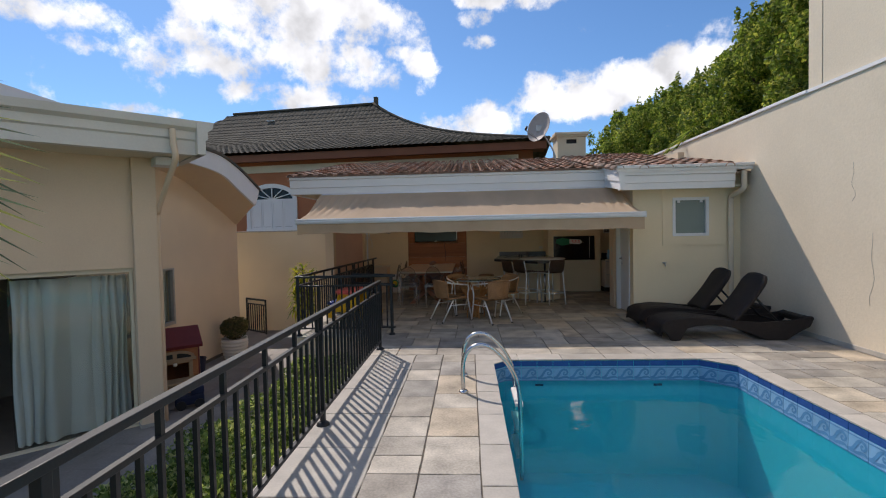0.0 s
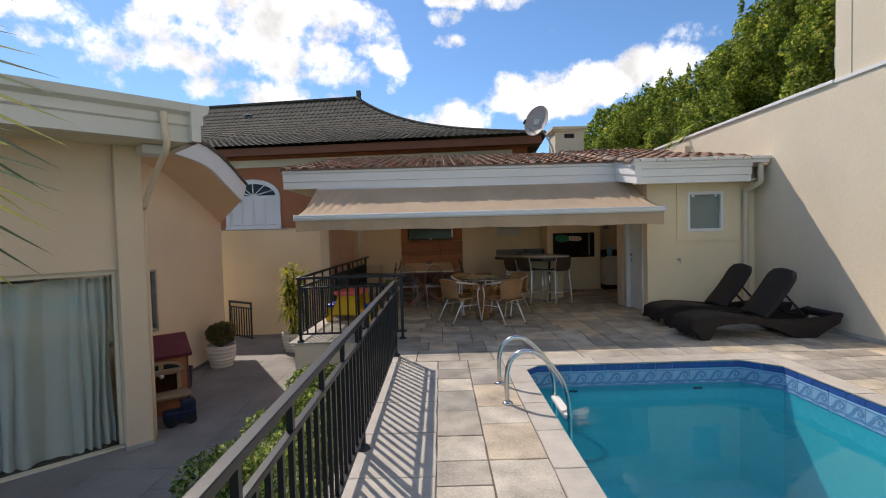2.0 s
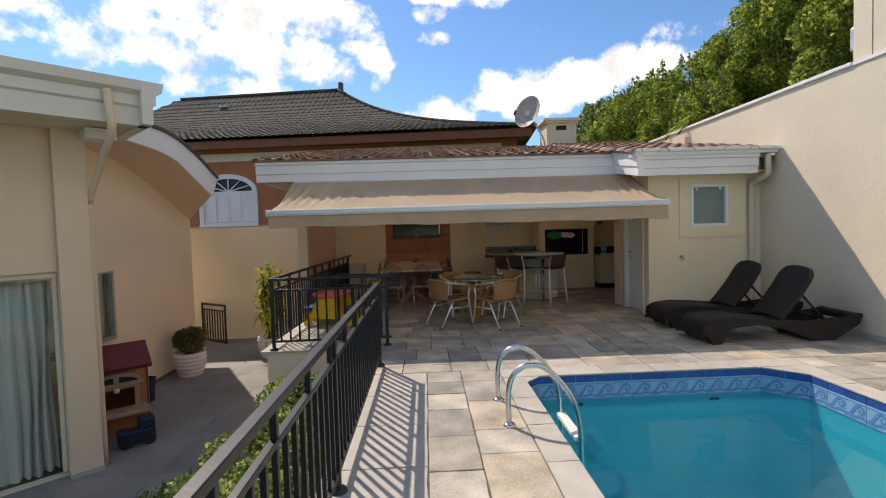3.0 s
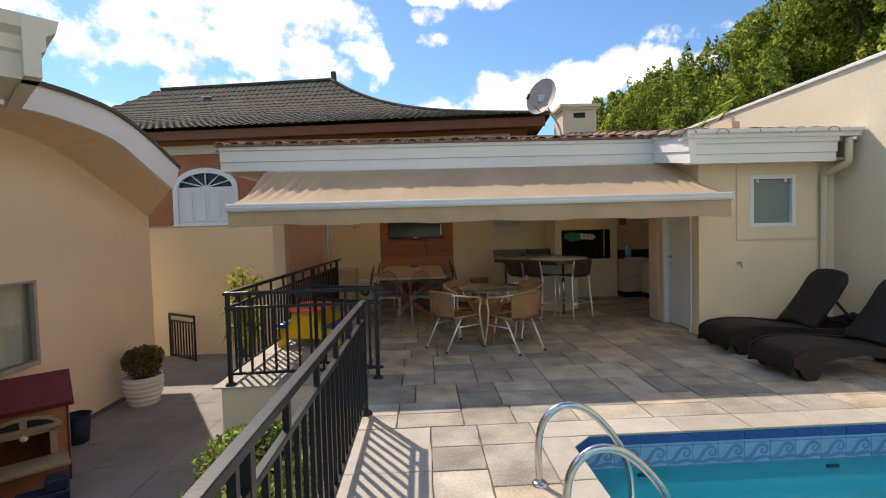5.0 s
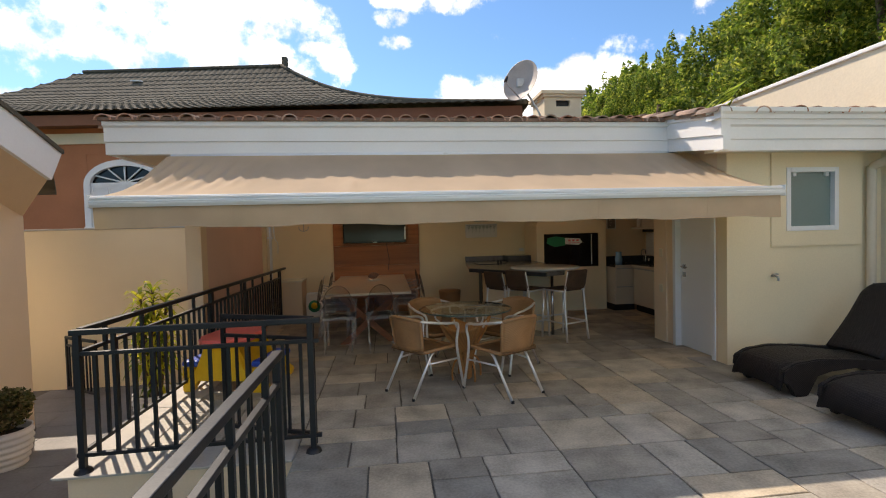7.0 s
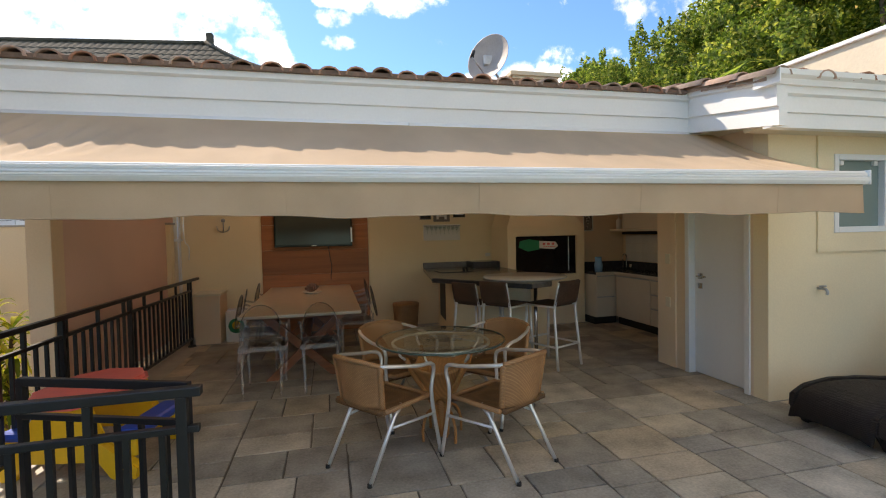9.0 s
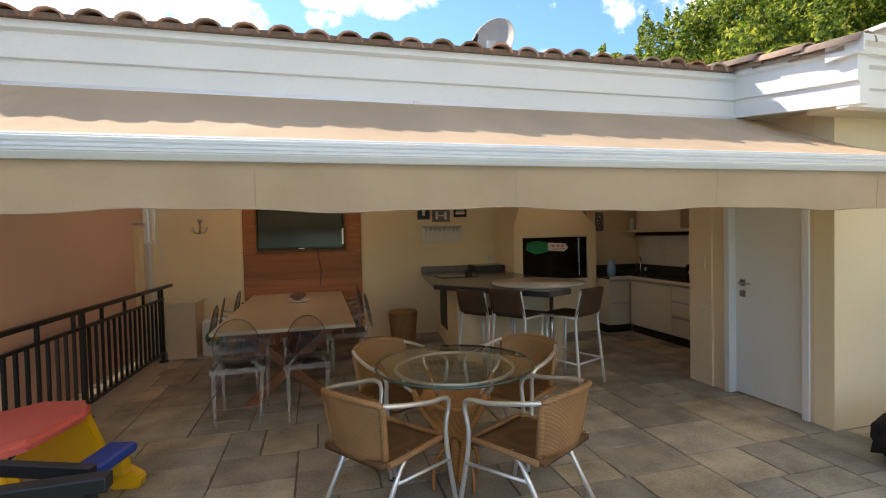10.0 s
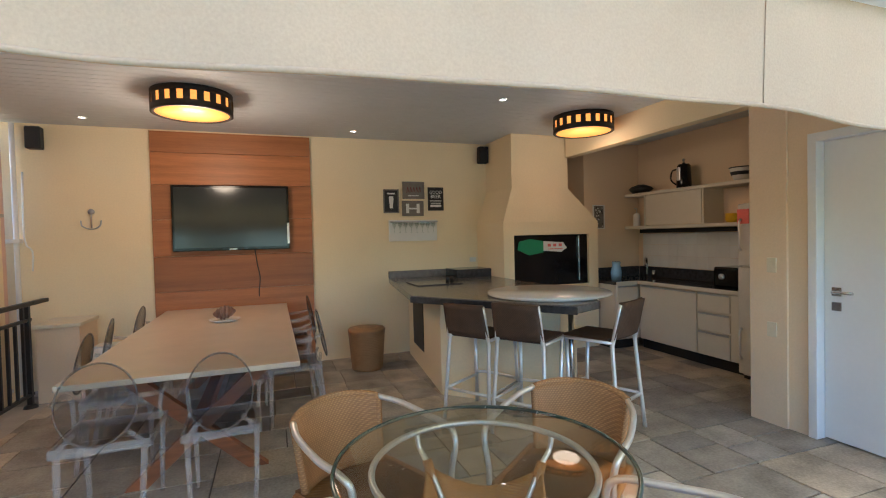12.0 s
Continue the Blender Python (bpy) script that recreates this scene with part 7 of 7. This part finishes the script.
for s in (-1, 1):
    part("bench", B((0.40 if s > 0 else -0.33) - 0.09, (0.40 if s > 0 else -0.33) + 0.09, -0.32, 0.26, 0.225, 0.285, 0.028), BLUE_P, toy)
    part("bench_stay", B(min(s * 0.30, s * 0.44), max(s * 0.30, s * 0.44), -0.28, -0.20, 0.11, 0.225, 0.015), YELLOW_P, toy)
    part("bench_stay", B(min(s * 0.30, s * 0.44), max(s * 0.30, s * 0.44), 0.18, 0.26, 0.11, 0.225, 0.015), YELLOW_P, toy)

# ---- toy house ----
ph = thing("toy_playhouse", pose(-5.03, 7.70, PATIO_Z, 0, 0, 40), "brown plastic toy house with a maroon roof and an open door", "playhouse")
w, d, h = 0.35, 0.32, 0.82
for a in ((-w, w, d - 0.03, d, 0.0, h), (-w, -w + 0.03, -d, d - 0.03, 0, h), (w - 0.03, w, -d, d - 0.03, 0, h), (-w + 0.03, -0.22, -d, -d + 0.03, 0, h),
          (0.22, w - 0.03, -d, -d + 0.03, 0, h), (-0.22, 0.22, -d, -d + 0.03, 0.58, h), (-0.22, 0.22, -d, -d + 0.03, 0, 0.16)):
    part("wall_panel", B(*a), TOY_TAN, ph)
for a in (-w, w - 0.03):
    part("gable", P([(-d, h), (d, h), (0, h + 0.22)], "x", a, a + 0.03), TOY_TAN, ph)
for s in (-1, 1):
    bm = bmesh.new()
    prism(bm, [(s * (d + 0.05), h - 0.02), (0.0, h + 0.235), (0.0, h + 0.29), (s * (d + 0.07), h + 0.03)], "x", -w - 0.06, w + 0.06)
    part("roof_slope", bm, MAROON, ph)
bm = bmesh.new()
for a in ((-0.26, -0.20, 0.14, 0.62), (0.20, 0.26, 0.14, 0.62), (-0.26, 0.26, 0.56, 0.62)):
    box(bm, a[0], a[1], -d - 0.02, -d, a[2], a[3], 0.006)
part("door_frame", bm, TOY_BEIGE, ph)
bm = bmesh.new()
for k in range(8):
    p0, p1 = math.pi * k / 8, math.pi * (k + 1) / 8
    prism(bm, [(0.30 * math.cos(p0), 0.64 + 0.13 * math.sin(p0)), (0.25 * math.cos(p0), 0.64 + 0.09 * math.sin(p0)), (0.25 * math.cos(p1), 0.64 + 0.09 * math.sin(p1)), (0.30 * math.cos(p1), 0.64 + 0.13 * math.sin(p1))], "y", -d - 0.035, -d)
box(bm, -0.31, 0.31, -d - 0.04, -d, 0.60, 0.645, 0.005)
box(bm, -0.03, 0.03, -d - 0.03, -d, 0.645, 0.74, 0.003)
part("arch_trim", bm, TOY_BEIGE, ph)
part("arch_window", P([(0.25 * math.cos(math.pi * k / 8), 0.645 + 0.085 * math.sin(math.pi * k / 8)) for k in range(9)], "y", -d - 0.006, -d - 0.001), BLACK_MATT, ph)
part("lamp_knob", L([(0.0, 0.06), (0.03, 0.05), (0.035, 0.02), (0.02, 0.0), (0.0, 0.0)], n=10, centre=(0.0, -d - 0.02, 0.52)), POT, ph)
for x in (-0.29, 0.285):
    for k in range(4):
        part("brick_panel", B(x - 0.05, x + 0.05, -d - 0.008, -d, 0.17 + 0.105 * k, 0.268 + 0.105 * k, 0.004), TOY_TAN, ph)
for k in range(5):
    part("plank", B(w, w + 0.01, -d + 0.02 + 0.125 * k, -d + 0.135 + 0.125 * k, 0.05, h, 0.004), TOY_TAN, ph)
part("corner_post", B(w - 0.004, w + 0.014, -d - 0.014, -d + 0.006, 0.0, h + 0.01, 0.004), MAROON, ph)
part("edge_board", B(w + 0.010, w + 0.022, -d + 0.008, -d + 0.09, 0.0, h, 0.004), TOY_BEIGE, ph)
part("counter", B(-0.38, 0.34, -d - 0.32, -d - 0.0, 0.27, 0.32, 0.014), TOY_BEIGE, ph)
part("apron", B(-0.30, 0.30, -d - 0.12, -d, 0.0, 0.27, 0.01), TOY_TAN, ph)
ty = thing("toy_truck", pose(-4.35, 7.05, PATIO_Z, 0, 0, 35), "dark navy plastic toy on the patio", "toy")
part("body", B(-0.20, 0.20, -0.10, 0.10, 0.06, 0.20, 0.02), NAVY_P, ty)
part("cab", B(0.02, 0.20, -0.09, 0.09, 0.20, 0.32, 0.02), NAVY_P, ty)
for x in (-0.12, 0.13):
    for y in (-0.12, 0.09):
        part("wheel", T([(x, y, 0.07), (x, y + 0.03, 0.07)], 0.07, 12), BLACK_MATT, ty)

bin_ = thing("patio_bin", pose(-5.14, 8.62, PATIO_Z), "dark navy plastic bucket standing on the slate patio", "bucket")
part("body", L([(0.0, 0.0), (0.115, 0.0), (0.122, 0.02), (0.148, 0.34), (0.140, 0.34), (0.112, 0.03), (0.0, 0.02)], n=26), NAVY_P, bin_)
part("rim", T([(0.150 * math.cos(k * 0.2417), 0.150 * math.sin(k * 0.2417), 0.345) for k in range(26)], 0.010, 6, closed=True), NAVY_P, bin_)

# ---- potted plants ----
def ribbed_pot(parent, r, h):
    prof = [(0.0, 0.0), (r * 0.72, 0.0)]
    n = 30
    for k in range(n + 1):
        z = h * k / n
        prof.append((r * (0.72 + 0.26 * math.sin(math.pi * 0.62 * k / n)) + 0.012 * (math.sin(2 * math.pi * k / 5)), z))
    prof += [(r * 0.98, h + 0.01), (r * 0.88, h), (r * 0.85, h - 0.08), (0.0, h - 0.08)]
    part("pot", L(prof, n=36), POT, parent, "white ribbed round pot")
    part("soil", L([(0.0, h - 0.07), (r * 0.84, h - 0.075)], n=24), SOIL, parent)


sh = thing("potted_shrub", pose(-5.10, 9.98, PATIO_Z), "round clipped shrub in a white ribbed pot", "plant")
ribbed_pot(sh, 0.275, 0.43)
part("stem", T([(0, 0, 0.34), (0.02, 0, 0.60)], 0.025, 6), BARK, sh)
ob = new("foliage", leaf_mesh("shrub_leaves", [(0, 0, 0.65, 0.27, 0.27, 0.23), (0.1, 0.05, 0.72, 0.17, 0.17, 0.15), (-0.11, 0, 0.68, 0.17, 0.17, 0.16)], 3000, 0.034, LEAF_DARK, 21, long=1.3, droop=-0.3))
ob.parent = sh
dr2 = thing("potted_dracaena", pose(-3.95, 11.1, PATIO_Z), "tall leafy plant with yellowish tips in a white pot", "plant")
ribbed_pot(dr2, 0.30, 0.42)
DRAC = material("dracaena_leaf", (0.14, 0.20, 0.04), 0.75, spec=0.12, vary=0.25, scale=8, bump=0.0, per_island=0.3, tint=[(0.14, 0.20, 0.03), (0.26, 0.28, 0.04), (0.46, 0.42, 0.06), (0.09, 0.14, 0.02), (0.36, 0.36, 0.05)], through_light=0.4)
for i, (x, y, z) in enumerate(((0, 0, 1.85), (0.20, 0.05, 1.70), (-0.18, -0.05, 1.75), (0.05, -0.16, 1.35), (-0.08, 0.12, 1.5), (0.24, -0.10, 1.15), (-0.2, -0.1, 1.2), (0.02, -0.1, 0.9))):
    x, y = x * 0.8, y * 0.8
    part("cane", T([(x * 0.3, y * 0.3, 0.34), (x, y, z)], 0.018, 6), BARK, dr2)
    bm = bmesh.new()
    for k in range(34):
        a = k * 2.399 + i
        arching_leaf(bm, (x, y, z - 0.012 * k), (math.cos(a), math.sin(a)), 0.22 + 0.05 * math.sin(k), 0.055, 0.16 - 0.004 * k, 0.05 + 0.007 * k)
    part("leaf_head", bm, DRAC, dr2)

# ---- on the roof ----
dish = thing("satellite_dish", pose(2.35, 13.1, roof_z(13.1)), "grey satellite dish on a bent arm above the roof", "satellite dish")
DM = pose(-0.40, -0.05, 0.92, 74, 0, -48)
bm = bmesh.new()
lathe(bm, [(0.0, -0.09), (0.10, -0.085), (0.22, -0.055), (0.32, -0.015), (0.37, 0.015), (0.375, 0.025), (0.365, 0.022), (0.31, -0.003), (0.2, -0.04), (0.0, -0.075)], n=36, sy=1.12)
bmesh.ops.transform(bm, matrix=DM, verts=bm.verts)
part("reflector", bm, DISH, dish)
part("arm", T(smooth_path([(0.05, 0, -0.05), (0.0, 0, 0.25), (-0.2, 0.02, 0.62), (-0.36, 0.03, 0.86)], 4), 0.022, 8), GREY_METAL, dish)
e = DM @ Vector((0, -0.34, 0.0))
f2 = DM @ Vector((0.02, -0.30, 0.50))
part("feed_arm", T([e, f2], 0.012, 6), GREY_METAL, dish)
part("feed_horn", T([f2, f2 + (DM @ Vector((0, 0.1, 0.4)) - f2).normalized() * 0.12], 0.03, 10), BLACK_MATT, dish)
part("back_bracket", B(-0.46, -0.30, -0.02, 0.06, 0.82, 0.98, 0.01), GREY_METAL, dish)
chim = thing("chimney", pose(2.86, 13.62, 0), "cream masonry chimney with a smoke slot and a stepped cap", "chimney")
bm = bmesh.new()
zb, zt = roof_z(13.0) - 0.1, 4.16
for a in ((-0.38, -0.14, -0.36, 0.36, zb, zt), (0.14, 0.38, -0.36, 0.36, zb, zt), (-0.14, 0.14, -0.36, 0.36, zb, 3.98), (-0.14, 0.14, -0.36, 0.36, 4.10, zt)):
    box(bm, *a)
part("shaft", bm, CREAM_PALE, chim)
part("slot", B(-0.14, 0.14, -0.30, 0.30, 3.98, 4.10), BLACK_MATT, chim)
bm = bmesh.new()
box(bm, -0.42, 0.42, -0.40, 0.40, zt, zt + 0.05, 0.006)
box(bm, -0.46, 0.46, -0.44, 0.44, zt + 0.05, zt + 0.12, 0.006)
part("cap", bm, CREAM_PALE, chim)
fl = thing("flood_light", pose(SIDE_X + 0.36, 7.3, 3.95), "grey flood light on the tall wall's corner", "lamp")
part("housing", B(-0.10, 0.10, -0.02, 0.20, -0.16, 0.16, 0.02), GREY_METAL, fl)
part("bracket", B(-0.03, 0.03, -0.14, -0.02, -0.03, 0.03), GREY_METAL, fl)


# ---- paving stones, last ----
def split(x0, x1, y0, y1, rs, big, out_list):
    """Cut a rectangle into slabs of uneven size."""
    w, h = x1 - x0, y1 - y0
    if w <= big and h <= big * 0.85 or min(w, h) < 0.30 and max(w, h) < big * 1.5:
        out_list.append((x0, x1, y0, y1))
        return
    if w / big > h / (big * 0.85):
        c = x0 + w * rs.uniform(0.38, 0.62)
        split(x0, c, y0, y1, rs, big, out_list), split(c, x1, y0, y1, rs, big, out_list)
    else:
        c = y0 + h * rs.uniform(0.38, 0.62)
        split(x0, x1, y0, c, rs, big, out_list), split(x0, x1, c, y1, rs, big, out_list)


def slab_mesh(name, mat, seed):
    """A unit slab with softened, slightly ragged edges, 1 x 1, to be scaled."""
    rs = random.Random(seed)
    bm = bmesh.new()
    n = 12
    ring = []
    for k in range(n):
        side, t = divmod(k, 3)
        t = t / 3
        p = [(-0.5 + t, -0.5), (0.5, -0.5 + t), (0.5 - t, 0.5), (-0.5, 0.5 - t)][side]
        j = 0.010 if t else 0.0
        ring.append((p[0] + rs.uniform(-j, j), p[1] + rs.uniform(-j, j)))
    lo = [bm.verts.new((x, y, -0.014)) for x, y in ring]
    hi = [bm.verts.new((x, y, -0.0025)) for x, y in ring]
    tp = [bm.verts.new((x * 0.978, y * 0.978, rs.uniform(-0.0008, 0.0008))) for x, y in ring]
    for a, b in ((lo, hi), (hi, tp)):
        for k in range(n):
            bm.faces.new((a[k], a[(k + 1) % n], b[(k + 1) % n], b[k]))
    bm.faces.new(tp)
    return mesh_of(name, bm, mat)


rs = random.Random(11)
slabs = []
for x0, x1, y0, y1 in ((-1.38, 4.9, 6.22, 10.25), (-2.5, -1.38, 7.8, 10.25), (-2.86, 2.98, 10.25, 13.5), (2.98, 4.4, 10.25, 13.0), (3.315, 4.88, 0.6, 6.22), (-0.72, 0.055, -4.0, 0.6), (3.315, 4.88, -4.0, 0.6)):
    split(x0, x1, y0, y1, rs, 0.54 if y0 < 6 else 0.62, slabs)
# two uneven columns of slabs along the pool
for x0, x1, ys2 in ((-0.72, -0.36, (0.6, 1.2, 1.75, 2.3, 2.72, 3.11, 3.375, 3.70, 4.10, 4.615, 5.14, 5.53, 5.87, 6.22)), (-0.36, 0.055, (0.6, 1.3, 1.9, 2.45, 3.11, 3.70, 4.31, 4.70, 5.32, 5.87, 6.22))):
    for y0, y1 in zip(ys2, ys2[1:]):
        slabs.append((x0, x1, y0, y1))
near_meshes = [slab_mesh("paving_slab", STONE, s) for s in range(5)]
near, rest = [], []
for r in slabs:
    cx, cy = (r[0] + r[1]) / 2, (r[2] + r[3]) / 2
    (near if (cx < 3.2 and 0.6 < cy < 10.4) or cy > 5.6 and cy < 9 else rest).append(r)
for i, (x0, x1, y0, y1) in enumerate(near[:300]):
    ob = new("paving_slab", near_meshes[i % 5])
    ob.parent = deck
    ob.matrix_world = pose((x0 + x1) / 2, (y0 + y1) / 2, rs.uniform(-0.0015, 0.0015)) @ Matrix.Diagonal((x1 - x0 - 0.013, y1 - y0 - 0.013, 1, 1))
rest += near[300:]
bm = bmesh.new()
for x0, x1, y0, y1 in rest:
    box(bm, x0 + 0.005, x1 - 0.005, y0 + 0.005, y1 - 0.005, -0.014, rs.uniform(-0.001, 0.001))
tagged(part("far_slabs", bm, STONE_FAR, deck), kind="stuff")

# coping round the pool and pale edging under the railing
cope = [slab_mesh("coping_slab", COPING, 40 + s) for s in range(3)]
pale = [slab_mesh("edging_slab", PALE_STONE, 50 + s) for s in range(3)]


def run_of(name, meshes, x0, x1, y0, y1, step, along):
    n = max(1, round(((x1 - x0) if along == "x" else (y1 - y0)) / step))
    for k in range(n):
        if along == "x":
            a = (x0 + (x1 - x0) * k / n, x0 + (x1 - x0) * (k + 1) / n, y0, y1)
        else:
            a = (x0, x1, y0 + (y1 - y0) * k / n, y0 + (y1 - y0) * (k + 1) / n)
        ob = new(name, meshes[k % 3])
        ob.parent = deck
        ob.matrix_world = pose((a[0] + a[1]) / 2, (a[2] + a[3]) / 2, 0.001) @ Matrix.Diagonal((a[1] - a[0] - 0.008, a[3] - a[2] - 0.008, 1, 1))


run_of("coping_slab", cope, 0.055, 0.285, -3.0, 5.945, 0.60, "y")
run_of("coping_slab", cope, 3.085, 3.315, -3.0, 5.945, 0.60, "y")
run_of("coping_slab", cope, 0.055, 3.315, 5.945, 6.22, 0.58, "x")
bm = bmesh.new()
prism(bm, [(PX1 + 0.02, PY1 - CH - 0.02), (PX1 + 0.02, PY1 + 0.02), (PX1 - CH - 0.02, PY1 + 0.02), (PX1 - CH + 0.0, PY1 - 0.012), (PX1 - 0.012, PY1 - CH + 0.0)], "z", -0.014, -0.004)
part("corner_slab", bm, COPING, deck)
bm = bmesh.new()
prism(bm, [(PX0 - 0.02, PY1 + 0.02), (PX0 - 0.02, PY1 - 0.18), (PX0 + 0.012, PY1 - 0.17), (PX0 + 0.17, PY1 - 0.012), (PX0 + 0.18, PY1 + 0.02)], "z", -0.014, -0.004)
part("corner_slab", bm, COPING, deck)
run_of("edging_slab", pale, -1.40, -0.72, -4.0, 6.22, 0.68, "y")
run_of("edging_slab", pale, -2.92, -1.38, 7.40, 7.80, 0.72, "x")
run_of("edging_slab", pale, -2.92, -2.5, 7.80, 13.0, 0.8, "y")

# patio flags
flags = []
split(-6.5, -1.36, 1.5, 12.9, rs, 1.15, flags)
flag_me = [slab_mesh("patio_slab", PATIO, 60 + s) for s in range(3)]
for i, (x0, x1, y0, y1) in enumerate(flags):
    ob = new("patio_slab", flag_me[i % 3])
    ob.parent = patio
    ob.matrix_world = pose((x0 + x1) / 2, (y0 + y1) / 2, PATIO_Z) @ Matrix.Diagonal((x1 - x0 - 0.004, y1 - y0 - 0.004, 1, 1))
